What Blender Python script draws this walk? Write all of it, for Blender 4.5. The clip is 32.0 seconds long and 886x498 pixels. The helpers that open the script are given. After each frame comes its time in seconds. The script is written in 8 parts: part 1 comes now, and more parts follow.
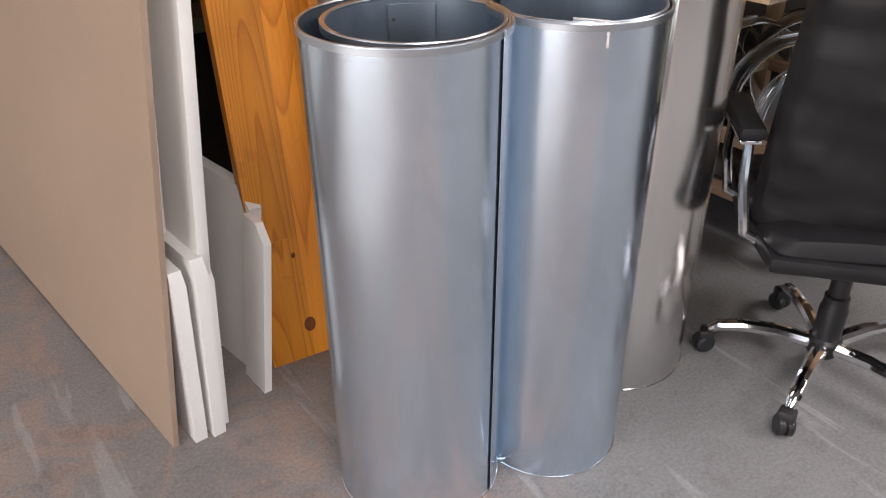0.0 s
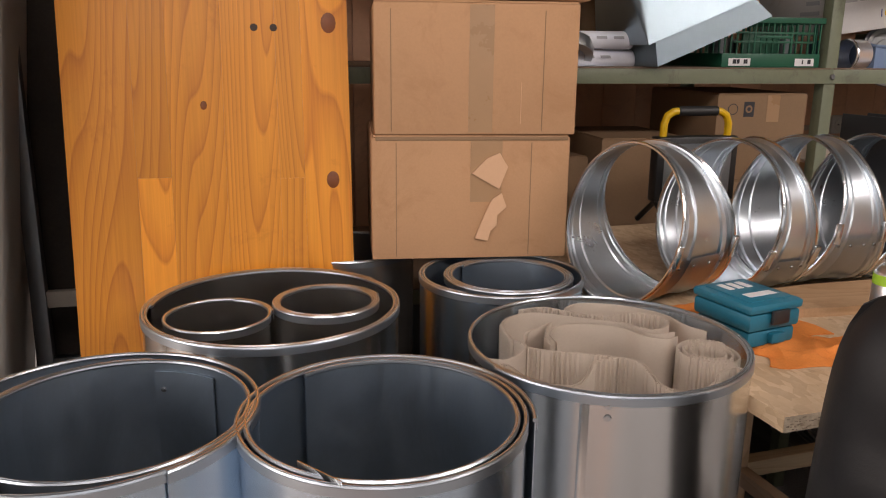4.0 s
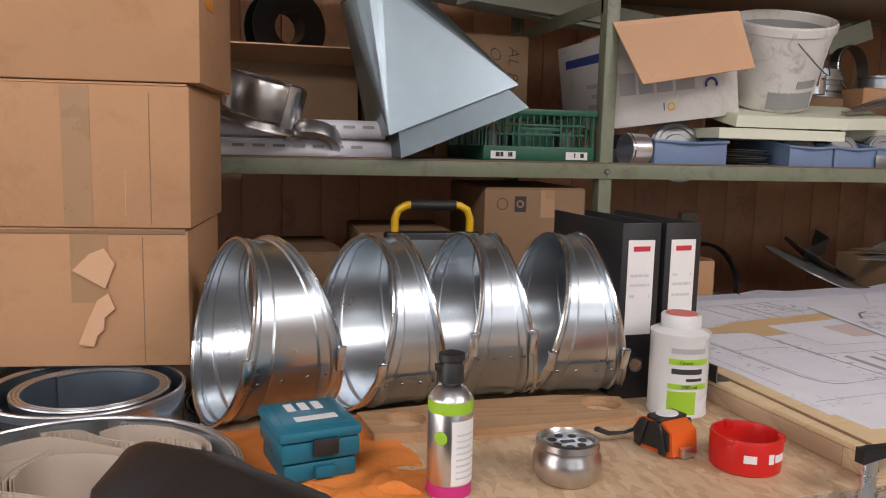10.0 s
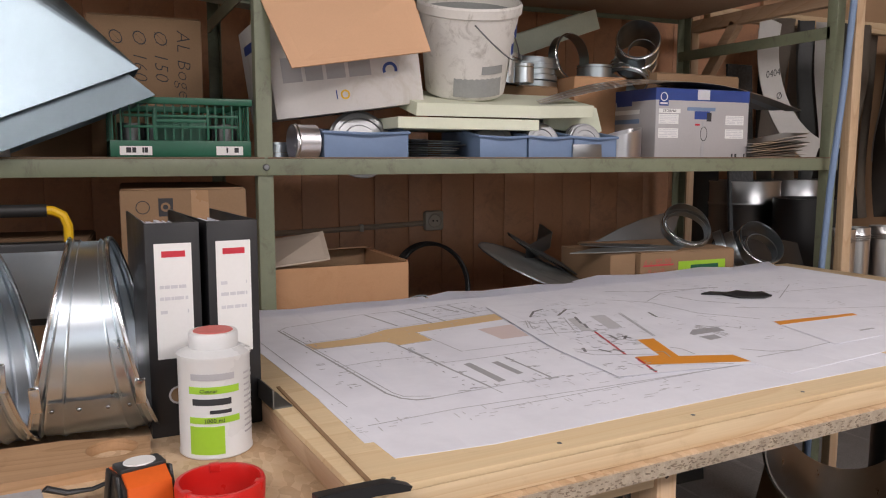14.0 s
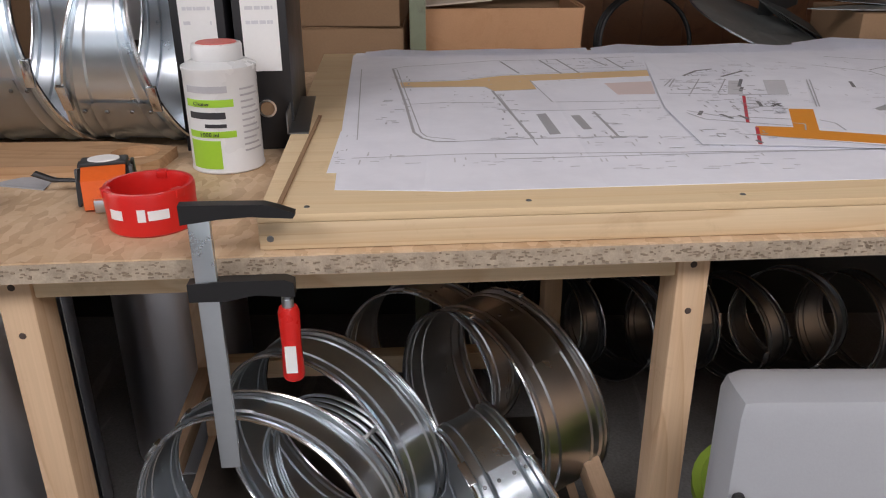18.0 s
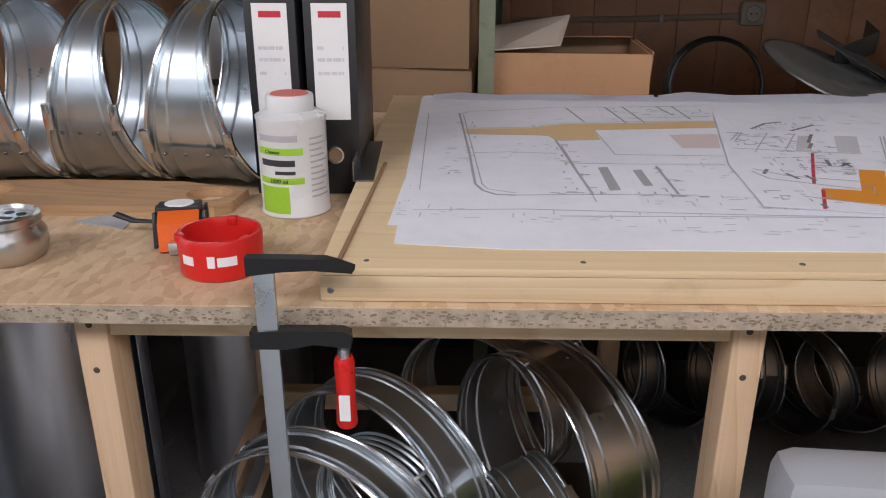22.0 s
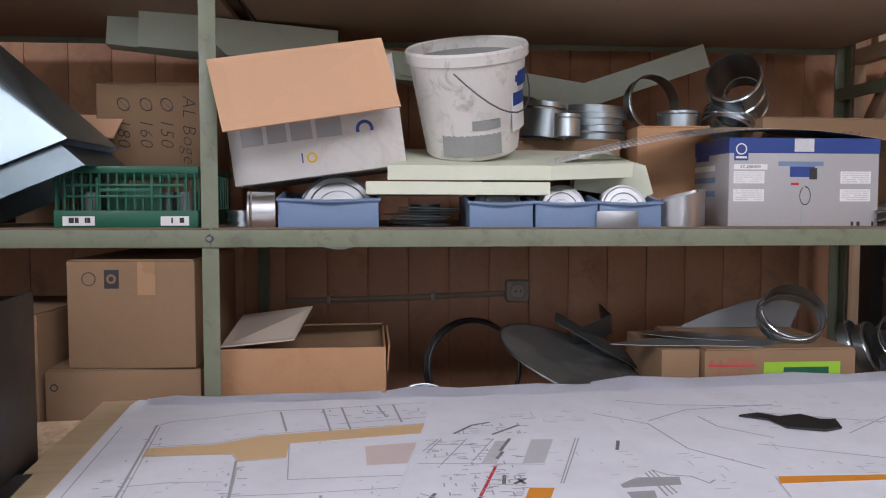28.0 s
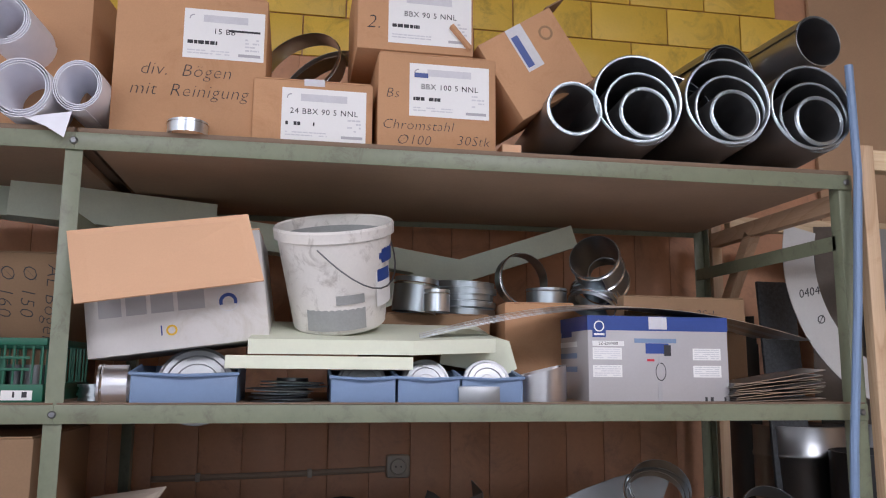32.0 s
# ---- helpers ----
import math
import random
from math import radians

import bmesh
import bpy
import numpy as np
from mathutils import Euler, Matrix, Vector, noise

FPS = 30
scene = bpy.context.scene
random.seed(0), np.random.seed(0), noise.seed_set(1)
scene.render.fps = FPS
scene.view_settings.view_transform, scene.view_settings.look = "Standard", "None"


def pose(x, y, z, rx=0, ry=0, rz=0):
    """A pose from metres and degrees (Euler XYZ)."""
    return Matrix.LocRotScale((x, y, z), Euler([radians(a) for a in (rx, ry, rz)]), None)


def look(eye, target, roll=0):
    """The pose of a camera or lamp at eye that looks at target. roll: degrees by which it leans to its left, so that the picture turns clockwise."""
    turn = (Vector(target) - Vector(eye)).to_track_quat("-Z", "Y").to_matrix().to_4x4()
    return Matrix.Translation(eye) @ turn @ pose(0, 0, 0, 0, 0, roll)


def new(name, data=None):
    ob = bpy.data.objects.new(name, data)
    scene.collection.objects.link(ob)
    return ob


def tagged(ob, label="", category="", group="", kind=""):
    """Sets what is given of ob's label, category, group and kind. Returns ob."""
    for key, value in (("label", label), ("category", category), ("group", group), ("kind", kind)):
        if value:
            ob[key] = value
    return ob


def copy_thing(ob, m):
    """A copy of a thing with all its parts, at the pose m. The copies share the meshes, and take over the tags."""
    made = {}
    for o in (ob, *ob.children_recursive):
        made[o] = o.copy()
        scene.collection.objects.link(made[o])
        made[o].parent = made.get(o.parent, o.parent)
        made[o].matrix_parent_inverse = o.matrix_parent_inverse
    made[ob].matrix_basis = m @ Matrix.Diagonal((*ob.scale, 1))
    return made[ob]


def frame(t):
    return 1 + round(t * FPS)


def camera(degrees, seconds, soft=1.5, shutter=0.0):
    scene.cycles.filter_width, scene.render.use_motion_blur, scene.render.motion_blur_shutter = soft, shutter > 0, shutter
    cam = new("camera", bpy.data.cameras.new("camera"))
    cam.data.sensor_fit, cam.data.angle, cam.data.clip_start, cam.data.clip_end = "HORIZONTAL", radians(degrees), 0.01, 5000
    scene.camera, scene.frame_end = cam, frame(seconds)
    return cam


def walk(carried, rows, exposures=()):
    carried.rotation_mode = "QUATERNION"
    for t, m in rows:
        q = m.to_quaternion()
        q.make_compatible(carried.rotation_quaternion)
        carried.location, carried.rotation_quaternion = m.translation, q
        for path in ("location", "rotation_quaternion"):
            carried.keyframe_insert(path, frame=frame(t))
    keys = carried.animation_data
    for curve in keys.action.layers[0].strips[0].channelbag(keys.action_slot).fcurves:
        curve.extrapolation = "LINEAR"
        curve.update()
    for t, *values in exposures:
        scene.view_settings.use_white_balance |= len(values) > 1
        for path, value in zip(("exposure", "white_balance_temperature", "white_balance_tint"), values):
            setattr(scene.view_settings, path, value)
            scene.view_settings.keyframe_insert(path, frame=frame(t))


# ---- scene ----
cam = camera(58.8, 32.0, soft=1.1)
PATH = [
    (0, (0.386, 0.551, 1.327), (1.313, 1.997, 0.303), -0.5),
    (0.5, (0.416, 0.562, 1.344), (1.381, 2.055, 0.428), -0.0),
    (1, (0.484, 0.602, 1.354), (1.476, 2.119, 0.508), 0.6),
    (1.5, (0.571, 0.676, 1.375), (1.59, 2.232, 0.639), 1.5),
    (2, (0.675, 0.707, 1.368), (1.606, 2.336, 0.674), 1.1),
    (2.5, (0.81, 0.686, 1.355), (1.505, 2.436, 0.683), 0.2),
    (3, (0.933, 0.657, 1.358), (1.502, 2.454, 0.69), 0.4),
    (3.5, (1.061, 0.702, 1.37), (1.54, 2.545, 0.757), 0.5),
    (4, (1.209, 0.79, 1.392), (1.672, 2.673, 0.902), 0.6),
    (4.5, (1.293, 0.8, 1.403), (1.718, 2.699, 0.943), 0.9),
    (6.5, (1.515, 0.714, 1.403), (1.925, 2.658, 1.173), 0.3),
    (7, (1.569, 0.69, 1.402), (2.03, 2.622, 1.174), -0.0),
    (7.5, (1.66, 0.746, 1.392), (2.135, 2.677, 1.176), -0.2),
    (8, (1.759, 0.811, 1.393), (2.232, 2.742, 1.174), -0.1),
    (8.5, (1.819, 0.819, 1.396), (2.224, 2.763, 1.161), 0.3),
    (9, (1.848, 0.815, 1.393), (2.238, 2.76, 1.136), 0.8),
    (9.5, (1.859, 0.812, 1.388), (2.275, 2.751, 1.128), 1.1),
    (10, (1.885, 0.799, 1.391), (2.379, 2.72, 1.128), 1.4),
    (10.5, (1.919, 0.786, 1.393), (2.483, 2.687, 1.129), 1.4),
    (11, (1.951, 0.771, 1.39), (2.604, 2.644, 1.133), 1.2),
    (11.5, (1.98, 0.755, 1.392), (2.653, 2.622, 1.14), 0.7),
    (12, (2.028, 0.736, 1.387), (2.72, 2.596, 1.14), 0.8),
    (12.5, (2.109, 0.761, 1.373), (2.824, 2.613, 1.131), 0.5),
    (13, (2.242, 0.824, 1.375), (2.996, 2.661, 1.14), 0.4),
    (13.5, (2.338, 0.859, 1.366), (3.137, 2.678, 1.134), 0.0),
    (14, (2.464, 0.852, 1.362), (3.273, 2.665, 1.122), 0.1),
    (14.5, (2.599, 0.811, 1.353), (3.337, 2.65, 1.083), 0.7),
    (16.5, (2.916, 0.926, 1.342), (3.175, 2.864, 0.92), 0.6),
    (17, (2.924, 0.905, 1.309), (3.07, 2.811, 0.721), 0.0),
    (17.5, (2.928, 0.89, 1.285), (2.991, 2.763, 0.588), -0.2),
    (18, (2.919, 0.888, 1.271), (2.912, 2.73, 0.491), -0.3),
    (18.5, (2.914, 0.883, 1.264), (2.849, 2.698, 0.426), -0.3),
    (19, (2.91, 0.884, 1.259), (2.821, 2.666, 0.357), 0.1),
    (19.5, (2.91, 0.882, 1.255), (2.793, 2.616, 0.266), 0.1),
    (20, (2.909, 0.879, 1.256), (2.771, 2.591, 0.231), 0.2),
    (20.5, (2.913, 0.881, 1.261), (2.754, 2.595, 0.242), 0.0),
    (21, (2.916, 0.884, 1.279), (2.745, 2.641, 0.339), 0.2),
    (21.5, (2.925, 0.884, 1.296), (2.745, 2.692, 0.461), 0.1),
    (22, (2.93, 0.883, 1.312), (2.757, 2.74, 0.59), 0.1),
    (22.5, (2.941, 0.881, 1.332), (2.788, 2.788, 0.749), 0.0),
    (23, (2.952, 0.882, 1.344), (2.815, 2.817, 0.858), -0.3),
    (23.5, (2.959, 0.882, 1.353), (2.845, 2.828, 0.909), -0.5),
    (24, (2.969, 0.879, 1.367), (2.875, 2.835, 0.96), -0.6),
    (24.5, (2.982, 0.869, 1.377), (2.923, 2.847, 1.085), -0.5),
    (25, (2.995, 0.859, 1.383), (2.973, 2.847, 1.167), -0.5),
    (25.5, (3.016, 0.845, 1.387), (3.04, 2.836, 1.202), -0.4),
    (26, (3.044, 0.855, 1.39), (3.101, 2.847, 1.215), -0.3),
    (26.5, (3.104, 0.904, 1.393), (3.195, 2.896, 1.232), -0.2),
    (28.5, (3.269, 0.989, 1.414), (3.43, 2.981, 1.347), 0.2),
    (29, (3.283, 0.98, 1.412), (3.447, 2.973, 1.442), 0.5),
    (29.5, (3.296, 0.977, 1.412), (3.463, 2.969, 1.488), 0.6),
    (30, (3.312, 0.975, 1.417), (3.489, 2.964, 1.526), 0.7),
    (30.5, (3.331, 0.973, 1.42), (3.525, 2.958, 1.579), 0.8),
    (31, (3.343, 0.964, 1.432), (3.562, 2.939, 1.66), 0.9),
    (31.5, (3.354, 0.959, 1.432), (3.612, 2.922, 1.712), 0.7),
    (32, (3.368, 0.953, 1.431), (3.721, 2.899, 1.733), 0.4),
]
walk(cam, [(t, look(eye, target, roll)) for t, eye, target, roll in PATH],
     [(0, 0.0, 6600, 11), (1, -0.05, 6700, 11), (2, -0.1, 6850, 11), (3, -0.2, 6900, 12), (4, -0.32, 7100, 13), (7, -0.42, 6800, 12), (9, -0.36, 6750, 12), (12, -0.1, 6750, 12), (17, -0.2, 6500, 10), (18.5, -0.3, 6400, 10), (20, 0.0, 6300, 10), (23, -0.3, 6250, 10), (26, -0.18, 6150, 11), (32, 0.15, 5950, 12)])

# ---- light and sky ----
world = bpy.data.worlds.new("sky")
scene.world = world
world.use_nodes = True
wn = world.node_tree.nodes
sky = wn.new("ShaderNodeTexSky")
sky.sky_type, sky.sun_disc = "NISHITA", False
sky.sun_elevation, sky.sun_rotation = radians(42), radians(268)
wn["Background"].inputs["Strength"].default_value = 0.12
world.node_tree.links.new(sky.outputs[0], wn["Background"].inputs[0])


def area_light(name, m, sx, sy, watts, color):
    data = bpy.data.lights.new(name, "AREA")
    data.shape, data.size, data.size_y, data.energy, data.color = "RECTANGLE", sx, sy, watts, color
    ob = new(name, data)
    ob.matrix_world = m
    return ob


# daylight in the three front windows, the open gate and the two rooflights
for wx, watts in ((-1.6, 12), (1.5, 14), (4.6, 24)):
    area_light("window_daylight", look((wx, -4.42, 2.15), (wx, 3.0, 1.2)), 2.3, 1.9, watts, (1.0, 0.945, 0.96))
area_light("gate_daylight", look((-3.42, 0.0, 1.6), (3.0, 0.6, 1.2)), 4.4, 2.9, 160, (1.0, 0.94, 0.95))
for rx, watts in ((0.525, 160), (4.8, 198)):
    area_light("rooflight_daylight", look((rx, -1.2, 3.66), (rx, -1.1999, 0.0)), 2.2, 1.5, watts, (1.0, 0.935, 0.94))


sun_data = bpy.data.lights.new("sun", "SUN")
sun_data.energy, sun_data.angle, sun_data.color = 3.2, radians(0.5), (1.0, 0.95, 0.88)
sun = new("sun", sun_data)
sun.matrix_world = look((-6.0, -1.2, 6.3), (0.6, -0.9, 0.36))

# ---- materials ----
def base_mat(name, rough=0.6, metal=0.0, spec=0.5):
    m = bpy.data.materials.new(name)
    m.use_nodes = True
    nt = m.node_tree
    b = nt.nodes["Principled BSDF"]
    b.inputs["Roughness"].default_value, b.inputs["Metallic"].default_value = rough, metal
    b.inputs["Specular IOR Level"].default_value = spec
    return m, nt, b


def coords(nt, scale=(1, 1, 1), shift=True):
    """Object coordinates in metres, moved by a random step from piece to piece."""
    tc, mp = nt.nodes.new("ShaderNodeTexCoord"), nt.nodes.new("ShaderNodeMapping")
    mp.inputs["Scale"].default_value = scale
    nt.links.new(tc.outputs["Object"], mp.inputs["Vector"])
    if shift:
        oi = nt.nodes.new("ShaderNodeObjectInfo")
        mul = nt.nodes.new("ShaderNodeMath")
        mul.operation = "MULTIPLY"
        mul.inputs[1].default_value = 17.0
        nt.links.new(oi.outputs["Random"], mul.inputs[0])
        comb = nt.nodes.new("ShaderNodeCombineXYZ")
        for i in range(3):
            nt.links.new(mul.outputs[0], comb.inputs[i])
        nt.links.new(comb.outputs[0], mp.inputs["Location"])
    return mp.outputs[0]


def noise_of(nt, vec, scale, detail=4.0, rough=0.6, distortion=0.0):
    n = nt.nodes.new("ShaderNodeTexNoise")
    n.inputs["Scale"].default_value, n.inputs["Detail"].default_value = scale, detail
    n.inputs["Roughness"].default_value, n.inputs["Distortion"].default_value = rough, distortion
    nt.links.new(vec, n.inputs["Vector"])
    return n.outputs["Fac"]


def ramp(nt, fac, stops):
    r = nt.nodes.new("ShaderNodeValToRGB")
    els = r.color_ramp.elements
    while len(els) < len(stops):
        els.new(0.5)
    for e, (p, c) in zip(els, stops):
        e.position, e.color = p, (*c, 1) if len(c) == 3 else c
    nt.links.new(fac, r.inputs[0])
    return r.outputs[0]


def mix(nt, fac, a, b, kind="MIX"):
    n = nt.nodes.new("ShaderNodeMix")
    n.data_type, n.blend_type = "RGBA", kind
    for socket, v in ((n.inputs[0], fac), (n.inputs[6], a), (n.inputs[7], b)):
        if isinstance(v, (int, float)):
            socket.default_value = v
        elif isinstance(v, tuple):
            socket.default_value = (*v, 1)
        else:
            nt.links.new(v, socket)
    return n.outputs[2]


def bump(nt, b, fac, strength, dist=0.002):
    n = nt.nodes.new("ShaderNodeBump")
    n.inputs["Strength"].default_value, n.inputs["Distance"].default_value = strength, dist
    nt.links.new(fac, n.inputs["Height"])
    nt.links.new(n.outputs[0], b.inputs["Normal"])


def tone(c, k):
    return tuple(min(1, v * k) for v in c)


def plain(name, c, rough=0.5, metal=0.0, var=0.12, scale=6.0, fine=140.0, bmp=0.15, spec=0.5, dirt=None):
    """A painted, moulded or papery surface: two scales of colour change and a fine relief."""
    m, nt, b = base_mat(name, rough, metal, spec)
    v = coords(nt)
    big = noise_of(nt, v, scale, 5, 0.65)
    small = noise_of(nt, v, fine, 3, 0.7)
    col = ramp(nt, big, [(0.3, tone(c, 1 - var)), (0.7, tone(c, 1 + var))])
    col = mix(nt, 0.25, col, ramp(nt, small, [(0.35, tone(c, 1 - 1.4 * var)), (0.65, tone(c, 1 + var))]))
    if dirt:
        d = noise_of(nt, v, scale * 2.3, 8, 0.75, 0.6)
        col = mix(nt, ramp(nt, d, [(0.52, (0, 0, 0)), (0.68, (0.75, 0.75, 0.75))]), col, dirt)
    nt.links.new(col, b.inputs["Base Color"])
    r = ramp(nt, big, [(0.2, (max(0.03, rough - 0.1),) * 3), (0.8, (min(1, rough + 0.12),) * 3)])
    nt.links.new(r, b.inputs["Roughness"])
    bump(nt, b, small, bmp, 0.0006)
    return m


def steel(name, c, rough, spangle=0.0, bloom=0.0, wave=0.0, axis=(1, 1, 1)):
    """Bare sheet metal: zinc bloom, rolling streaks, faint dents."""
    m, nt, b = base_mat(name, rough, 1.0)
    v = coords(nt, axis)
    big = noise_of(nt, v, 5.0, 6, 0.7, 0.4)
    col = ramp(nt, big, [(0.3, tone(c, 0.94)), (0.72, tone(c, 1.05))])
    if spangle:
        vo = nt.nodes.new("ShaderNodeTexVoronoi")
        vo.inputs["Scale"].default_value = 160.0
        nt.links.new(v, vo.inputs["Vector"])
        col = mix(nt, spangle, col, ramp(nt, vo.outputs["Distance"], [(0.1, tone(c, 0.8)), (0.8, tone(c, 1.2))]))
    dull = ramp(nt, noise_of(nt, v, 9.0, 7, 0.75), [(0.3, (rough * 0.88,) * 3), (0.7, (min(1, rough * 1.15),) * 3)])
    if bloom:
        patch = ramp(nt, noise_of(nt, coords(nt, (1, 1, 0.55)), 4.2, 9, 0.68, 1.2), [(0.5, (0, 0, 0)), (0.57, (bloom * 0.7,) * 3), (0.72, (bloom,) * 3)])
        col = mix(nt, patch, col, tone(c, 0.62))
        dull = mix(nt, patch, dull, (min(1, rough * 1.5),) * 3)
    nt.links.new(col, b.inputs["Base Color"])
    nt.links.new(dull, b.inputs["Roughness"])
    bump(nt, b, noise_of(nt, v, 3.0 if wave else 8.0, 2), wave or 0.05, 0.006 if wave else 0.0012)
    return m


def timber(name, light, dark, rings=22.0, rough=0.55, stretch=0.06, along=0, knots=True, bmp=0.2, tones=0.16):
    """Sawn softwood: flat-sawn year rings as contour lines, fibres, a few knots, and a tone of its own for each piece."""
    m, nt, b = base_mat(name, rough)
    s = [1.0, 1.0, 1.0]
    s[along] = stretch * 1.6
    v = coords(nt, tuple(s))
    field = noise_of(nt, v, 6.0, 1.5, 0.35, 0.25)
    grow = nt.nodes.new("ShaderNodeMath")
    grow.operation = "MULTIPLY"
    grow.inputs[1].default_value = rings
    nt.links.new(field, grow.inputs[0])
    ringed = nt.nodes.new("ShaderNodeMath")
    ringed.operation = "FRACT"
    nt.links.new(grow.outputs[0], ringed.inputs[0])
    col = ramp(nt, ringed.outputs[0], [(0.0, light), (0.45, tone(light, 0.94)), (0.82, tuple(0.45 * p + 0.55 * q for p, q in zip(light, dark))), (0.93, dark), (1.0, light)])
    warp = noise_of(nt, v, 2.5, 3, 0.6, 0.6)
    col = mix(nt, 0.34, col, ramp(nt, warp, [(0.3, tone(light, 0.74)), (0.55, light), (0.75, tone(light, 1.14))]))
    if knots:
        s2 = [1.0, 1.0, 1.0]
        s2[along] = 0.55
        vo = nt.nodes.new("ShaderNodeTexVoronoi")
        vo.inputs["Scale"].default_value = 4.6
        nt.links.new(coords(nt, tuple(s2)), vo.inputs["Vector"])
        col = mix(nt, ramp(nt, vo.outputs["Distance"], [(0.03, (0.85,) * 3), (0.085, (0, 0, 0))]), col, tone(dark, 0.5))
    s3 = [1.0, 1.0, 1.0]
    s3[along] = 0.02
    fibre = noise_of(nt, coords(nt, tuple(s3)), 240.0, 2, 0.7)
    col = mix(nt, 0.16, col, ramp(nt, fibre, [(0.35, tone(dark, 0.7)), (0.65, light)]))
    oi = nt.nodes.new("ShaderNodeObjectInfo")
    col = mix(nt, 1.0, col, ramp(nt, oi.outputs["Random"], [(0.0, (1 - tones,) * 3), (1.0, (1.0,) * 3)]), "MULTIPLY")
    grime = noise_of(nt, coords(nt, (1, 1, 1)), 7.0, 7, 0.72, 0.4)
    col = mix(nt, ramp(nt, grime, [(0.58, (0, 0, 0)), (0.74, (0.5,) * 3)]), col, tone(dark, 0.62))
    nt.links.new(col, b.inputs["Base Color"])
    nt.links.new(ramp(nt, grime, [(0.35, (max(0.05, rough - 0.08),) * 3), (0.7, (min(1, rough + 0.14),) * 3)]), b.inputs["Roughness"])
    bump(nt, b, fibre, bmp, 0.0008)
    return m


M = {}
M["galv"] = steel("galvanised_steel", (0.7, 0.76, 0.81), 0.3, spangle=0.03)
M["sheet_grey"] = steel("grey_rolled_sheet", (0.42, 0.42, 0.43), 0.42)
M["hood_zinc"] = steel("satin_zinc_sheet", (0.37, 0.46, 0.51), 0.39)
M["offcut_zinc"] = plain("dull_offcut_zinc", (0.36, 0.37, 0.39), 0.6, var=0.15)
M["offcut_dark"] = steel("dull_grey_scrap_sheet", (0.42, 0.44, 0.43), 0.5, bloom=0.45)
M["galv_dull"] = steel("dull_zinc_sheet", (0.68, 0.8, 0.93), 0.23, spangle=0.1, bloom=0.2, axis=(1, 1, 0.25))
M["lid"] = steel("dull_aluminium_lid", (0.38, 0.39, 0.4), 0.46)
M["zinc_grey"] = steel("grey_weathered_zinc", (0.4, 0.45, 0.48), 0.33)
M["inner"] = steel("blue_grey_zinc_inside", (0.42, 0.5, 0.58), 0.38, spangle=0.06, bloom=0.3)
M["alu"] = steel("bright_aluminium_sheet", (0.8, 0.8, 0.83), 0.3, axis=(1, 1, 0.12))
M["stain"] = steel("stainless_sheet", (0.58, 0.57, 0.56), 0.3, axis=(1, 1, 0.2))
M["roll_stain"] = steel("bright_stainless_roll", (0.82, 0.81, 0.79), 0.2, axis=(1, 1, 0.1))
M["chrome"] = steel("chrome", (0.8, 0.8, 0.82), 0.09)
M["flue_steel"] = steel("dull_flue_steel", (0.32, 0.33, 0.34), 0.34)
M["old_steel"] = steel("dark_old_steel", (0.24, 0.25, 0.26), 0.42)
M["hem"] = steel("satin_folded_edge", (0.55, 0.6, 0.65), 0.34)
M["rim"] = steel("rolled_bright_edge", (0.7, 0.71, 0.72), 0.22)
M["card"] = plain("brown_cardboard", (0.5, 0.285, 0.155), 0.8, var=0.09, scale=3.5, fine=260, bmp=0.16, spec=0.2, dirt=(0.42, 0.225, 0.115))
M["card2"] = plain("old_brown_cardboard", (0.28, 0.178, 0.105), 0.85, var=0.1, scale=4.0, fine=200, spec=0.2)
M["card_pale"] = plain("pale_fresh_cardboard", (0.68, 0.42, 0.26), 0.8, var=0.05, scale=3.0, fine=260, spec=0.2)
# darker copy of the cardboard, for insides with their shade put into colour
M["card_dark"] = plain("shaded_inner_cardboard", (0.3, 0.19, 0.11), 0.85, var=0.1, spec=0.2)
M["tape"] = plain("brown_packing_tape", (0.4, 0.24, 0.13), 0.3, var=0.05, fine=60)
M["tan_paper"] = plain("grey_tan_corrugated_paper", (0.52, 0.44, 0.36), 0.85, var=0.07, fine=300, spec=0.2)
M["pine"] = timber("varnished_pine", (0.92, 0.36, 0.034), (0.5, 0.125, 0.009), 30.0, 0.36, 0.05, along=2, knots=True, tones=0.3)
M["pine_light"] = timber("raw_spruce", (0.74, 0.57, 0.36), (0.56, 0.37, 0.2), 22.0, 0.6, 0.06, along=0)
M["pine_up"] = timber("raw_spruce_upright", (0.7, 0.5, 0.32), (0.54, 0.34, 0.19), 22.0, 0.6, 0.06, along=2)
M["pine_deep"] = timber("raw_spruce_crosswise", (0.63, 0.44, 0.29), (0.5, 0.32, 0.19), 22.0, 0.6, 0.06, along=1)
M["old_board"] = timber("old_brown_board", (0.5, 0.31, 0.17), (0.33, 0.18, 0.08), 22.0, 0.6, 0.06, along=0)
M["ply"] = timber("plywood_face", (0.8, 0.62, 0.38), (0.68, 0.48, 0.27), 8.0, 0.5, 0.08, along=0, knots=False, bmp=0.08)
M["green_steel"] = plain("olive_green_enamel", (0.19, 0.21, 0.14), 0.42, var=0.1, scale=7, fine=80, dirt=(0.12, 0.11, 0.08))
M["shelf_board"] = plain("brown_chipboard", (0.2, 0.135, 0.09), 0.7, var=0.12, fine=120)
# pale board, lightened further to carry light bounced up from the papers
M["shelf_below"] = plain("bounce_lit_pale_underside", (0.4, 0.28, 0.19), 0.75, var=0.1, fine=120)
M["wall_brown"] = plain("brown_wall_paint", (0.55, 0.29, 0.165), 0.5, var=0.1, scale=2.5, fine=70, dirt=(0.33, 0.18, 0.11))
M["wall_tan"] = plain("tan_wall_paint", (0.46, 0.3, 0.18), 0.6, var=0.08, scale=2.5)
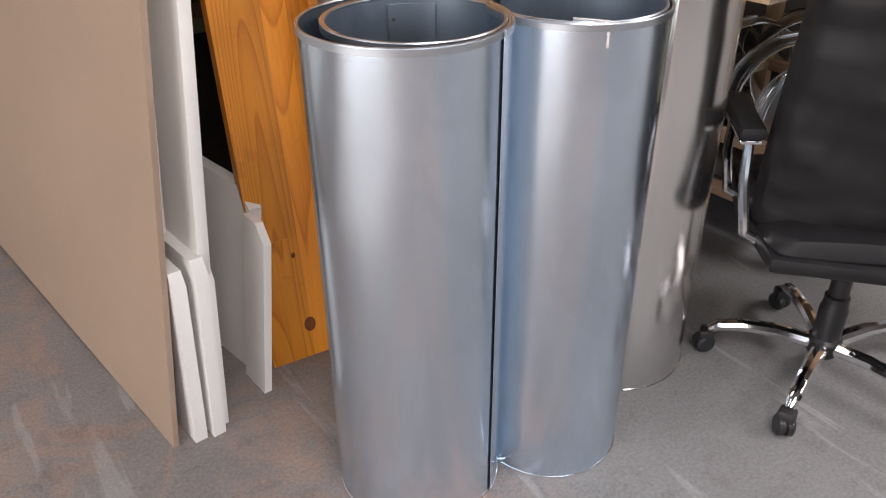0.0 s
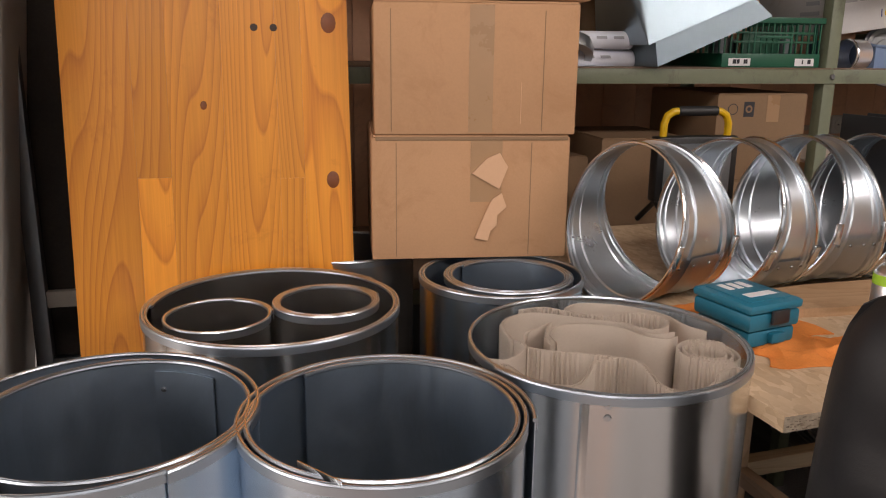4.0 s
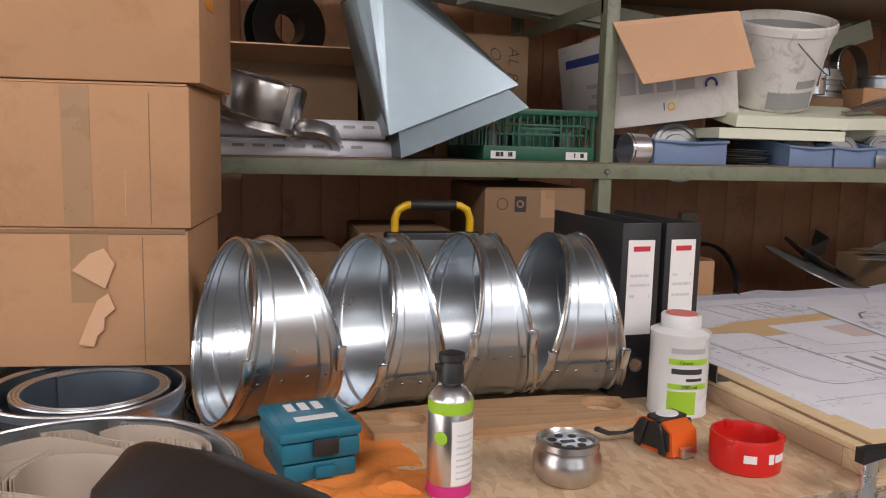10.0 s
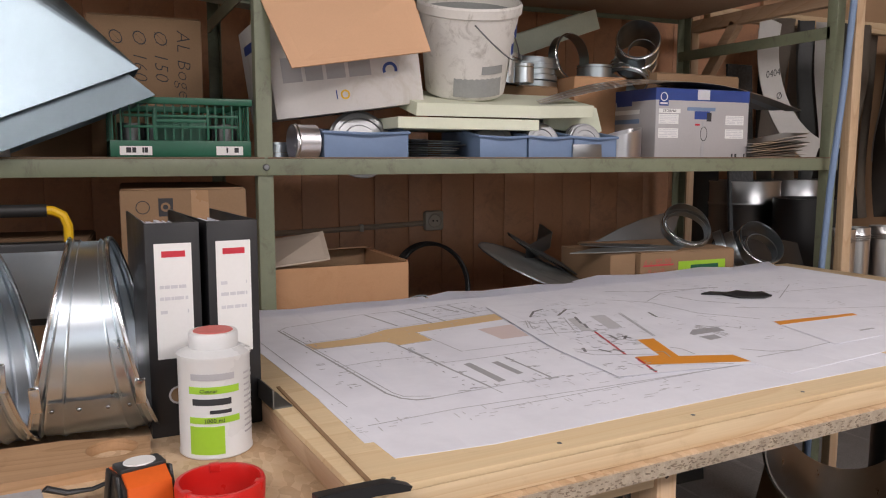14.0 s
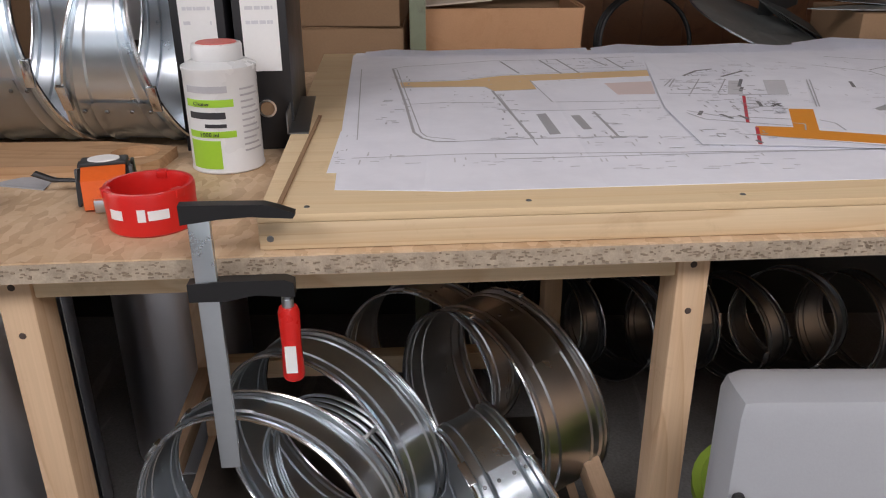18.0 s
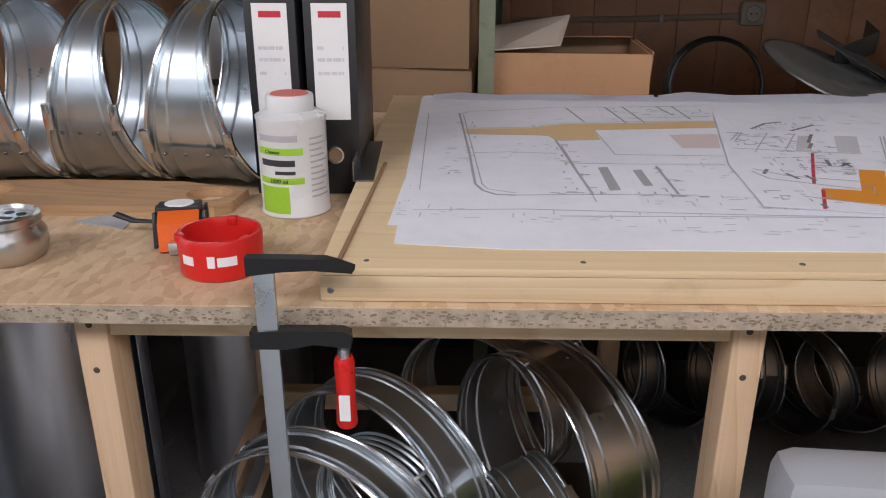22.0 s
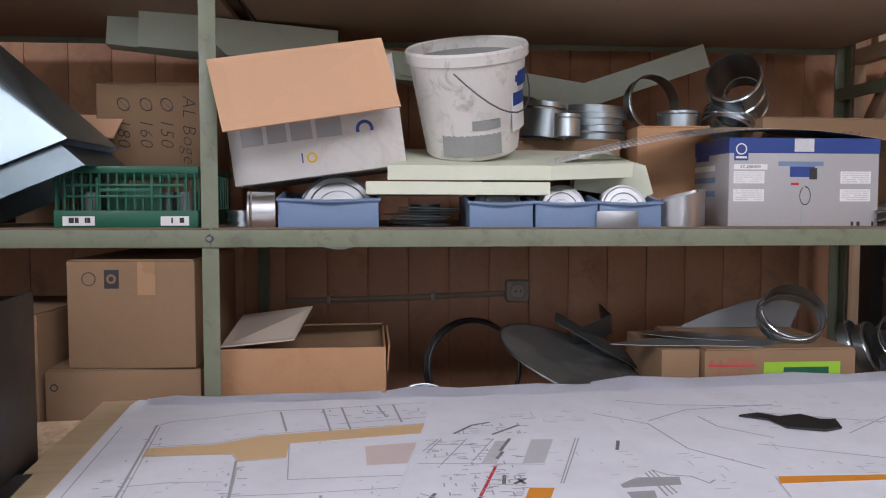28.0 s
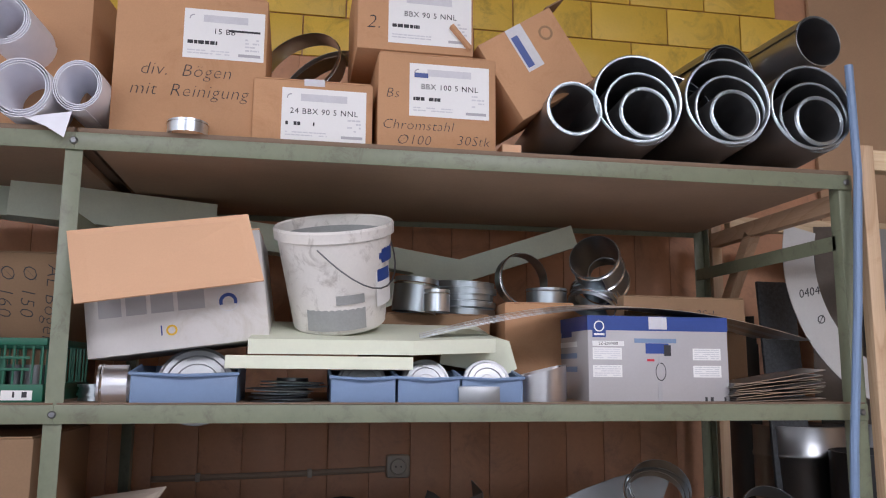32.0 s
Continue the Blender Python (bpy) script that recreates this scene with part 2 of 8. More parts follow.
M["wall_yellow"] = plain("yellow_wall_paint", (0.78, 0.52, 0.07), 0.45, var=0.08, scale=2.5, dirt=(0.4, 0.26, 0.05))
M["wall_white"] = plain("old_white_plaster", (0.68, 0.66, 0.62), 0.8, var=0.06, scale=2.0, dirt=(0.5, 0.47, 0.42))
M["grey_block"] = plain("bare_grey_block_wall", (0.12, 0.115, 0.11), 0.85, var=0.12)
M["conduit"] = plain("brown_grey_conduit", (0.36, 0.28, 0.21), 0.5, var=0.08)
M["knot"] = plain("pine_knot", (0.2, 0.055, 0.012), 0.5, var=0.25, scale=60)
M["ceiling"] = plain("grey_white_ceiling", (0.15, 0.145, 0.14), 0.85)
M["joint"] = plain("dark_joint", (0.07, 0.05, 0.04), 0.9)
M["gypsum"] = plain("beige_gypsum_board_paper", (0.35, 0.258, 0.19), 0.75, var=0.07, scale=3.0, fine=300, spec=0.25)
M["gypsum_core"] = plain("gypsum_core", (0.7, 0.67, 0.62), 0.9, var=0.06, bmp=0.5)
M["white_board"] = plain("white_coated_board", (0.77, 0.75, 0.71), 0.5, var=0.04, bmp=0.06)
M["foam_green"] = plain("pale_green_foam", (0.7, 0.78, 0.66), 0.8, var=0.08, bmp=0.5)
M["foam_pale"] = plain("pale_yellow_foam_slab", (0.72, 0.75, 0.6), 0.8, var=0.04, bmp=0.3)
M["leather"] = plain("black_leather", (0.015, 0.0145, 0.0155), 0.47, var=0.25, scale=9, fine=240, bmp=0.35, spec=0.26)
M["black"] = plain("black_plastic", (0.02, 0.02, 0.021), 0.45, var=0.2)
M["black_paint"] = plain("black_painted_steel", (0.012, 0.012, 0.013), 0.38, var=0.2)
M["binder"] = plain("black_binder_cover", (0.016, 0.016, 0.018), 0.4, var=0.15, fine=300)
M["white"] = plain("white_paper_label", (0.78, 0.78, 0.77), 0.6, var=0.03)
def paper_mat():
    """White plan paper, gently buckled, with soft fold lines."""
    m, nt, b = base_mat("drawing_paper", 0.6)
    v = coords(nt)
    big = noise_of(nt, v, 3.2, 3, 0.5, 0.3)
    nt.links.new(ramp(nt, noise_of(nt, v, 9.0, 5, 0.7), [(0.3, (0.8, 0.81, 0.88)), (0.6, (0.87, 0.88, 0.95))]), b.inputs["Base Color"])
    folds = nt.nodes.new("ShaderNodeTexWave")
    folds.wave_type, folds.bands_direction, folds.wave_profile = "BANDS", "X", "SAW"
    folds.inputs["Scale"].default_value, folds.inputs["Distortion"].default_value = 1.5, 0.15
    nt.links.new(v, folds.inputs["Vector"])
    crease = ramp(nt, folds.outputs["Fac"], [(0.0, (0, 0, 0)), (0.03, (1, 1, 1)), (0.97, (1, 1, 1)), (1.0, (0, 0, 0))])
    bump(nt, b, mix(nt, 0.035, big, crease), 0.5, 0.022)
    return m


M["paper"] = paper_mat()
M["white_card"] = plain("white_printed_cardboard", (0.62, 0.6, 0.58), 0.6, var=0.05, scale=4, dirt=(0.5, 0.46, 0.4))
M["grey_card"] = plain("grey_printed_cardboard", (0.43, 0.42, 0.43), 0.45, var=0.05)
M["bucket"] = plain("white_bucket_plastic", (0.7, 0.68, 0.64), 0.45, var=0.07, scale=7, dirt=(0.3, 0.27, 0.23))
M["cement"] = plain("dried_grey_mortar", (0.3, 0.31, 0.3), 0.9, var=0.15, bmp=0.6)
M["blue_bin"] = plain("grey_blue_plastic", (0.17, 0.25, 0.4), 0.45, var=0.07)
M["blue_print"] = plain("blue_print", (0.025, 0.06, 0.25), 0.45, var=0.1)
M["crate"] = plain("green_crate_plastic", (0.012, 0.11, 0.062), 0.4, var=0.15)
M["teal"] = plain("teal_plastic", (0.01, 0.15, 0.23), 0.4, var=0.12)
M["orange"] = plain("orange_plastic", (0.75, 0.13, 0.02), 0.4, var=0.08)
M["orange_ink"] = plain("orange_marker", (0.78, 0.3, 0.03), 0.6, var=0.06)
M["tan_ink"] = plain("tan_marker", (0.74, 0.52, 0.28), 0.6, var=0.05)
M["pink_ink"] = plain("pale_red_marker", (0.72, 0.6, 0.58), 0.6, var=0.05)
M["grey_ink"] = plain("grey_print", (0.4, 0.4, 0.42), 0.6, var=0.05)
M["line_ink"] = plain("thin_grey_print", (0.47, 0.47, 0.5), 0.7, var=0.1)
M["soft_ink"] = plain("pale_print", (0.6, 0.6, 0.63), 0.7, var=0.1)
M["black_ink"] = plain("black_print", (0.03, 0.03, 0.035), 0.6, var=0.1)
M["plan_ink"] = plain("dark_plan_ink", (0.2, 0.2, 0.21), 0.7, var=0.1)
M["red_ink"] = plain("red_print", (0.55, 0.03, 0.05), 0.5, var=0.06)
M["towel"] = plain("orange_terry_cloth", (0.72, 0.24, 0.06), 0.95, var=0.12, scale=25, fine=400, bmp=0.9, spec=0.1)
M["red"] = plain("red_plastic", (0.6, 0.015, 0.012), 0.3, var=0.06)
M["ash"] = plain("grey_ash", (0.2, 0.17, 0.16), 0.95, var=0.3, fine=300, bmp=0.8)
M["lime"] = plain("lime_green_print", (0.33, 0.58, 0.04), 0.4, var=0.04)
M["magenta"] = plain("magenta_print", (0.6, 0.03, 0.22), 0.4, var=0.04)
M["tin"] = plain("white_lacquered_tin", (0.68, 0.69, 0.69), 0.3, var=0.03, bmp=0.02)
M["pink_cap"] = plain("pink_red_seal", (0.62, 0.16, 0.14), 0.6, var=0.1)
M["yellow"] = plain("yellow_paint", (0.75, 0.45, 0.01), 0.35, var=0.06)
M["grey_case"] = plain("light_grey_plastic", (0.33, 0.34, 0.36), 0.5, var=0.04, fine=300, bmp=0.3)
M["lime_tub"] = plain("lime_plastic", (0.3, 0.45, 0.06), 0.45, var=0.05)
M["pale_grey"] = plain("pale_grey_print", (0.38, 0.38, 0.39), 0.6, var=0.04)
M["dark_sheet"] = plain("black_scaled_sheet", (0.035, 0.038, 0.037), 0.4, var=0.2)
M["dark_felt"] = plain("speckled_dark_board", (0.06, 0.065, 0.07), 0.9, var=0.5, scale=80, fine=300, bmp=0.6)
# near-black brown, mainly to put shade into boards that should sink back
M["dark_board"] = plain("shade_dark_board", (0.05, 0.042, 0.036), 0.85, var=0.3, scale=9)
M["socket"] = plain("old_beige_plastic", (0.46, 0.42, 0.36), 0.5, var=0.06)


def concrete_mat():
    m, nt, b = base_mat("worn_concrete", 0.7)
    v = coords(nt, shift=False)
    big, mid, fine = noise_of(nt, v, 1.3, 6, 0.7), noise_of(nt, v, 9.0, 8, 0.75, 0.5), noise_of(nt, v, 130.0, 4, 0.7)
    grey = ramp(nt, big, [(0.3, (0.14, 0.139, 0.136)), (0.7, (0.235, 0.235, 0.237))])
    red = ramp(nt, mid, [(0.35, (0.3, 0.165, 0.115)), (0.65, (0.38, 0.26, 0.2))])
    sep = nt.nodes.new("ShaderNodeSeparateXYZ")
    nt.links.new(v, sep.inputs[0])
    edge = nt.nodes.new("ShaderNodeMath")
    edge.operation = "MULTIPLY_ADD"
    edge.inputs[1].default_value, edge.inputs[2].default_value = -1.6, 1.95
    nt.links.new(sep.outputs[0], edge.inputs[0])
    blot = nt.nodes.new("ShaderNodeMath")
    blot.operation = "ADD"
    nt.links.new(edge.outputs[0], blot.inputs[0])
    nt.links.new(mid, blot.inputs[1])
    worn = noise_of(nt, v, 3.2, 7, 0.75, 0.8)
    keep = nt.nodes.new("ShaderNodeMath")
    keep.operation = "MULTIPLY"
    nt.links.new(ramp(nt, blot.outputs[0], [(0.35, (0, 0, 0)), (0.75, (1, 1, 1))]), keep.inputs[0])
    nt.links.new(ramp(nt, worn, [(0.45, (0.15,) * 3), (0.6, (0.95,) * 3)]), keep.inputs[1])
    col = mix(nt, keep.outputs[0], grey, red)
    scr = nt.nodes.new("ShaderNodeTexNoise")
    scr.inputs["Scale"].default_value, scr.inputs["Detail"].default_value, scr.inputs["Distortion"].default_value = 16.0, 6.0, 0.5
    nt.links.new(coords(nt, (1.0, 0.08, 1), False), scr.inputs["Vector"])
    col = mix(nt, ramp(nt, scr.outputs["Fac"], [(0.6, (0, 0, 0)), (0.64, (0.42,) * 3), (0.7, (0.3,) * 3)]), col, (0.45, 0.445, 0.44))
    col = mix(nt, ramp(nt, mid, [(0.3, (0.75,) * 3), (0.47, (0, 0, 0))]), col, (0.1, 0.09, 0.085))
    col = mix(nt, 0.3, col, ramp(nt, fine, [(0.3, (0.08, 0.078, 0.075)), (0.7, (0.4, 0.39, 0.38))]))
    nt.links.new(col, b.inputs["Base Color"])
    nt.links.new(ramp(nt, mid, [(0.3, (0.45,) * 3), (0.7, (0.85,) * 3)]), b.inputs["Roughness"])
    bump(nt, b, fine, 0.3, 0.0015)
    return m


M["concrete"] = concrete_mat()


def osb_mat():
    m, nt, b = base_mat("worn_particle_board", 0.6)
    v = coords(nt, (1, 1, 1))
    vo = nt.nodes.new("ShaderNodeTexVoronoi")
    vo.inputs["Scale"].default_value = 95.0
    nt.links.new(coords(nt, (1, 0.45, 1)), vo.inputs["Vector"])
    big = noise_of(nt, v, 7.0, 7, 0.75, 0.4)
    col = ramp(nt, big, [(0.3, (0.5, 0.33, 0.19)), (0.5, (0.6, 0.43, 0.27)), (0.72, (0.7, 0.53, 0.36))])
    rgb = nt.nodes.new("ShaderNodeRGBToBW")
    nt.links.new(vo.outputs["Color"], rgb.inputs[0])
    col = mix(nt, 0.27, col, ramp(nt, rgb.outputs[0], [(0.25, (0.3, 0.17, 0.08)), (0.5, (0.56, 0.39, 0.23)), (0.75, (0.76, 0.6, 0.42))]))
    col = mix(nt, ramp(nt, noise_of(nt, v, 30.0, 7, 0.8), [(0.58, (0, 0, 0)), (0.7, (0.45,) * 3)]), col, (0.2, 0.11, 0.06))
    nt.links.new(col, b.inputs["Base Color"])
    bump(nt, b, noise_of(nt, v, 90.0, 4), 0.3, 0.001)
    return m


M["osb"] = osb_mat()
M["osb_chip"] = plain("dark_particle_chip", (0.25, 0.195, 0.14), 0.95, var=0.4, scale=60, fine=420, bmp=1.0)
M["osb_edge"] = plain("raw_particle_edge", (0.4, 0.33, 0.25), 0.95, var=0.3, scale=60, fine=420, bmp=1.0)


# ---- building helpers ----
def mesh_of(name, bm, mat, smooth=True, keep=False):
    me = bpy.data.meshes.new(name)
    bmesh.ops.recalc_face_normals(bm, faces=bm.faces[:])
    bm.to_mesh(me)
    if not keep:
        bm.free()
    for x in mat if isinstance(mat, (list, tuple)) else (mat,):
        me.materials.append(x)
    if smooth:
        me.polygons.foreach_set("use_smooth", [True] * len(me.polygons))
        me.set_sharp_from_angle(angle=radians(35))
    return me


def part(name, bm, material, parent, label="", m=None, smooth=True):
    """One mesh object under a thing or under a part."""
    ob = new(name, mesh_of(name, bm, material, smooth))
    ob.parent = parent
    if m is not None:
        ob.matrix_local = m
    if label:
        ob["label"] = label
    return ob


def piece(name, mesh, parent, m):
    ob = new(name, mesh)
    ob.parent = parent
    ob.matrix_local = m
    return ob


def thing(name, m, label, category, group="", kind=""):
    """An empty at a thing's base, to hold its parts."""
    ob = new(name)
    ob.empty_display_size = 0.05
    ob.matrix_world = m
    return tagged(ob, label, category, group, kind)


def solo(name, bm, material, m, label, category, group="", kind="", smooth=True):
    ob = new(name, mesh_of(name, bm, material, smooth))
    ob.matrix_world = m
    return tagged(ob, label, category, group, kind)


def box(bm, x0, y0, z0, x1, y1, z1, bev=0.0, m=None, mi=0):
    r = bmesh.ops.create_cube(bm, size=1)
    vs = r["verts"]
    for v in vs:
        v.co = Vector((x0 + (v.co.x + 0.5) * (x1 - x0), y0 + (v.co.y + 0.5) * (y1 - y0), z0 + (v.co.z + 0.5) * (z1 - z0)))
    fs = {f for v in vs for f in v.link_faces}
    for f in fs:
        f.material_index = mi
    if bev:
        es = list({e for v in vs for e in v.link_edges})
        g = bmesh.ops.bevel(bm, geom=es, offset=bev, segments=2, affect="EDGES", profile=0.5)
        vs = list({v for f in g["faces"] for v in f.verts} | {v for v in vs if v.is_valid})
    if m is not None:
        bmesh.ops.transform(bm, matrix=m, verts=[v for v in vs if v.is_valid])
    return bm


def bbox(x0, y0, z0, x1, y1, z1, bev=0.0, m=None):
    return box(bmesh.new(), x0, y0, z0, x1, y1, z1, bev, m)


def lathe(profile, n=48, m=None, bm=None, closed=False):
    """Turned body about z from (radius, height) pairs."""
    bm = bm or bmesh.new()
    rings = []
    for r, z in profile:
        if r < 1e-5:
            rings.append([bm.verts.new((0, 0, z))])
        else:
            rings.append([bm.verts.new((r * math.cos(2 * math.pi * i / n), r * math.sin(2 * math.pi * i / n), z)) for i in range(n)])
    made = [v for r in rings for v in r]
    pairs = list(zip(rings, rings[1:])) + ([(rings[-1], rings[0])] if closed else [])
    for a, b in pairs:
        for i in range(n):
            j = (i + 1) % n
            q = [a[i % len(a)], a[j % len(a)], b[j % len(b)], b[i % len(b)]]
            q = list(dict.fromkeys(q))
            if len(q) > 2:
                bm.faces.new(q)
    if m is not None:
        bmesh.ops.transform(bm, matrix=m, verts=made)
    return bm


def prism(poly, z0, z1, bm=None, m=None):
    """A flat outline pulled up from z0 to z1."""
    bm = bm or bmesh.new()
    a = [bm.verts.new((x, y, z0)) for x, y in poly]
    b = [bm.verts.new((x, y, z1)) for x, y in poly]
    n = len(poly)
    bm.faces.new(a[::-1])
    bm.faces.new(b)
    for i in range(n):
        bm.faces.new((a[i], a[(i + 1) % n], b[(i + 1) % n], b[i]))
    if m is not None:
        bmesh.ops.transform(bm, matrix=m, verts=a + b)
    return bm


def strip(line, z0, z1, t, bm=None, m=None, closed=False):
    """A standing sheet of thickness t along a plan line."""
    bm = bm or bmesh.new()
    n = len(line)
    cols = []
    for i, (x, y) in enumerate(line):
        if closed:
            p, q = line[i - 1], line[(i + 1) % n]
        else:
            p, q = line[max(0, i - 1)], line[min(n - 1, i + 1)]
        d = Vector((q[0] - p[0], q[1] - p[1]))
        d = d.normalized() if d.length > 1e-9 else Vector((1, 0))
        o = Vector((-d.y, d.x)) * t / 2
        cols.append([bm.verts.new((x + s * o.x, y + s * o.y, z)) for s, z in ((1, z0), (1, z1), (-1, z1), (-1, z0))])
    for i in range(n if closed else n - 1):
        a, b = cols[i], cols[(i + 1) % n]
        for k in range(4):
            bm.faces.new((a[k], a[(k + 1) % 4], b[(k + 1) % 4], b[k]))
    if not closed:
        bm.faces.new(cols[0])
        bm.faces.new(cols[-1][::-1])
    if m is not None:
        bmesh.ops.transform(bm, matrix=m, verts=[v for c in cols for v in c])
    return bm


def sweep(path, r, n=10, bm=None, caps=True):
    """A round bar along a path of points; r may be one radius or one a point."""
    bm = bm or bmesh.new()
    pts = [Vector(p) for p in path]
    rings, up = [], None
    for i, p in enumerate(pts):
        d = (pts[min(i + 1, len(pts) - 1)] - pts[max(i - 1, 0)]).normalized()
        if up is None:
            up = d.orthogonal().normalized()
        side = d.cross(up)
        side = side.normalized() if side.length > 1e-6 else d.orthogonal().normalized()
        up = side.cross(d).normalized()
        rr = r[i] if isinstance(r, (list, tuple)) else r
        rings.append([bm.verts.new(p + rr * (math.cos(2 * math.pi * k / n) * up + math.sin(2 * math.pi * k / n) * side)) for k in range(n)])
    for a, b in zip(rings, rings[1:]):
        for k in range(n):
            bm.faces.new((a[k], a[(k + 1) % n], b[(k + 1) % n], b[k]))
    if caps:
        bm.faces.new(rings[0][::-1])
        bm.faces.new(rings[-1])
    return bm


def spiral(r0, r1, turns, start=0.0, n=64):
    k = int(n * turns)
    return [((r0 + (r1 - r0) * i / k) * math.cos(start + 2 * math.pi * turns * i / k), (r0 + (r1 - r0) * i / k) * math.sin(start + 2 * math.pi * turns * i / k)) for i in range(k + 1)]


def arc(cx, cy, r, a0, a1, n=24):
    return [(cx + r * math.cos(radians(a0 + (a1 - a0) * i / n)), cy + r * math.sin(radians(a0 + (a1 - a0) * i / n))) for i in range(n + 1)]


def wording(parent, words, size, m, material, name="lettering", thick=0.0003, spread=1.0, shear=0.0, thin=0.0):
    """Raised lettering in the built-in font as a mesh part, its middle at m."""
    cu = bpy.data.curves.new("lettering", "FONT")
    cu.body, cu.size, cu.extrude, cu.align_x, cu.align_y = words, size, thick, "CENTER", "CENTER"
    cu.space_character, cu.shear = spread, shear
    cu.resolution_u, cu.offset = 2, -thin
    tmp = bpy.data.objects.new("tmp", cu)
    scene.collection.objects.link(tmp)
    me = bpy.data.meshes.new_from_object(tmp.evaluated_get(bpy.context.evaluated_depsgraph_get()))
    bpy.data.objects.remove(tmp)
    bpy.data.curves.remove(cu)
    me.materials.clear()
    me.materials.append(material)
    ob = new(name, me)
    ob.parent = parent
    ob.matrix_local = m
    return tagged(ob, kind="stuff")


FRONT = pose(0, 0, 0, 90, 0, 0)  # lettering on a face that looks to -y


def front(x, y, z, roll=0.0):
    return pose(x, y, z) @ FRONT @ pose(0, 0, 0, 0, 0, roll)


def plate(parent, name, x0, z0, x1, z1, y, material, t=0.0008, label=""):
    """A thin label on a face that looks to -y."""
    return part(name, bbox(x0, y - t, z0, x1, y, z1), material, parent, label, smooth=False)


def bars(parent, x0, x1, z1, rows, h, gap, y, material, seed=1, fill=0.8):
    """Unreadable lines of print as small bars."""
    rnd = random.Random(seed)
    bm = bmesh.new()
    z = z1
    for _ in range(rows):
        x = x0
        while x < x1 - 0.002:
            w = min(x1 - x, rnd.uniform(0.004, 0.016))
            if rnd.random() < fill:
                box(bm, x, y - 0.0005, z - h, x + w * 0.85, y, z)
            x += w
        z -= h + gap
    return tagged(part("print", bm, material, parent, smooth=False), kind="stuff")


def slant_plate(corners, t):
    """A stiff plate of thickness t between four corners given in turn."""
    bm = bmesh.new()
    c = [Vector(p) for p in corners]
    o = (c[1] - c[0]).cross(c[3] - c[0]).normalized() * t
    a, b = [bm.verts.new(p) for p in c], [bm.verts.new(p + o) for p in c]
    bm.faces.new(a)
    bm.faces.new(b[::-1])
    for i in range(4):
        bm.faces.new((a[i], b[i], b[(i + 1) % 4], a[(i + 1) % 4]))
    return bm

# ---- the hall ----
def slab(name, x0, y0, z0, x1, y1, z1, mat, label, cat):
    return solo(name, bbox(x0, y0, z0, x1, y1, z1), mat, pose(0, 0, 0), label, cat, kind="structure", smooth=False)


slab("floor", -3.7, -4.7, -0.12, 8.2, 4.0, 0.0, M["concrete"], "worn grey concrete floor with red paint remains", "floor")
cm = bmesh.new()
for a in ((-3.7, -4.7, 8.2, -1.98), (-3.7, -0.42, 8.2, 4.0), (-3.7, -1.98, -0.6, -0.42), (1.65, -1.98, 3.65, -0.42), (5.95, -1.98, 8.2, -0.42)):
    box(cm, a[0], a[1], 3.7, a[2], a[3], 3.85)
solo("ceiling", cm, M["ceiling"], pose(0, 0, 0), "grey workshop ceiling with two rooflight openings", "ceiling", kind="structure", smooth=False)
wall_back = slab("wall_back", 0.72, 3.802, 0.0, 8.2, 4.0, 3.7, M["wall_brown"], "brown painted plank wall, yellow above", "wall")
slab("wall_back_plaster", -3.7, 3.62, 0.0, 0.72, 4.0, 3.7, M["wall_white"], "old white plaster wall with cables", "wall")
solo("power_cable", sweep([(0.56, 3.612, 1.4), (0.534, 3.612, 1.26), (0.444, 3.612, 0.99), (0.368, 3.612, 0.83), (0.3, 3.612, 0.65), (0.364, 3.612, 0.456), (0.394, 3.612, 0.28), (0.388, 3.61, 0.13), (0.29, 3.6, 0.06), (0.16, 3.58, 0.006), (0.0, 3.5, 0.005)], 0.004, 6), M["black"], pose(0, 0, 0), "thin dark power cable hanging on the plaster wall", "cable")
slab("wall_right", 8.2, -4.7, 0.0, 8.4, 4.0, 3.7, M["wall_tan"], "tan painted side wall", "wall")

wall_left = thing("wall_left", pose(0, 0, 0), "bare grey side wall with a wide gate", "wall", kind="structure")
for x0, y0, z0, y1, z1 in ((-3.7, -4.7, 0, -2.25, 3.7), (-3.7, 2.3, 0, 4.0, 3.7), (-3.7, -2.25, 3.1, 2.3, 3.7)):
    part("wall_piece", bbox(x0, y0, z0, -3.5, y1, z1), M["grey_block"], wall_left, smooth=False)
wall_front = thing("wall_front", pose(0, 0, 0), "bare grey wall with three wide windows", "wall", kind="structure")
part("wall_piece", bbox(-3.7, -4.7, 0, 8.2, -4.5, 1.15), M["grey_block"], wall_front, smooth=False)
part("wall_piece", bbox(-3.7, -4.7, 3.15, 8.2, -4.5, 3.7), M["grey_block"], wall_front, smooth=False)
for a, b in ((-3.7, -2.8), (-0.4, 0.3), (2.7, 3.4), (5.8, 8.2)):
    part("wall_piece", bbox(a, -4.7, 1.15, b, -4.5, 3.15), M["grey_block"], wall_front, smooth=False)

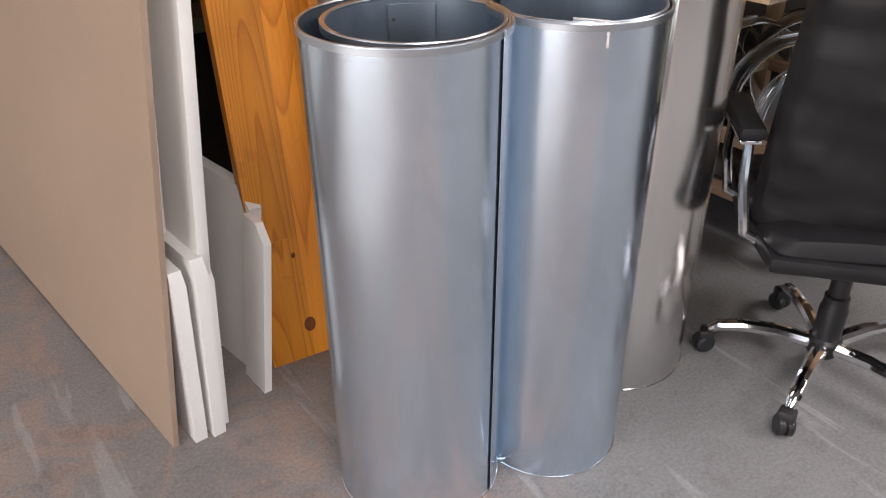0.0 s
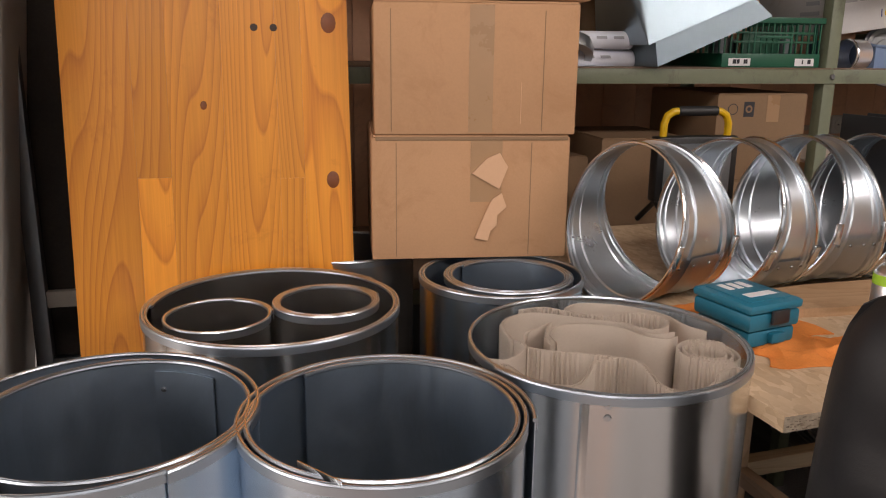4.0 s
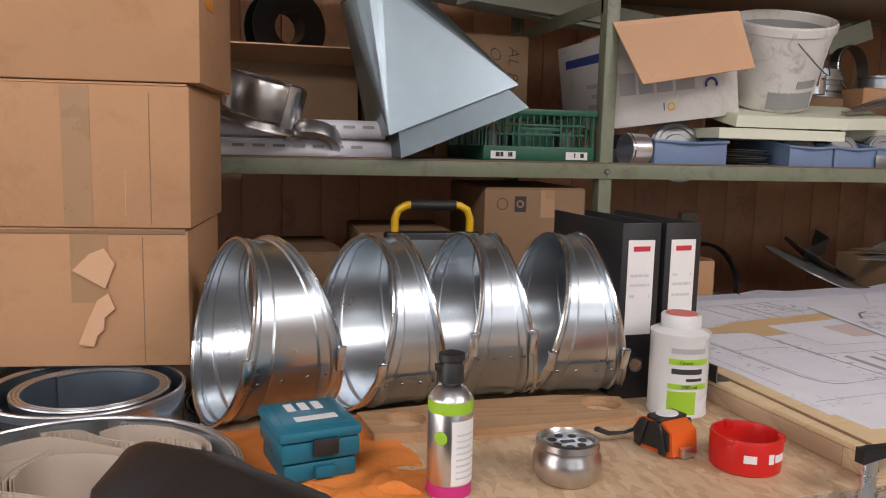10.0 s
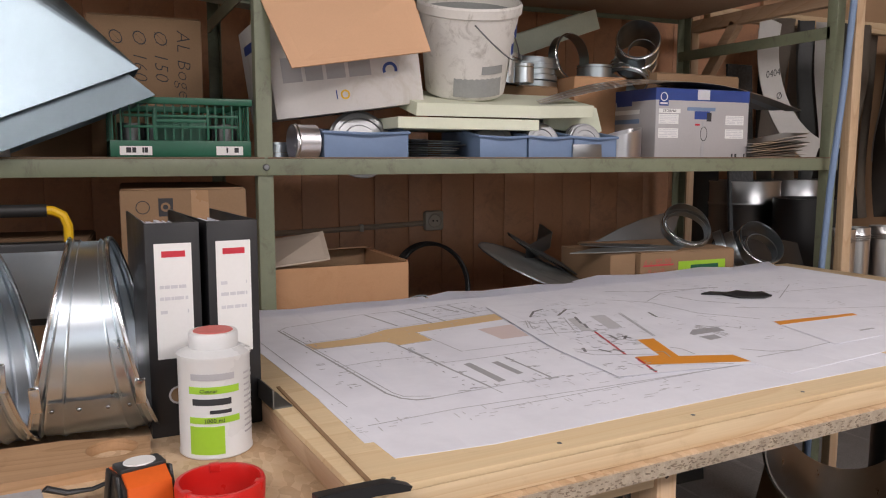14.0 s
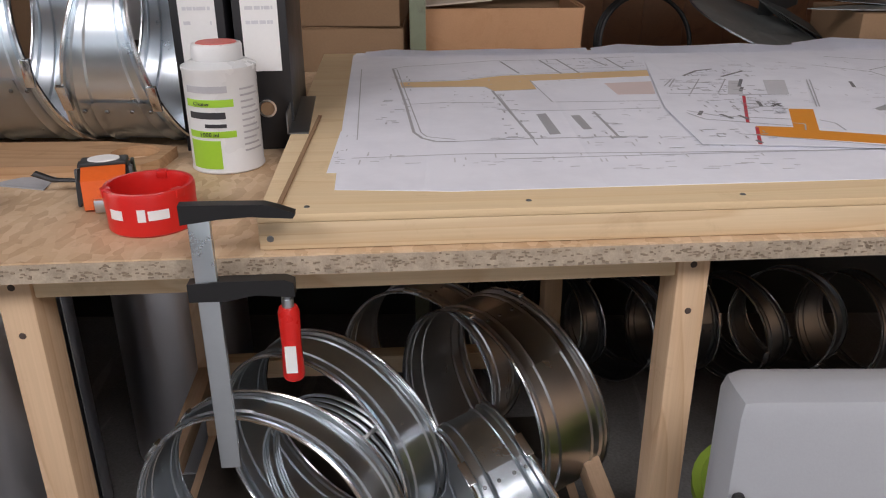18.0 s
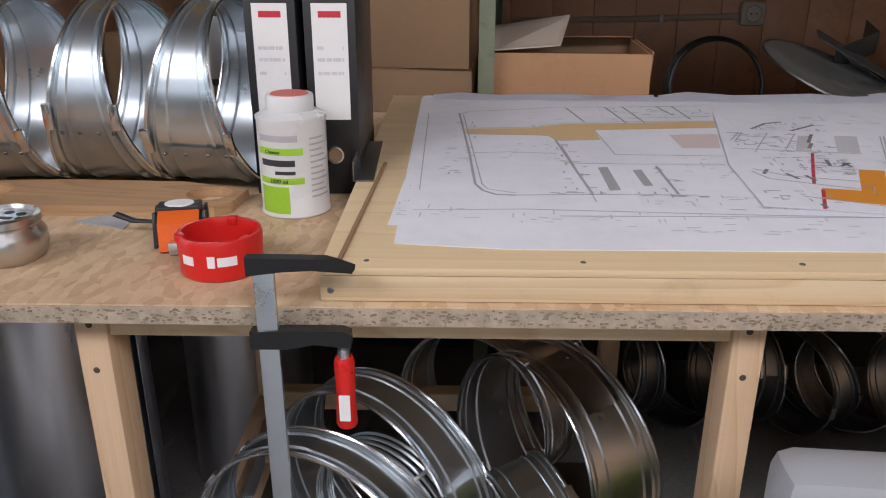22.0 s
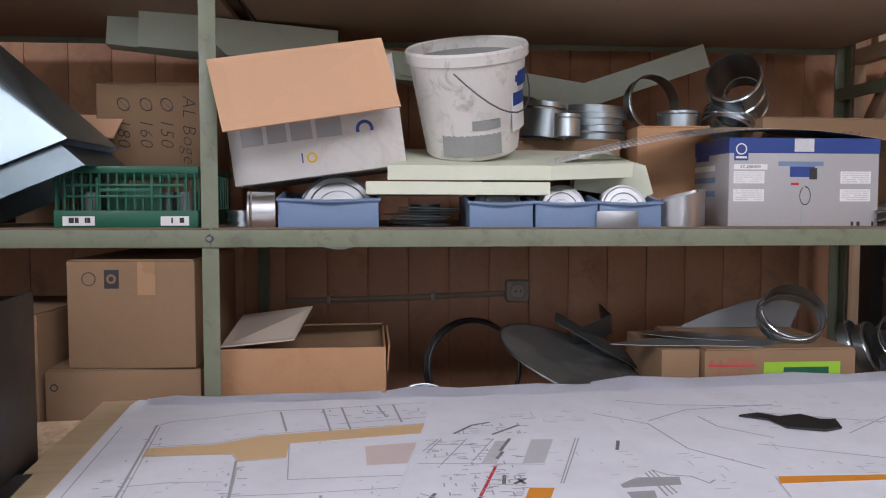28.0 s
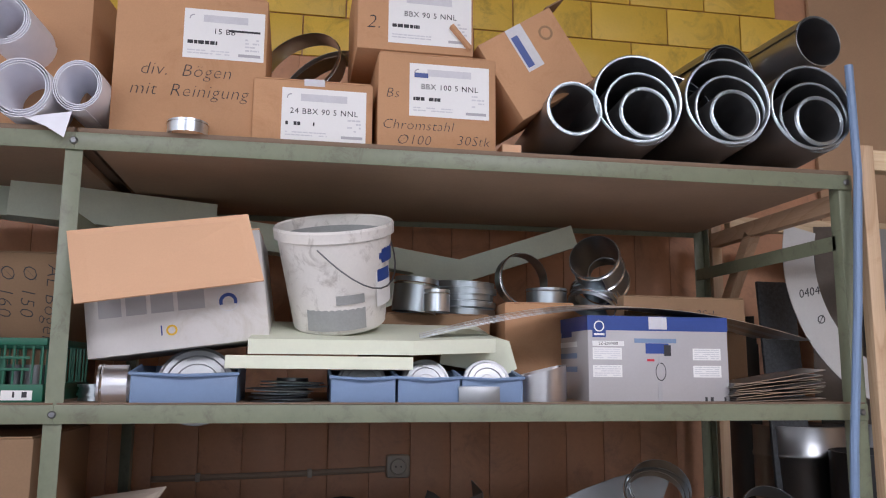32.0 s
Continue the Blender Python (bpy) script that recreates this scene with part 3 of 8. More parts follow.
# upright boards of the back wall, yellow blocks above them
plank_low = mesh_of("plank", bbox(0, 0, 0, 0.1432, 0.012, 1.955, 0.0016), M["wall_brown"])
plank_high = mesh_of("plank", bbox(0, 0, 0, 0.1432, 0.012, 0.62, 0.0016), M["wall_brown"])
for i in range(30):
    piece("plank", plank_low, wall_back, pose(0.725 + i * 0.145, 3.79, 0.0))
    piece("plank", plank_high, wall_back, pose(0.725 + i * 0.145, 3.79, 1.961))
block = mesh_of("block", bbox(0, 0, 0, 0.322, 0.012, 0.156, 0.003), M["wall_yellow"])
for r in range(6):
    for i in range(14):
        piece("block", block, wall_back, pose(0.73 + i * 0.327 + (0.16 if r % 2 else 0), 3.79, 2.586 + r * 0.161))
slab("wall_back_side", 5.45, 3.774, 0.0, 8.2, 3.789, 3.7, M["wall_tan"], "tan painted wall behind the stored sheets", "wall")

# ---- storage rack ----
rack = thing("storage_rack", pose(2.845, 2.79, 0), "olive-green angle-steel rack with brown shelf boards", "shelving")


def angle_post(h):
    bm = box(bmesh.new(), -0.019, 0, 0, 0.019, 0.003, h, 0.0008)
    return box(bm, -0.019, 0.003, 0, -0.016, 0.04, h, 0.0008)


for px in (-1.95, 0.01, 1.955):
    part("post", angle_post(1.957), M["green_steel"], rack, m=pose(px, 0.004, 0))
    part("post", angle_post(1.957), M["green_steel"], rack, m=pose(px, 0.8, 0, 0, 0, 180))
for z in (0.72, 1.309, 1.914):
    for a, b in ((-1.965, 0.012), (0.012, 1.972)):
        bm = box(bmesh.new(), a, -0.003, z, b, 0, z + 0.04, 0.001)
        box(bm, a, 0, z + 0.037, b, 0.03, z + 0.04)
        part("front_beam", bm, M["green_steel"], rack)
        part("back_beam", bbox(a, 0.8, z, b, 0.804, z + 0.04), M["green_steel"], rack)
        part("shelf_board", bbox(a + 0.004, 0.001, z + 0.0405, b - 0.004, 0.799, z + 0.0525 - 0.008 * (z < 1.9), 0.001), M["shelf_board"], rack, "brown chipboard shelf")
        part("shelf_underside", bbox(a + 0.03, 0.032, z + 0.016, b - 0.03, 0.79, z + 0.036), M["shelf_below"], rack, "pale brown underside board, bounced light in its colour")
    for px in (-1.95, 0.01, 1.955):
        part("bolt", lathe([(0, 0.006), (0.006, 0.006), (0.0085, 0.003), (0.0085, 0)], 10, pose(px, -0.003, z + 0.02, 90)), M["old_steel"], rack)
        if z > 1.5:
            part("side_brace", bbox(px - 0.019, 0.03, z - 0.16, px - 0.015, 0.79, z - 0.12), M["green_steel"], rack)


# ---- rolled sheets on the floor ----
def two_sided(line, z0, z1, t, bm):
    """Sheet along a line with its inner face as second and its edges as third material."""
    f0 = len(bm.faces)
    strip(line, z0, z1, t, bm)
    bm.faces.ensure_lookup_table()
    for i in range(f0, len(bm.faces) - 2):
        k = (i - f0) % 4
        bm.faces[i].material_index = 1 if k == 0 else 2 if k == 1 else 0
    return bm


def keep_normals(name, bm, mats, parent, label="", m=None):
    me = bpy.data.meshes.new(name)
    bm.to_mesh(me)
    bm.free()
    for x in mats:
        me.materials.append(x)
    me.polygons.foreach_set("use_smooth", [True] * len(me.polygons))
    me.set_sharp_from_angle(angle=radians(35))
    ob = new(name, me)
    ob.parent = parent
    if m is not None:
        ob.matrix_local = m
    if label:
        ob["label"] = label
    return ob


def bead_path(line, z):
    return [(x, y, z) for x, y in line]


def sheet_roll(x, y, coils, h, outer, inner, label, lean=(0, 0), rz=0):
    """A standing roll; coils are (centre x, centre y, first radius, last radius, turns, start degrees, height)."""
    t = thing("sheet_metal_roll", pose(x, y, 0, lean[0], lean[1], rz), label, "sheet roll", "standing sheet rolls")
    for cx, cy, r0, r1, turns, start, hh in coils:
        line = [(cx + a, cy + b) for a, b in spiral(r0, r1, turns, radians(start))]
        bm = two_sided(line, 0.0, hh, 0.0012, bmesh.new())
        c = keep_normals("coil", bm, (outer, inner, M["rim"]), t)
        part("hem", sweep(bead_path(line, hh - 0.003), 0.003, 8), M["hem"], c, "smooth folded edge")
        ring = [(cx + (x - cx) * 1.012, cy + (y - cy) * 1.012) for x, y in line[: int(64 * min(1, turns)) + 1]]
        part("hem_band", strip(ring, hh - 0.014, hh - 0.004, 0.0014), M["hem"], c, "smooth folded band")
        part("hem", sweep(bead_path(line[: int(64 * min(1, turns))], 0.003), 0.0022, 6), M["rim"], c, "bright folded edge")
    return t


roll_a = sheet_roll(1.028, 1.662, [(0, 0, 0.176, 0.171, 1.15, -60, 1.0), (0.016, -0.004, 0.152, 0.147, 1.3, 80, 1.0)], 1.0, M["galv_dull"], M["inner"], "standing roll of dull zinc sheet, loosely coiled")
part("rivet", lathe([(0, 0.002), (0.003, 0.0015), (0.004, 0)], 8, pose(0.166, -0.062, 0.955, 90, 0, 70)), M["old_steel"], roll_a)
part("rivet", lathe([(0, 0.002), (0.003, 0.0015), (0.004, 0)], 8, pose(0.166, -0.062, 0.6, 90, 0, 70)), M["old_steel"], roll_a)
part("seam", bbox(0.1755, -0.02, 0.0, 0.1785, -0.008, 0.996, 0.001, pose(0, 0, 0, 0, 0, -18)), M["galv_dull"], roll_a)
part("sheet_end", strip(arc(0.016, -0.004, 0.1452, 44, 78, 12), 0.0, 0.985, 0.0012), M["inner"], roll_a, "overlapping end of the sheet")
for zz in (0.96, 0.8):
    part("rivet", lathe([(0, 0.002), (0.003, 0.0015), (0.004, 0)], 8, pose(0.016, -0.004, zz, 0, 0, -16) @ pose(0, 0.144, 0, 90)), M["old_steel"], roll_a)
roll_b = sheet_roll(1.342, 1.595, [(0, 0, 0.168, 0.145, 2.4, -20, 1.0)], 1.0, M["galv_dull"], M["inner"], "standing tight roll of blue-grey zinc sheet")
part("loose_corner", bbox(-0.03, -0.0006, 0.96, 0.03, 0.0006, 1.004, 0, pose(-0.085, -0.125, 0, 0, 0, -52)), M["rim"], roll_b)
roll_c = sheet_roll(1.686, 1.756, [(0, 0, 0.197, 0.19, 1.6, 200, 1.0)], 1.0, M["roll_stain"], M["galv_dull"], "standing bright metal roll packed with corrugated paper")
part("seam", bbox(-0.006, -0.1985, 0, 0.006, -0.1965, 0.999, 0.0005, pose(0, 0, 0, 0, 0, -32)), M["roll_stain"], roll_c)
for zz in (0.985, 0.97):
    part("rivet", lathe([(0, 0.003), (0.004, 0.002), (0.005, 0)], 8, pose(0, 0, zz, 0, 0, -24) @ pose(0, -0.197, 0, 90)), M["rim"], roll_c)
sheet_roll(1.234, 2.018, [(0, 0, 0.202, 0.19, 2.4, 30, 1.0), (-0.086, -0.03, 0.082, 0.077, 1.2, 0, 0.995), (0.083, -0.005, 0.086, 0.074, 3.2, 10, 1.0)], 1.0, M["roll_stain"], M["roll_stain"], "standing stainless roll with two thin rolls inside")
sheet_roll(1.644, 2.108, [(0, 0, 0.15, 0.142, 1.3, 120, 1.0), (0.01, -0.012, 0.118, 0.1, 3.2, 60, 1.0)], 1.0, M["galv_dull"], M["inner"], "standing zinc roll with a second coil inside")
sheet_roll(1.40, 2.385, [(0, 0, 0.135, 0.125, 2.2, 0, 0.995)], 1.0, M["stain"], M["stain"], "standing stainless roll under the cardboard boxes")
sheet_roll(1.955, 2.31, [(0, 0, 0.185, 0.17, 2.0, 0, 0.9)], 0.9, M["alu"], M["alu"], "standing bright aluminium roll under the bench")
sheet_roll(2.27, 2.62, [(0, 0, 0.16, 0.15, 1.6, 90, 0.88)], 0.88, M["alu"], M["stain"], "standing bright metal roll behind the bench frame")


# corrugated paper curls inside the third roll
def fluted(line, z0, z1, amp, bm, pitch=0.0085):
    pts = [Vector(p) for p in line]
    out, run = [], 0.0
    for a, b in zip(pts, pts[1:]):
        n = max(1, int((b - a).length / (pitch / 4)))
        d = (b - a).normalized()
        o = Vector((-d.y, d.x))
        for i in range(n):
            p = a + (b - a) * i / n
            out.append(tuple(p + o * amp * math.sin(2 * math.pi * run / pitch)))
            run += (b - a).length / n
    return strip(out, z0, z1, 0.0008, bm)


def wavy(points, n=14):
    """Smooth closed-in line through plan points."""
    out = []
    p = [Vector(q) for q in points]
    for i in range(len(p) - 1):
        a, b, c, d = p[max(0, i - 1)], p[i], p[i + 1], p[min(len(p) - 1, i + 2)]
        for k in range(n):
            s = k / n
            out.append(tuple(0.5 * (2 * b + (c - a) * s + (2 * a - 5 * b + 4 * c - d) * s * s + (3 * b - a - 3 * c + d) * s ** 3)))
    out.append(tuple(p[-1]))
    return out


def beside(line, off):
    """The plan line moved to its left by off."""
    out = []
    for i, (x, y) in enumerate(line):
        p, q = Vector(line[max(0, i - 1)]), Vector(line[min(len(line) - 1, i + 1)])
        d = (q - p).normalized()
        out.append((x - d.y * off, y + d.x * off))
    return out


curls = [
    [(-0.178, -0.014), (-0.15, -0.018), (-0.115, 0.019), (-0.124, 0.054), (-0.119, 0.114), (-0.09, 0.148), (-0.046, 0.156), (0.036, 0.104), (0.07, 0.077), (0.089, 0.03), (0.124, 0.029)],
    [(-0.116, 0.015), (-0.086, -0.008), (-0.044, -0.027), (-0.005, -0.049), (0.016, -0.07), (0.012, -0.106), (0.007, -0.14), (0.02, -0.168), (0.05, -0.17), (0.082, -0.152), (0.1, -0.13), (0.131, -0.115), (0.143, -0.129)],
    [(-0.177, -0.034), (-0.16, -0.045), (-0.149, -0.091), (-0.13, -0.112), (-0.1, -0.124), (-0.076, -0.106), (-0.059, -0.083), (-0.04, -0.057), (-0.01, -0.056)],
    [(-0.105, 0.045), (-0.093, 0.072), (-0.065, 0.091), (-0.042, 0.106), (-0.058, 0.077), (-0.072, 0.044), (-0.075, 0.014)],
]
curls += [
    [(-0.068, 0.02), (-0.064, 0.06), (-0.041, 0.088), (-0.008, 0.093), (0.036, 0.078), (0.06, 0.055), (0.073, 0.024), (0.098, 0.004), (0.118, 0.012)],
    [(-0.07, 0.17), (-0.03, 0.176), (-0.008, 0.159), (0.014, 0.137), (0.057, 0.113), (0.085, 0.122), (0.115, 0.114), (0.139, 0.095), (0.136, 0.07), (0.115, 0.048), (0.09, 0.05), (0.07, 0.085)],
    [(0.006, 0.165), (0.03, 0.185), (0.06, 0.182), (0.099, 0.165), (0.131, 0.137), (0.152, 0.1), (0.158, 0.05), (0.175, 0.02)],
]
for side, c in zip((-1, 1, 1, -1, -1, 1, -1), curls):
    line = wavy(c)
    cur = part("corrugated_paper", fluted(line, 0.6, 0.988, 0.0022, bmesh.new(), 0.007), M["tan_paper"], roll_c, "tan corrugated packing paper")
    part("paper_liner", strip(beside(line, 0.0032 * side), 0.6, 0.9885, 0.0008), M["tan_paper"], cur)
part("corrugated_paper", fluted([(0.132 + 0.9 * a, -0.055 + b) for a, b in spiral(0.05, 0.02, 3.2, 0.5, 40)], 0.6, 0.988, 0.0016, bmesh.new(), 0.006), M["tan_paper"], roll_c, "tan corrugated packing paper")


# ---- cardboard boxes stacked on the rolls ----
def carton(x, y, z, w, d, h, rz, mat, label, tape=True, group="", flap=0.0):
    t = thing("cardboard_box", pose(x, y, z, 0, 0, rz), label, "box", group)
    part("body", bbox(0, 0, 0, w, d, h, 0.003), mat, t)
    part("flap", bbox(0.004, 0.002, h + 0.0005, w - 0.004, d / 2 - 0.002, h + 0.004), mat, t)
    part("flap", bbox(0.004, d / 2 + 0.002, h + 0.0005, w - 0.004, d - 0.002, h + 0.004), mat, t)
    if tape:
        part("tape", bbox(w * 0.46, -0.0007, 0.004, w * 0.58, 0, h - 0.003), M["tape"], t, "brown packing tape")
    return t


low = carton(1.424, 2.225, 1.004, 0.375, 0.32, 0.232, -7, M["card"], "brown cardboard box with torn tape on its front", False, "stacked cardboard boxes")
part("torn_tape", bbox(0.185, -0.0008, 0.11, 0.245, 0, 0.231), M["tape"], low, "strip of brown tape")
part("torn_paper", prism([(-0.04, 0.0), (0.012, -0.03), (0.028, 0.012), (0.02, 0.024), (0.012, 0.038), (-0.012, 0.028)], 0, 0.003, m=front(0.228, -0.002, 0.165)), M["card_pale"], low, "torn flap of paper")
part("torn_paper", prism([(-0.03, -0.045), (-0.005, -0.05), (0.0, -0.03), (0.012, -0.02), (0.012, 0.0), (0.03, 0.015), (0.02, 0.042), (0.002, 0.03), (-0.012, 0.0)], 0, 0.003, m=front(0.225, -0.003, 0.085)), M["card_pale"], low, "torn flap of paper")
part("front_rim", bbox(0.008, -0.002, 0.226, 0.37, 0.0005, 0.233, 0.001), M["card2"], low)
mid = carton(1.43, 2.223, 1.241, 0.375, 0.32, 0.234, -7.5, M["card"], "brown cardboard box with one strip of tape", True, "stacked cardboard boxes")
for xx, mm in ((0.03, mid), (0.31, mid), (0.3, low), (0.045, low)):
    part("crease", bbox(xx, -0.0006, 0.006, xx + 0.0016, 0.0, 0.222), M["card2"], mm, "pressed crease", smooth=False)
part("scratch", bbox(0.27, -0.0006, 0.0, 0.271, 0.0, 0.075, 0, pose(0.0, 0, 0.02, 0, 0, 0)), M["card_pale"], mid, smooth=False)
top_box = carton(1.452, 2.222, 1.481, 0.372, 0.32, 0.24, -8, M["card"], "brown cardboard box on top of the stack", False, "stacked cardboard boxes")
part("orange_sticker", bbox(0.3722, 0.05, 0.13, 0.3732, 0.12, 0.21), M["orange_ink"], top_box, "orange sticker", smooth=False)

# ---- glued pine panel leaning at the wall ----
panel = thing("pine_panel", pose(0.884, 2.155, 0.0, -7.0, 0.0, -2), "varnished pine panel of glued staves, leaning", "wood panel")
xs = (0.0, 0.118, 0.178, 0.275, 0.372, 0.418, 0.505)
cuts = ((0.35,), (1.17,), (0.62,), (1.62,), (1.165,), (0.5, 1.75))
for i, c in enumerate(cuts):
    zs = [0.0] + sorted(c) + [2.05]
    for a, b in zip(zs, zs[1:]):
        part("stave", bbox(0, 0, 0, xs[i + 1] - xs[i] - 0.0003, 0.04, b - a - 0.0003), M["pine"], panel, m=pose(xs[i], 0, a))
for kx, kz, kr in ((0.115, 0.095, 0.016), (0.1, 0.3, 0.006), (0.47, 1.16, 0.012), (0.24, 1.3, 0.006), (0.47, 1.45, 0.014), (0.19, 0.5, 0.012)):
    k = part("knot", lathe([(0, 0.0012), (kr * 0.8, 0.001), (kr, 0)], 14, pose(kx, 0.0, kz, 90) @ Matrix.Diagonal((1, 1.35, 1, 1))), M["knot"], panel, "dark knot in the pine")
for kx, kz in ((0.335, 1.44), (0.37, 1.44)):
    part("screw_hole", lathe([(0, 0.0008), (0.006, 0.0008), (0.007, 0)], 12, pose(kx, 0, kz, 90)), M["joint"], panel, "dark screw hole")

# ---- gypsum and white boards leaning in a stack ----
board = solo("gypsum_board", prism([(0, 0), (1.3, 0), (1.3, 1.32), (0.18, 1.32), (0.0, 1.25)], 0, 0.0125, m=pose(0, 0, 0, 90)), M["gypsum"], pose(0.577, 2.013, 0.0) @ pose(0, 0, 0, 0, 7.0, 0) @ pose(0, 0, 0, 0, 0, 100.0), "large beige gypsum board leaning, one corner torn", "gypsum board")
part("torn_edge", bbox(-0.002, -0.0145, 1.215, 0.012, -0.001, 1.25, 0.002), M["gypsum_core"], board, "torn paper and gypsum core")
solo("white_board", bbox(0, 0, 0, 1.1, 0.028, 1.75, 0.002), M["white_board"], pose(0.70, 2.035, 0.0) @ pose(0, 0, 0, 0, 5.5, 0) @ pose(0, 0, 0, 0, 0, 99), "tall white coated board leaning in the stack", "board")
solo("grey_board", bbox(0, 0, 0, 1.0, 0.014, 1.28, 0.002), M["white_board"], pose(0.64, 2.16, 0.0) @ pose(0, 0, 0, 0, 6.0, 0) @ pose(0, 0, 0, 0, 0, 99), "white board between two others, leaning", "board")
for i, (x, y, h, w, t, lean, rz) in enumerate(((0.625, 2.0, 0.45, 0.5, 0.03, 3, 98), (0.668, 1.995, 0.47, 0.45, 0.03, 3.5, 99), (0.70, 2.025, 0.43, 0.4, 0.014, 4, 97))):
    solo("white_offcut", prism([(0, 0), (w, 0), (w, h), (0.02, h), (0.0, h - 0.03)], 0, t, m=pose(0, 0, 0, 90)), M["white_board"], pose(x, y, 0) @ pose(0, 0, 0, 0, lean, 0) @ pose(0, 0, 0, 0, 0, rz), "short white board offcut leaning in the stack", "board", "white offcuts")
notched = solo("notched_offcut", prism([(0, 0), (0.29, 0), (0.29, 0.5), (0.03, 0.5), (0.02, 0.475), (0.0, 0.455), (0.0, 0.4), (0.022, 0.38), (0.018, 0.345), (0.0, 0.315)], 0, 0.035, m=pose(0, 0, 0, 90)), M["white_board"], pose(0.829, 2.196, 0) @ pose(0, 0, 0, 0, 8, 0) @ pose(0, 0, 0, 0, 0, 103), "white board offcut with a notched edge", "board")
part("core_edge", bbox(-0.0015, -0.031, 0.02, 0.0, -0.004, 0.31), M["gypsum_core"], notched, "raw sawn edge", smooth=False)
solo("pale_offcut", prism([(0, 0), (0.1, 0), (0.1, 0.46), (0.04, 0.46), (0, 0.42)], 0, 0.02, m=pose(0, 0, 0, 90)), M["white_board"], pose(0.825, 2.075, 0) @ pose(0, 0, 0, 0, 7, 0) @ pose(0, 0, 0, 0, 0, 97), "small white board leaning at the pine panel", "board")

# added board: its dark colour stands in for the shaded gap
solo("dark_board", bbox(0, 0, 0, 0.5, 0.02, 2.1, 0.002), M["dark_board"], pose(0.64, 2.86, 0, -5, 0, 4), "tall added dark board, standing in for shade behind the pine panel", "board", smooth=False)
bracket = thing("steel_upright", pose(0.68, 2.76, 0), "dark slotted steel upright with a bracket behind the boards", "steel profile")
part("profile", bbox(0, 0, 0, 0.035, 0.03, 1.5, 0.002), M["old_steel"], bracket)
part("bracket_arm", bbox(0.0352, 0.004, 0.62, 0.16, 0.026, 0.65, 0.002), M["galv"], bracket, "bright zinc bracket")
part("bracket_arm", bbox(0.0352, 0.004, 0.78, 0.2, 0.026, 0.82, 0.002), M["socket"], bracket)

# ---- bench: particle board top on a timber trolley ----
BM = pose(2.722, 1.655, 0, 0, 0, 4.2)
osb = solo("workbench_top", bbox(-0.872, -0.012, 0.921, 2.04, 1.05, 0.9445), M["osb"], BM, "worn particle-board workbench top", "worktop", smooth=False)
part("raw_edge", bbox(-0.871, -0.0135, 0.9215, 2.039, -0.0121, 0.9425), M["osb_edge"], osb, "raw grey-brown edge", smooth=False)
rr = random.Random(4)
rag_edge = bmesh.new()
for i in range(1500):
    u, z = rr.uniform(-0.87, 2.03), rr.uniform(0.922, 0.9405)
    box(rag_edge, u, -0.0141 - rr.random() * 0.001, z, u + rr.uniform(0.0012, 0.006), -0.0136, z + rr.uniform(0.0008, 0.002))
tagged(part("chipped_edge", rag_edge, M["osb_chip"], osb, smooth=False), "rough raw chips along the board edge", kind="stuff")
cart = thing("timber_trolley", BM, "raw timber trolley frame on castors under the bench", "trolley")
for u in (-0.294, 0.468):
    for v in (0.025, 0.74):
        leg = part("leg", bbox(u, v, 0.135, u + 0.038, v + 0.055, 0.9205, 0.002), M["pine_up"], cart)
        if v < 0.1:
            for z in (0.9, 0.84):
                part("screw", lathe([(0, 0.0012), (0.003, 0.0012), (0.0042, 0)], 10, pose(u + 0.018, v, z, 90)), M["joint"], leg, "dark screw head")
for v in (0.03, 0.75):
    part("apron", bbox(-0.2555, v, 0.884, 0.4675, v + 0.04, 0.92, 0.002), M["pine_light"], cart)
    part("rail", bbox(-0.2555, v, 0.322, 0.4675, v + 0.04, 0.366, 0.002), M["pine_light"], cart)
for u in (-0.292, 0.47):
    for z in (0.322, 0.14):
        part("side_rail", bbox(u, 0.0805, z, u + 0.033, 0.7395, z + 0.042, 0.002), M["pine_deep"], cart)
# board colour darkened to imitate the shade under the bench
part("floor_board", bbox(-0.268, 0.09, 0.186, 0.478, 0.735, 0.198), M["dark_board"], cart, "floor board, under-bench shade in its dark colour")
part("sticker", bbox(-0.287, 0.0238, 0.562, -0.263, 0.0246, 0.603), M["white"], cart, "small white price sticker")
bars(cart, -0.284, -0.266, 0.598, 4, 0.004, 0.004, 0.0236, M["black_ink"], 9, 0.85)
for u in (-0.29, 0.47):
    for v in (0.055, 0.77):
        c = part("castor", lathe([(0.0, -0.012), (0.03, -0.012), (0.042, -0.009), (0.042, 0.009), (0.03, 0.012), (0, 0.012)], 20, pose(u + 0.02, v, 0.042, 90, 0, 70)), M["black"], cart)
        part("fork", bbox(u - 0.02, v - 0.022, 0.06, u + 0.045, v + 0.022, 0.1345, 0.004), M["galv"], c, "zinc castor fork")

# timber-framed drawing board lying on the bench
desk = thing("drawing_board", BM, "plywood board on a spruce frame, lying on the bench", "board")
part("plywood_top", bbox(0, 0, 0.976, 2.03, 1.045, 0.985, 0.001), M["ply"], desk)
part("front_batten", bbox(0.0, 0.0, 0.945, 2.03, 0.05, 0.9757, 0.002), M["pine_light"], desk)
part("back_batten", bbox(0.0, 0.995, 0.945, 2.03, 1.045, 0.9757, 0.002), M["pine_light"], desk)
part("side_batten", bbox(0.0, 0.0505, 0.945, 0.05, 0.9945, 0.9757, 0.002), M["pine_deep"], desk)
for i in range(9):
    part("screw", lathe([(0, 0.001), (0.0025, 0.001), (0.0035, 0)], 8, pose(0.05 + i * 0.24, 0.022, 0.985)), M["old_steel"], desk)
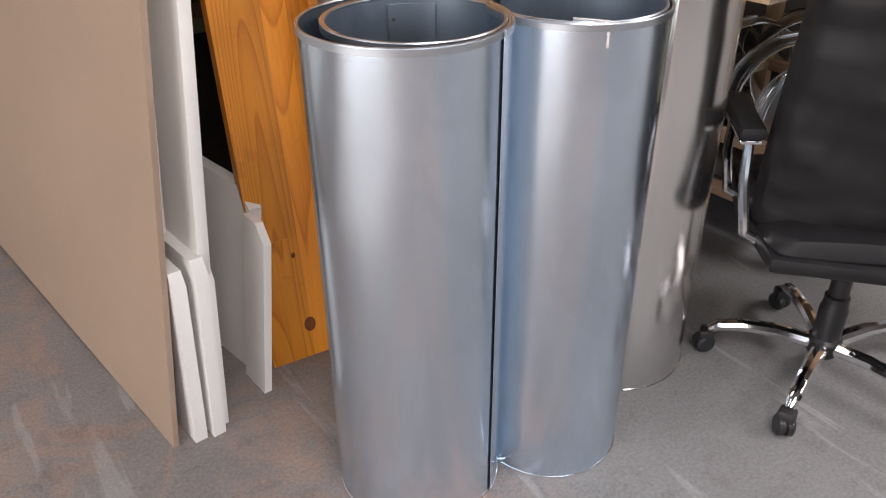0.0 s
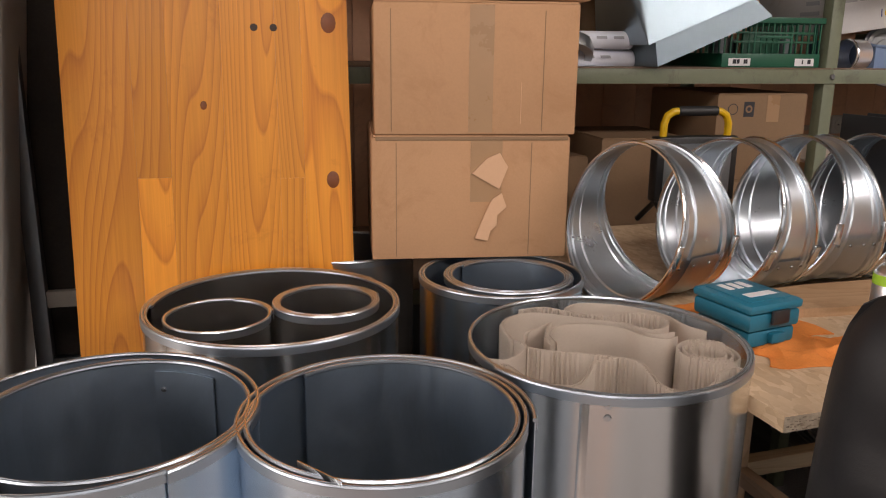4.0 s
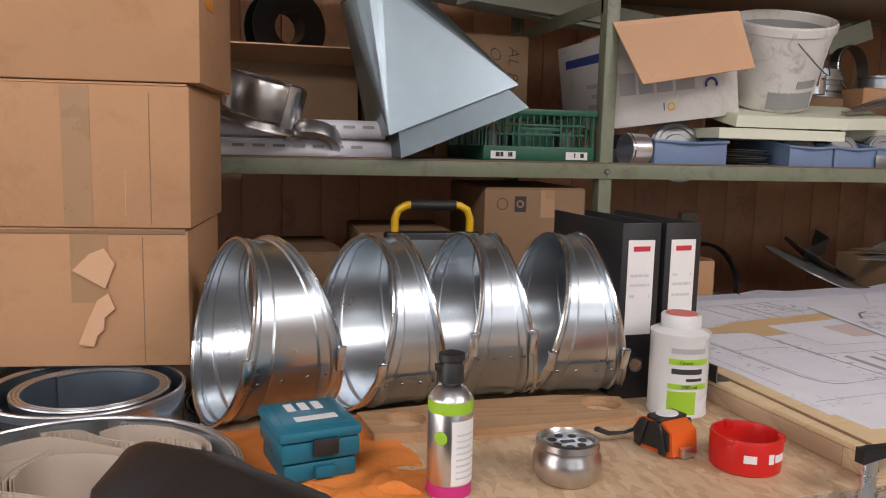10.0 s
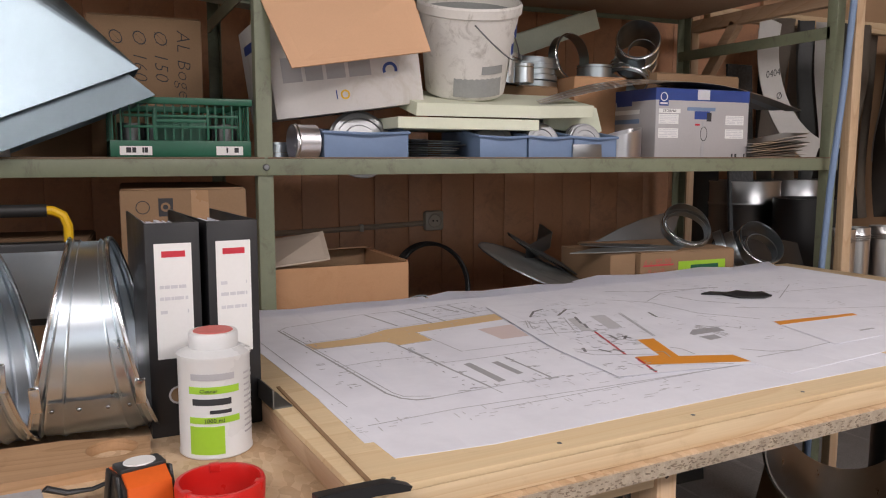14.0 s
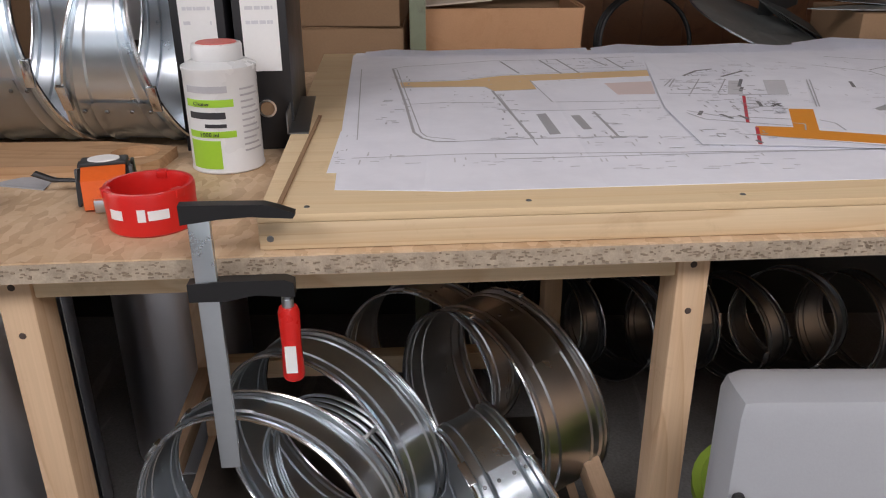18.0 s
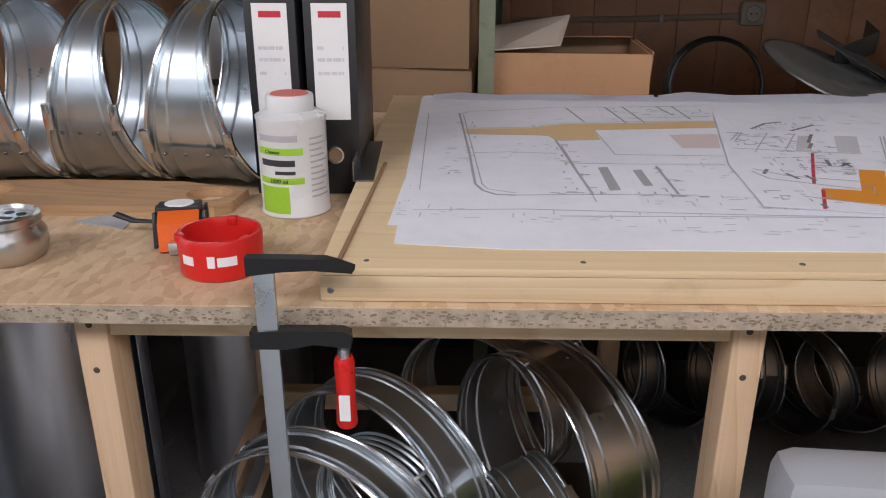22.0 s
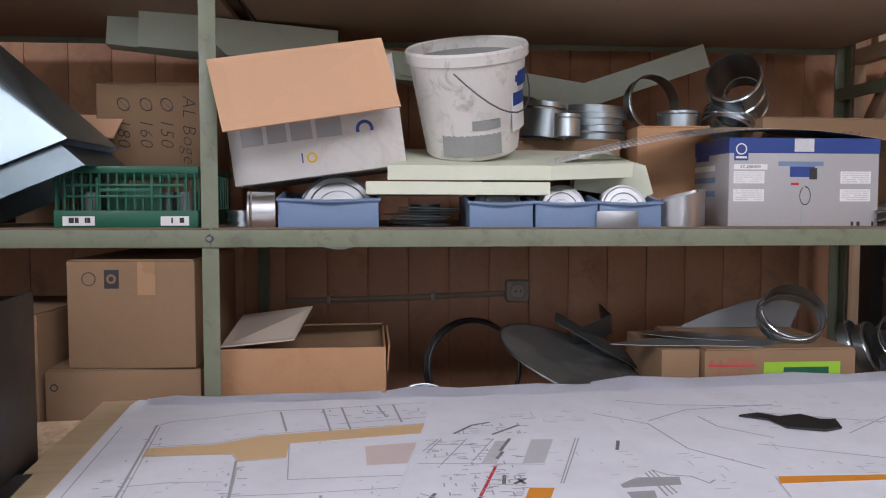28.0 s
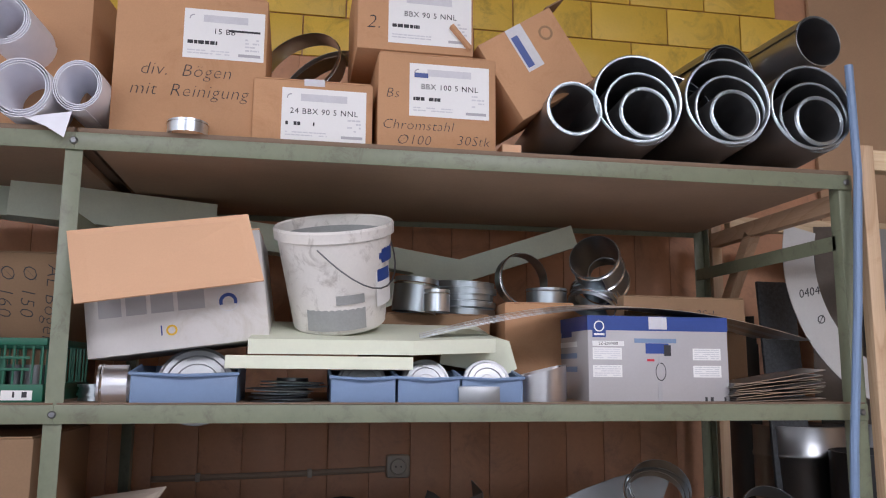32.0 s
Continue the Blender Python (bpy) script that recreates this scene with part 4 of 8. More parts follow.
part("screw", lathe([(0, 0.001), (0.003, 0.001), (0.004, 0)], 8, pose(0.012, 0.0, 0.958, 90)), M["old_steel"], desk)

# ---- mitred duct segments ----
PROFILE = ((-1.0, 1), (-0.97, 1), (-0.94, 0), (-0.85, 0), (-0.81, 1.1), (-0.77, 0), (-0.5, 0), (-0.46, 0.8), (-0.42, 0), (0.5, 0), (0.54, 0.8), (0.58, 0), (0.77, 0), (0.81, 1.1), (0.85, 0), (0.94, 0), (0.97, 1), (1.0, 1))


def gore_edge(cut, s, a):
    """Place along the axis between the two slanted cuts; cut is (left half width, left slant, right half width, right slant)."""
    lo, hi = -(cut[0] - cut[1] * math.sin(a)), cut[2] - cut[3] * math.sin(a)
    return lo + (hi - lo) * (s + 1) / 2


def gore_bm(r, cut, n=64, lip=0.0042):
    """A short pipe about the x axis between two slanted cuts, with swaged rims."""
    bm = bmesh.new()
    rings = []
    for s, up in PROFILE:
        ring = []
        for i in range(n):
            a = 2 * math.pi * i / n
            ring.append(bm.verts.new((gore_edge(cut, s, a), (r + up * lip) * math.cos(a), (r + up * lip) * math.sin(a))))
        rings.append(ring)
    for a, b in zip(rings, rings[1:]):
        for i in range(n):
            bm.faces.new((a[i], a[(i + 1) % n], b[(i + 1) % n], b[i]))
    return bm


def duct_segment(m, r, cut, mat, label, lap=(196.0, 262.0), group="duct segments"):
    """A mitred duct segment; lap is the stretch of its riveted overlap, in degrees round the axis."""
    t = thing("duct_segment", m, label, "duct segment", group)
    body = part("sheet", gore_bm(r, cut), mat, t)
    for s in (-1, 1):
        pts = [(gore_edge(cut, s, 2 * math.pi * i / 64), (r + 0.004) * math.cos(2 * math.pi * i / 64), (r + 0.004) * math.sin(2 * math.pi * i / 64)) for i in range(65)]
        part("rim", sweep(pts, 0.0032, 6, caps=False), M["rim"], body, "bright swaged rim")
    bm = bmesh.new()
    prev = None
    for k in range(13):
        a = radians(lap[0] + (lap[1] - lap[0]) * k / 12)
        row = []
        for s in (-0.74, -0.54, -0.46, -0.38, 0.46, 0.54, 0.62, 0.74):
            up = r + (0.0058 if s in (-0.46, 0.54) else 0.0024) + (0.0012 if k == 0 else 0.0)
            row.append(bm.verts.new((gore_edge(cut, s, a), up * math.cos(a), up * math.sin(a))))
        for p, q, u, v in zip(prev or (), (prev or ())[1:], row[1:], row):
            bm.faces.new((p, q, u, v))
        prev = row
    bmesh.ops.solidify(bm, geom=bm.faces[:], thickness=0.0014)
    part("lap_joint", bm, mat, body, "overlapping riveted sheet end")
    for s in (-0.66, -0.2, 0.3, 0.68):
        a = radians(lap[0] + 7)
        mm = pose(gore_edge(cut, s, a), (r + 0.003) * math.cos(a), (r + 0.003) * math.sin(a)) @ Matrix.Rotation(a - math.pi / 2, 4, "X")
        part("rivet", lathe([(0, 0.002), (0.0026, 0.0014), (0.0034, 0)], 8, mm), M["old_steel"], body)
    for s in (-0.97, 0.97):
        a = radians(lap[0] - 4)
        mm = pose(gore_edge(cut, s, a), (r + 0.006) * math.cos(a), (r + 0.006) * math.sin(a)) @ Matrix.Rotation(a, 4, "X")
        part("end_clip", bbox(-0.007, -0.003, -0.02, 0.007, 0.004, 0.02, 0.0015, mm), M["rim"], body, "folded lap end")
    return t


ZB = 0.9448
GORE = (0.06, 0.034, 0.06, 0.034)
for x, y, yaw, turn, lap in ((1.907, 2.083, 21.5, -20, (216, 276)), (2.12, 2.1, 9.5, 30, (176, 236)), (2.291, 2.122, 1.0, 19, (172, 244)), (2.457, 2.122, -4.0, 10, (196, 258))):
    duct_segment(pose(x, y, ZB + 0.1475, turn, 0, yaw), 0.14, GORE, M["galv"], "galvanised mitred duct segment standing on the bench", lap, "duct segments on the bench")

# ---- things on the particle board ----
def holed_plate(outline, holes, thick, n=28):
    """A flat board with round holes cut through it; holes are (x, y, radius)."""
    bm = bmesh.new()
    loops = [list(outline)] + [[(x + r * math.cos(2 * math.pi * i / n), y + r * math.sin(2 * math.pi * i / n)) for i in range(n)] for x, y, r in holes]
    edges = []
    for lp in loops:
        vs = [bm.verts.new((x, y, 0)) for x, y in lp]
        edges += [bm.edges.new((a, b)) for a, b in zip(vs, vs[1:] + vs[:1])]
    bmesh.ops.triangle_fill(bm, use_beauty=True, edges=edges)
    g = bmesh.ops.extrude_face_region(bm, geom=bm.faces[:])
    bmesh.ops.translate(bm, vec=(0, 0, thick), verts=[q for q in g["geom"] if isinstance(q, bmesh.types.BMVert)])
    return bm


solo("drilled_board", holed_plate([(0, 0), (0.13, -0.012), (0.43, 0.006), (0.447, 0.03), (0.45, 0.1), (0.34, 0.128), (0.16, 0.124), (-0.012, 0.1)], [(0.058, 0.056, 0.034), (0.4, 0.07, 0.034)], 0.016), M["old_board"], pose(2.073, 1.914, ZB), "thin old board with two round holes cut out", "wood strip", smooth=False)


def terry(x, y, w, d, h, seed, rz):
    """A crumpled cloth laid on the bench."""
    bm = bmesh.new()
    n, k = 40, 30
    rows = []
    for i in range(n + 1):
        row = []
        for j in range(k + 1):
            u, v = i / n, j / k
            z = h * (0.35 + 0.65 * noise.noise((u * 5 + seed, v * 5, 0.3))) * (4 * u * (1 - u)) ** 0.3 * (4 * v * (1 - v)) ** 0.3
            z = max(0.002, z) + 0.0025 * noise.noise((u * 60, v * 60, seed))
            wob = 0.02 * noise.noise((u * 3, v * 3, seed + 4))
            row.append(bm.verts.new(((u - 0.5) * w + wob, (v - 0.5) * d + wob, z)))
        rows.append(row)
    for i in range(n):
        for j in range(k):
            bm.faces.new((rows[i][j], rows[i + 1][j], rows[i + 1][j + 1], rows[i][j + 1]))
    g = bmesh.ops.extrude_face_region(bm, geom=bm.faces[:])
    for v in g["geom"]:
        if isinstance(v, bmesh.types.BMVert):
            v.co.z = max(0.0003, v.co.z - 0.006)
    return bm


solo("terry_cloth", terry(0, 0, 0.29, 0.22, 0.016, 2.0, 0), M["towel"], pose(1.965, 1.905, ZB, 0, 0, 10), "crumpled orange terry cloth on the bench", "cloth")
solo("terry_cloth", terry(0, 0, 0.17, 0.13, 0.022, 7.0, 0), M["towel"], pose(2.035, 1.765, ZB, 0, 0, -15), "folded orange terry cloth at the bench edge", "cloth")

case = thing("tool_case", pose(1.93, 1.772, ZB + 0.0065, 0, 0, 12) @ Matrix.Diagonal((0.96, 1.05, 1.12, 1)), "teal plastic tool case with a clip lid", "tool case")
part("lower_tray", bbox(0.004, 0.004, 0, 0.108, 0.112, 0.024, 0.006), M["teal"], case)
cs = part("body", bbox(0.0, 0.0, 0.0245, 0.112, 0.116, 0.05, 0.006), M["teal"], case)
lid = part("lid", bbox(-0.002, -0.002, 0.0505, 0.114, 0.118, 0.064, 0.005), M["teal"], case)
part("lid_panel", bbox(0.012, 0.012, 0.064, 0.1, 0.104, 0.0655, 0.0005), M["teal"], lid)
for i in range(3):
    part("rib", bbox(0.03 + i * 0.02, 0.07, 0.0655, 0.042 + i * 0.02, 0.098, 0.0663), M["white"], lid, "pale printed mark")
part("print_bar", bbox(0.03, 0.03, 0.0655, 0.09, 0.046, 0.0661), M["white"], lid, "pale lettering bar")
part("latch", bbox(0.042, -0.0075, 0.034, 0.078, -0.002, 0.054, 0.0015), M["black"], cs, "dark lid latch")
part("latch", bbox(0.046, -0.0055, 0.006, 0.074, 0.004, 0.02, 0.001), M["teal"], cs)

spray = thing("spray_can", pose(2.14, 1.732, ZB), "spray can, green and magenta on silver, black cap", "spray can")
part("can", lathe([(0, 0), (0.027, 0), (0.029, 0.003), (0.029, 0.128), (0.027, 0.132), (0.02, 0.141), (0.014, 0.145), (0, 0.146)], 36), M["alu"], spray)
part("green_band", lathe([(0.0292, 0.113), (0.0292, 0.1285), (0.0288, 0.1285), (0.0288, 0.113)], 36, closed=True), M["lime"], spray, "lime-green band")
part("magenta_band", lathe([(0.0292, 0.004), (0.0292, 0.02), (0.0288, 0.02), (0.0288, 0.004)], 36, closed=True), M["magenta"], spray, "magenta band")
part("label", strip(arc(0, 0, 0.0294, -100, 0, 16), 0.022, 0.105, 0.0004), M["white"], spray, "white label")
part("badge", lathe([(0, 0.001), (0.008, 0.001), (0.009, 0)], 18, pose(-0.018, -0.0237, 0.083, 90, 0, -38)), M["lime"], spray, "round green badge")
for i in range(8):
    part("label_line", strip(arc(0, 0, 0.0297, -88, -20 - 12 * (i % 3), 8), 0.03 + i * 0.008, 0.0325 + i * 0.008, 0.0003), M["soft_ink"], spray)
cap = part("cap", lathe([(0, 0.146), (0.013, 0.146), (0.016, 0.15), (0.016, 0.168), (0.013, 0.176), (0.017, 0.178), (0.0165, 0.186), (0.006, 0.189), (0, 0.189)], 20), M["black"], spray, "black plastic spray valve")
part("trigger", bbox(-0.021, -0.006, 0.163, 0.003, 0.006, 0.173, 0.002), M["black"], cap)

pot = thing("round_ashtray", pose(2.308, 1.742, ZB), "round brushed-steel ashtray with a slotted lid", "ashtray")
part("bowl", lathe([(0, 0), (0.033, 0), (0.042, 0.008), (0.047, 0.022), (0.046, 0.036), (0.041, 0.044), (0.041, 0.0475), (0.043, 0.05), (0.042, 0.058), (0.037, 0.06), (0.034, 0.056), (0.034, 0.05)], 40), M["stain"], pot)
disk = part("lid", lathe([(0, 0.0535), (0.0335, 0.0535), (0.0335, 0.05), (0, 0.05)], 36), M["galv"], pot)
for k in range(7):
    a = 2 * math.pi * k / 7
    part("slot", lathe([(0, 0.0541), (0.0062, 0.0541), (0.0062, 0.053)], 12, pose(0.021 * math.cos(a), 0.021 * math.sin(a), 0)), M["black"], disk, "dark slot")
part("slot", bbox(-0.01, -0.004, 0.0532, 0.01, 0.004, 0.0541), M["black"], disk, "dark slot")

solo("sheet_offcut", prism([(0, 0), (0.085, -0.022), (0.07, 0.07)], 0, 0.0015), M["offcut_zinc"], pose(2.312, 1.88, ZB, 0, 0, 0), "small triangular zinc sheet offcut", "metal offcut", smooth=False)

tape = thing("tape_measure", pose(2.5, 1.818, ZB, 0, 0, 106) @ Matrix.Diagonal((1.12, 1.4, 0.86, 1)), "orange and black tape measure", "tape measure")
tb = part("body", prism([(-0.036, 0.004), (-0.03, 0), (0.03, 0), (0.036, 0.006), (0.037, 0.03), (0.028, 0.05), (0.008, 0.06), (-0.015, 0.058), (-0.032, 0.044)], -0.018, 0.018, m=pose(0, 0, 0, 90)), M["orange"], tape)
for s in (-1, 1):
    part("grip", prism([(-0.03, 0.012), (0.03, 0.006), (0.033, 0.03), (0.022, 0.05), (-0.01, 0.055), (-0.028, 0.042)], -0.0015, 0.0015, m=pose(0, s * 0.0195, 0, 90)), M["black"], tb, "black rubber grip")
    part("badge", lathe([(0, 0.0022), (0.012, 0.0022), (0.014, 0)], 18, pose(0.0, s * 0.0205, 0.03, 90 * s)), M["orange"], tb, "orange badge")
for bx, tilt in ((-0.017, 14), (0.017, -14)):
    for y in (-0.0235, 0.0205):
        part("band", bbox(-0.006, y, -0.026, 0.006, y + 0.003, 0.026, 0.001, pose(bx, 0, 0.03, 0, tilt, 0)), M["black"], tb, "black rubber band")
part("top_band", bbox(-0.014, -0.0195, 0.055, 0.012, 0.0195, 0.0635, 0.002), M["black"], tb)
part("round_label", lathe([(0, 0.0018), (0.013, 0.0018), (0.0135, 0)], 20, pose(-0.001, 0, 0.0633)), M["white"], tb, "white round label")
part("blade_hook", bbox(-0.044, -0.009, 0.002, -0.036, 0.009, 0.02, 0.001), M["galv"], tape)
part("wrist_strap", sweep([(0.03, 0.012, 0.03), (0.038, 0.03, 0.02), (0.042, 0.05, 0.022), (0.044, 0.066, 0.034)], [0.003, 0.003, 0.004, 0.0045], 8), M["black"], tape)

ash = thing("red_ashtray", pose(2.582, 1.738, ZB), "red plastic ashtray with ash inside", "ashtray")
bowl = part("bowl", lathe([(0, 0), (0.046, 0), (0.049, 0.003), (0.0505, 0.046), (0.049, 0.05), (0.045, 0.05), (0.0435, 0.044), (0.042, 0.012), (0, 0.01)], 48), M["red"], ash)
for a in (90, 210, 330):
    part("rest", bbox(0.041, -0.006, 0.0415, 0.0515, 0.006, 0.0508, 0.001, pose(0, 0, 0, 0, 0, a)), M["red"], bowl, "notch for a cigarette")
part("ash", lathe([(0.0415, 0.0125), (0.03, 0.016), (0.015, 0.0145), (0, 0.018)], 24), M["ash"], ash)
for a, w in ((-62, 26), (-118, 20)):
    part("print_bar", strip(arc(0, 0, 0.0502, a - w / 2, a + w / 2, 10), 0.021, 0.032, 0.0005), M["white"], bowl, "white lettering bar")
part("mark", strip(arc(0, 0, 0.0502, -88, -78, 6), 0.02, 0.034, 0.0006), M["white"], bowl, "white mark")

can = thing("solvent_tin", pose(2.61, 1.972, ZB) @ Matrix.Diagonal((1.07, 1.07, 0.99, 1)), "white tin of cleaner with lime-green stripes", "tin can")
cb = part("body", lathe([(0, 0), (0.045, 0), (0.047, 0.002), (0.047, 0.005), (0.046, 0.007), (0.046, 0.138), (0.047, 0.14), (0.047, 0.144), (0.044, 0.145), (0.036, 0.15), (0.034, 0.151)], 48), M["tin"], can)
cp = part("cap", lathe([(0.034, 0.1505), (0.031, 0.151), (0.0315, 0.153), (0.0315, 0.17), (0.03, 0.173), (0, 0.173)], 36), M["tin"], can, "white screw cap")
part("seal", lathe([(0, 0.1745), (0.024, 0.1745), (0.0255, 0.173)], 28), M["pink_cap"], cp, "pink-red stain on the cap")
for z0, z1 in ((0.094, 0.104), (0.052, 0.061)):
    part("stripe", strip(arc(0, 0, 0.0464, -140, -58, 16), z0, z1, 0.0005), M["lime"], cb, "lime-green stripe")
part("green_corner", strip(arc(0, 0, 0.0463, -140, -84, 12), 0.008, 0.048, 0.0005), M["lime"], cb, "lime-green dotted field")
part("name_bar", strip(arc(0, 0, 0.0464, -136, -66, 14), 0.113, 0.122, 0.0004), M["grey_ink"], cb, "grey lettering bar")
part("name_bar", strip(arc(0, 0, 0.0464, -134, -72, 14), 0.078, 0.087, 0.0004), M["black_ink"], cb, "black lettering bar")
part("name_bar", strip(arc(0, 0, 0.0464, -106, -72, 14), 0.066, 0.071, 0.0004), M["black_ink"], cb)
for i in range(11):
    part("label_line", strip(arc(0, 0, 0.0464, -46, -8 - 6 * (i % 3), 8), 0.03 + i * 0.0085, 0.0325 + i * 0.0085, 0.0003), M["grey_ink"], cb)
wording(cb, "1000 ml", 0.008, pose(-0.008, -0.0469, 0.0565, 90, 0, -10), M["black_ink"])
wording(cb, "Cleaner", 0.007, pose(-0.014, -0.0463, 0.099, 90, 0, -17), M["black_ink"])


def binder(x, y, rz, seed):
    t = thing("ring_binder", pose(x, y, ZB, 0, 0, rz), "black ring binder with a white spine label", "binder", "ring binders")
    part("spine", bbox(0, 0, 0, 0.076, 0.003, 0.318, 0.001), M["binder"], t)
    part("cover", bbox(0, 0.0035, 0, 0.003, 0.285, 0.318, 0.001), M["binder"], t)
    part("cover", bbox(0.073, 0.0035, 0, 0.076, 0.285, 0.318, 0.001), M["binder"], t)
    bm = bmesh.new()
    rnd = random.Random(seed)
    for i in range(14):
        box(bm, 0.006 + i * 0.0045, 0.02, 0.004, 0.0095 + i * 0.0045, 0.268 - rnd.random() * 0.01, 0.297 + rnd.random() * 0.006)
    part("paper_stack", bm, M["paper"], t, "stack of filed paper", smooth=False)
    lab = plate(t, "spine_label", 0.012, 0.118, 0.064, 0.288, 0.0, M["white"], label="white spine label")
    part("name_bar", bbox(0.022, -0.0014, 0.268, 0.055, -0.0008, 0.277), M["red_ink"], lab, "red lettering bar")
    for k, zz in enumerate((0.227, 0.21, 0.19)):
        bars(lab, 0.018, 0.058, zz, 1, 0.005, 0.0, -0.0008, M["soft_ink"], seed + k, 0.9)
    part("finger_ring", lathe([(0.0105, -0.001), (0.0105, 0.003), (0.0135, 0.003), (0.0135, -0.001)], 24, pose(0.038, 0.0, 0.063, 90), closed=True), M["chrome"], t, "chrome finger ring")
    part("finger_hole", lathe([(0, 0.0012), (0.0105, 0.0012), (0.0105, 0)], 20, pose(0.038, 0.0, 0.063, 90)), M["card_dark"], t)
    return t


binder(2.529, 2.043, 2.5, 3)
binder(2.616, 2.048, 6, 5)

# black-and-yellow work lamp behind the segments
wl = thing("work_lamp", pose(2.325, 2.615, ZB) @ Matrix.Diagonal((1, 1, 1.035, 1)), "portable work lamp with a black and yellow handle", "work lamp")
part("housing", bbox(-0.115, -0.02, 0.07, 0.115, 0.02, 0.232, 0.006), M["black_paint"], wl)
part("glass", bbox(-0.095, -0.0215, 0.085, 0.095, -0.0201, 0.215), M["galv"], wl, "pale lamp glass")
for s in (-1, 1):
    part("stand", sweep([(s * 0.1, 0.09, 0.008), (s * 0.1, 0.0, 0.07), (s * 0.1, -0.09, 0.008)], 0.008, 8), M["black_paint"], wl)
    part("handle_arm", sweep([(s * 0.092, 0, 0.226), (s * 0.092, 0, 0.262), (s * 0.084, 0, 0.282), (s * 0.066, 0, 0.292), (s * 0.054, 0, 0.293)], 0.0095, 10), M["yellow"], wl, "yellow handle arm")
part("grip", sweep([(-0.055, 0, 0.293), (0.055, 0, 0.293)], 0.0125, 12), M["black"], wl, "black foam grip")

# sliding clamp at the bench edge
cl = thing("bar_clamp", BM, "bar clamp with a red handle on the bench edge", "clamp")
part("bar", bbox(-0.06, -0.045, 0.7, -0.038, -0.037, 1.006, 0.001), M["galv"], cl)
part("upper_jaw", prism([(-0.067, 0.0), (-0.067, 0.02), (-0.03, 0.019), (0.015, 0.017), (0.028, 0.013), (0.045, 0.006), (0.042, 0.001), (0.0, 0.005), (-0.03, 0.004)], -0.007, 0.007, m=pose(0, -0.036, 0.994, 90, 0, 4)), M["black_paint"], cl)
part("lower_jaw", prism([(-0.068, -0.008), (-0.068, 0.012), (-0.03, 0.014), (0.03, 0.014), (0.039, 0.01), (0.039, -0.006), (0.0, -0.002), (-0.03, -0.008)], -0.008, 0.008, m=pose(0, -0.04, 0.918, 90)), M["black_paint"], cl)
part("screw", lathe([(0.005, 0), (0.0058, 0.002), (0.005, 0.004), (0.0058, 0.006), (0.005, 0.008), (0.005, 0.11)], 12, pose(0.03, -0.04, 0.81)), M["old_steel"], cl)
part("collar", lathe([(0, 0.0), (0.0095, 0), (0.0095, 0.018), (0.0065, 0.02), (0.0065, 0.03), (0, 0.03)], 16, pose(0.03, -0.04, 0.878)), M["galv"], cl)
hd = part("handle", lathe([(0, 0), (0.0105, 0.001), (0.012, 0.005), (0.0105, 0.04), (0.0115, 0.08), (0.0095, 0.086), (0, 0.087)], 20, pose(0.03, -0.04, 0.812)), M["red"], cl, "red plastic handle")
part("sticker", bbox(0.024, -0.0528, 0.825, 0.036, -0.0515, 0.857), M["white"], hd)

# ---- drawings on the board ----
ZP = 0.9853


def sheet(name, poly, z, label, cat="drawing", group="construction drawings", lift=0.0):
    """A large paper sheet with a light wave to it."""
    bm = prism(poly, 0.0, 0.0006)
    return solo(name, bm, M["paper"], pose(0, 0, z), label, cat, group, smooth=False)


def ink(parent, segs, w, mat, z=0.0007, name="print"):
    bm = bmesh.new()
    for x0, y0, x1, y1 in segs:
        a, b = Vector((x0, y0)), Vector((x1, y1))
        d = (b - a)
        if d.length < 1e-5:
            continue
        o = Vector((-d.y, d.x)).normalized() * w / 2
        vs = [bm.verts.new((p.x, p.y, z)) for p in (a - o, b - o, b + o, a + o)]
        up = [bm.verts.new((p.x, p.y, z + 0.00015)) for p in (a - o, b - o, b + o, a + o)]
        bm.faces.new(up)
        for i in range(4):
            bm.faces.new((vs[i], vs[(i + 1) % 4], up[(i + 1) % 4], up[i]))
    return tagged(part(name, bm, mat, parent, smooth=False), kind="stuff")


def chain(*pts):
    return [(*a, *b) for a, b in zip(pts, pts[1:])]


def bits(x0, y0, x1, y1, n, seed, s=0.012):
    r = random.Random(seed)
    out = []
    for _ in range(n):
        x, y = r.uniform(x0, x1), r.uniform(y0, y1)
        d = r.choice(((1, 0), (0, 1), (1, 0.1)))
        k = r.uniform(0.3, 1) * s
        out.append((x, y, x + d[0] * k, y + d[1] * k))
    return out


big = sheet("construction_drawing", [(2.793, 1.735), (2.93, 1.728), (3.4, 1.765), (3.83, 1.79), (3.83, 2.74), (3.3, 2.73), (2.72, 2.7), (2.715, 2.66), (2.765, 2.05)], ZP, "large white building plan spread over the board")


def runs(*lines):
    """Segments of several broken lines."""
    return [q for ln in lines for q in chain(*ln)]


part("tan_corridor", prism([(2.835, 2.357), (2.948, 2.371), (3.026, 2.418), (3.322, 2.473), (3.312, 2.412), (3.078, 2.368), (3.082, 2.292), (3.005, 2.278), (2.991, 2.315), (2.841, 2.31)], 0.0003, 0.0008), M["tan_ink"], big, "tan marked corridor")
part("pink_field", prism([(3.212, 2.342), (3.302, 2.357), (3.283, 2.247), (3.217, 2.242)], 0.0003, 0.0008), M["pink_ink"], big, "pale red marked field")
for poly in ([(3.061, 2.098), (3.076, 2.104), (3.083, 1.979), (3.067, 1.975)], [(3.113, 2.088), (3.127, 2.092), (3.132, 2.006), (3.119, 2.003)]):
    part("grey_field", prism(poly, 0.0003, 0.0008), M["grey_ink"], big, "grey printed field")
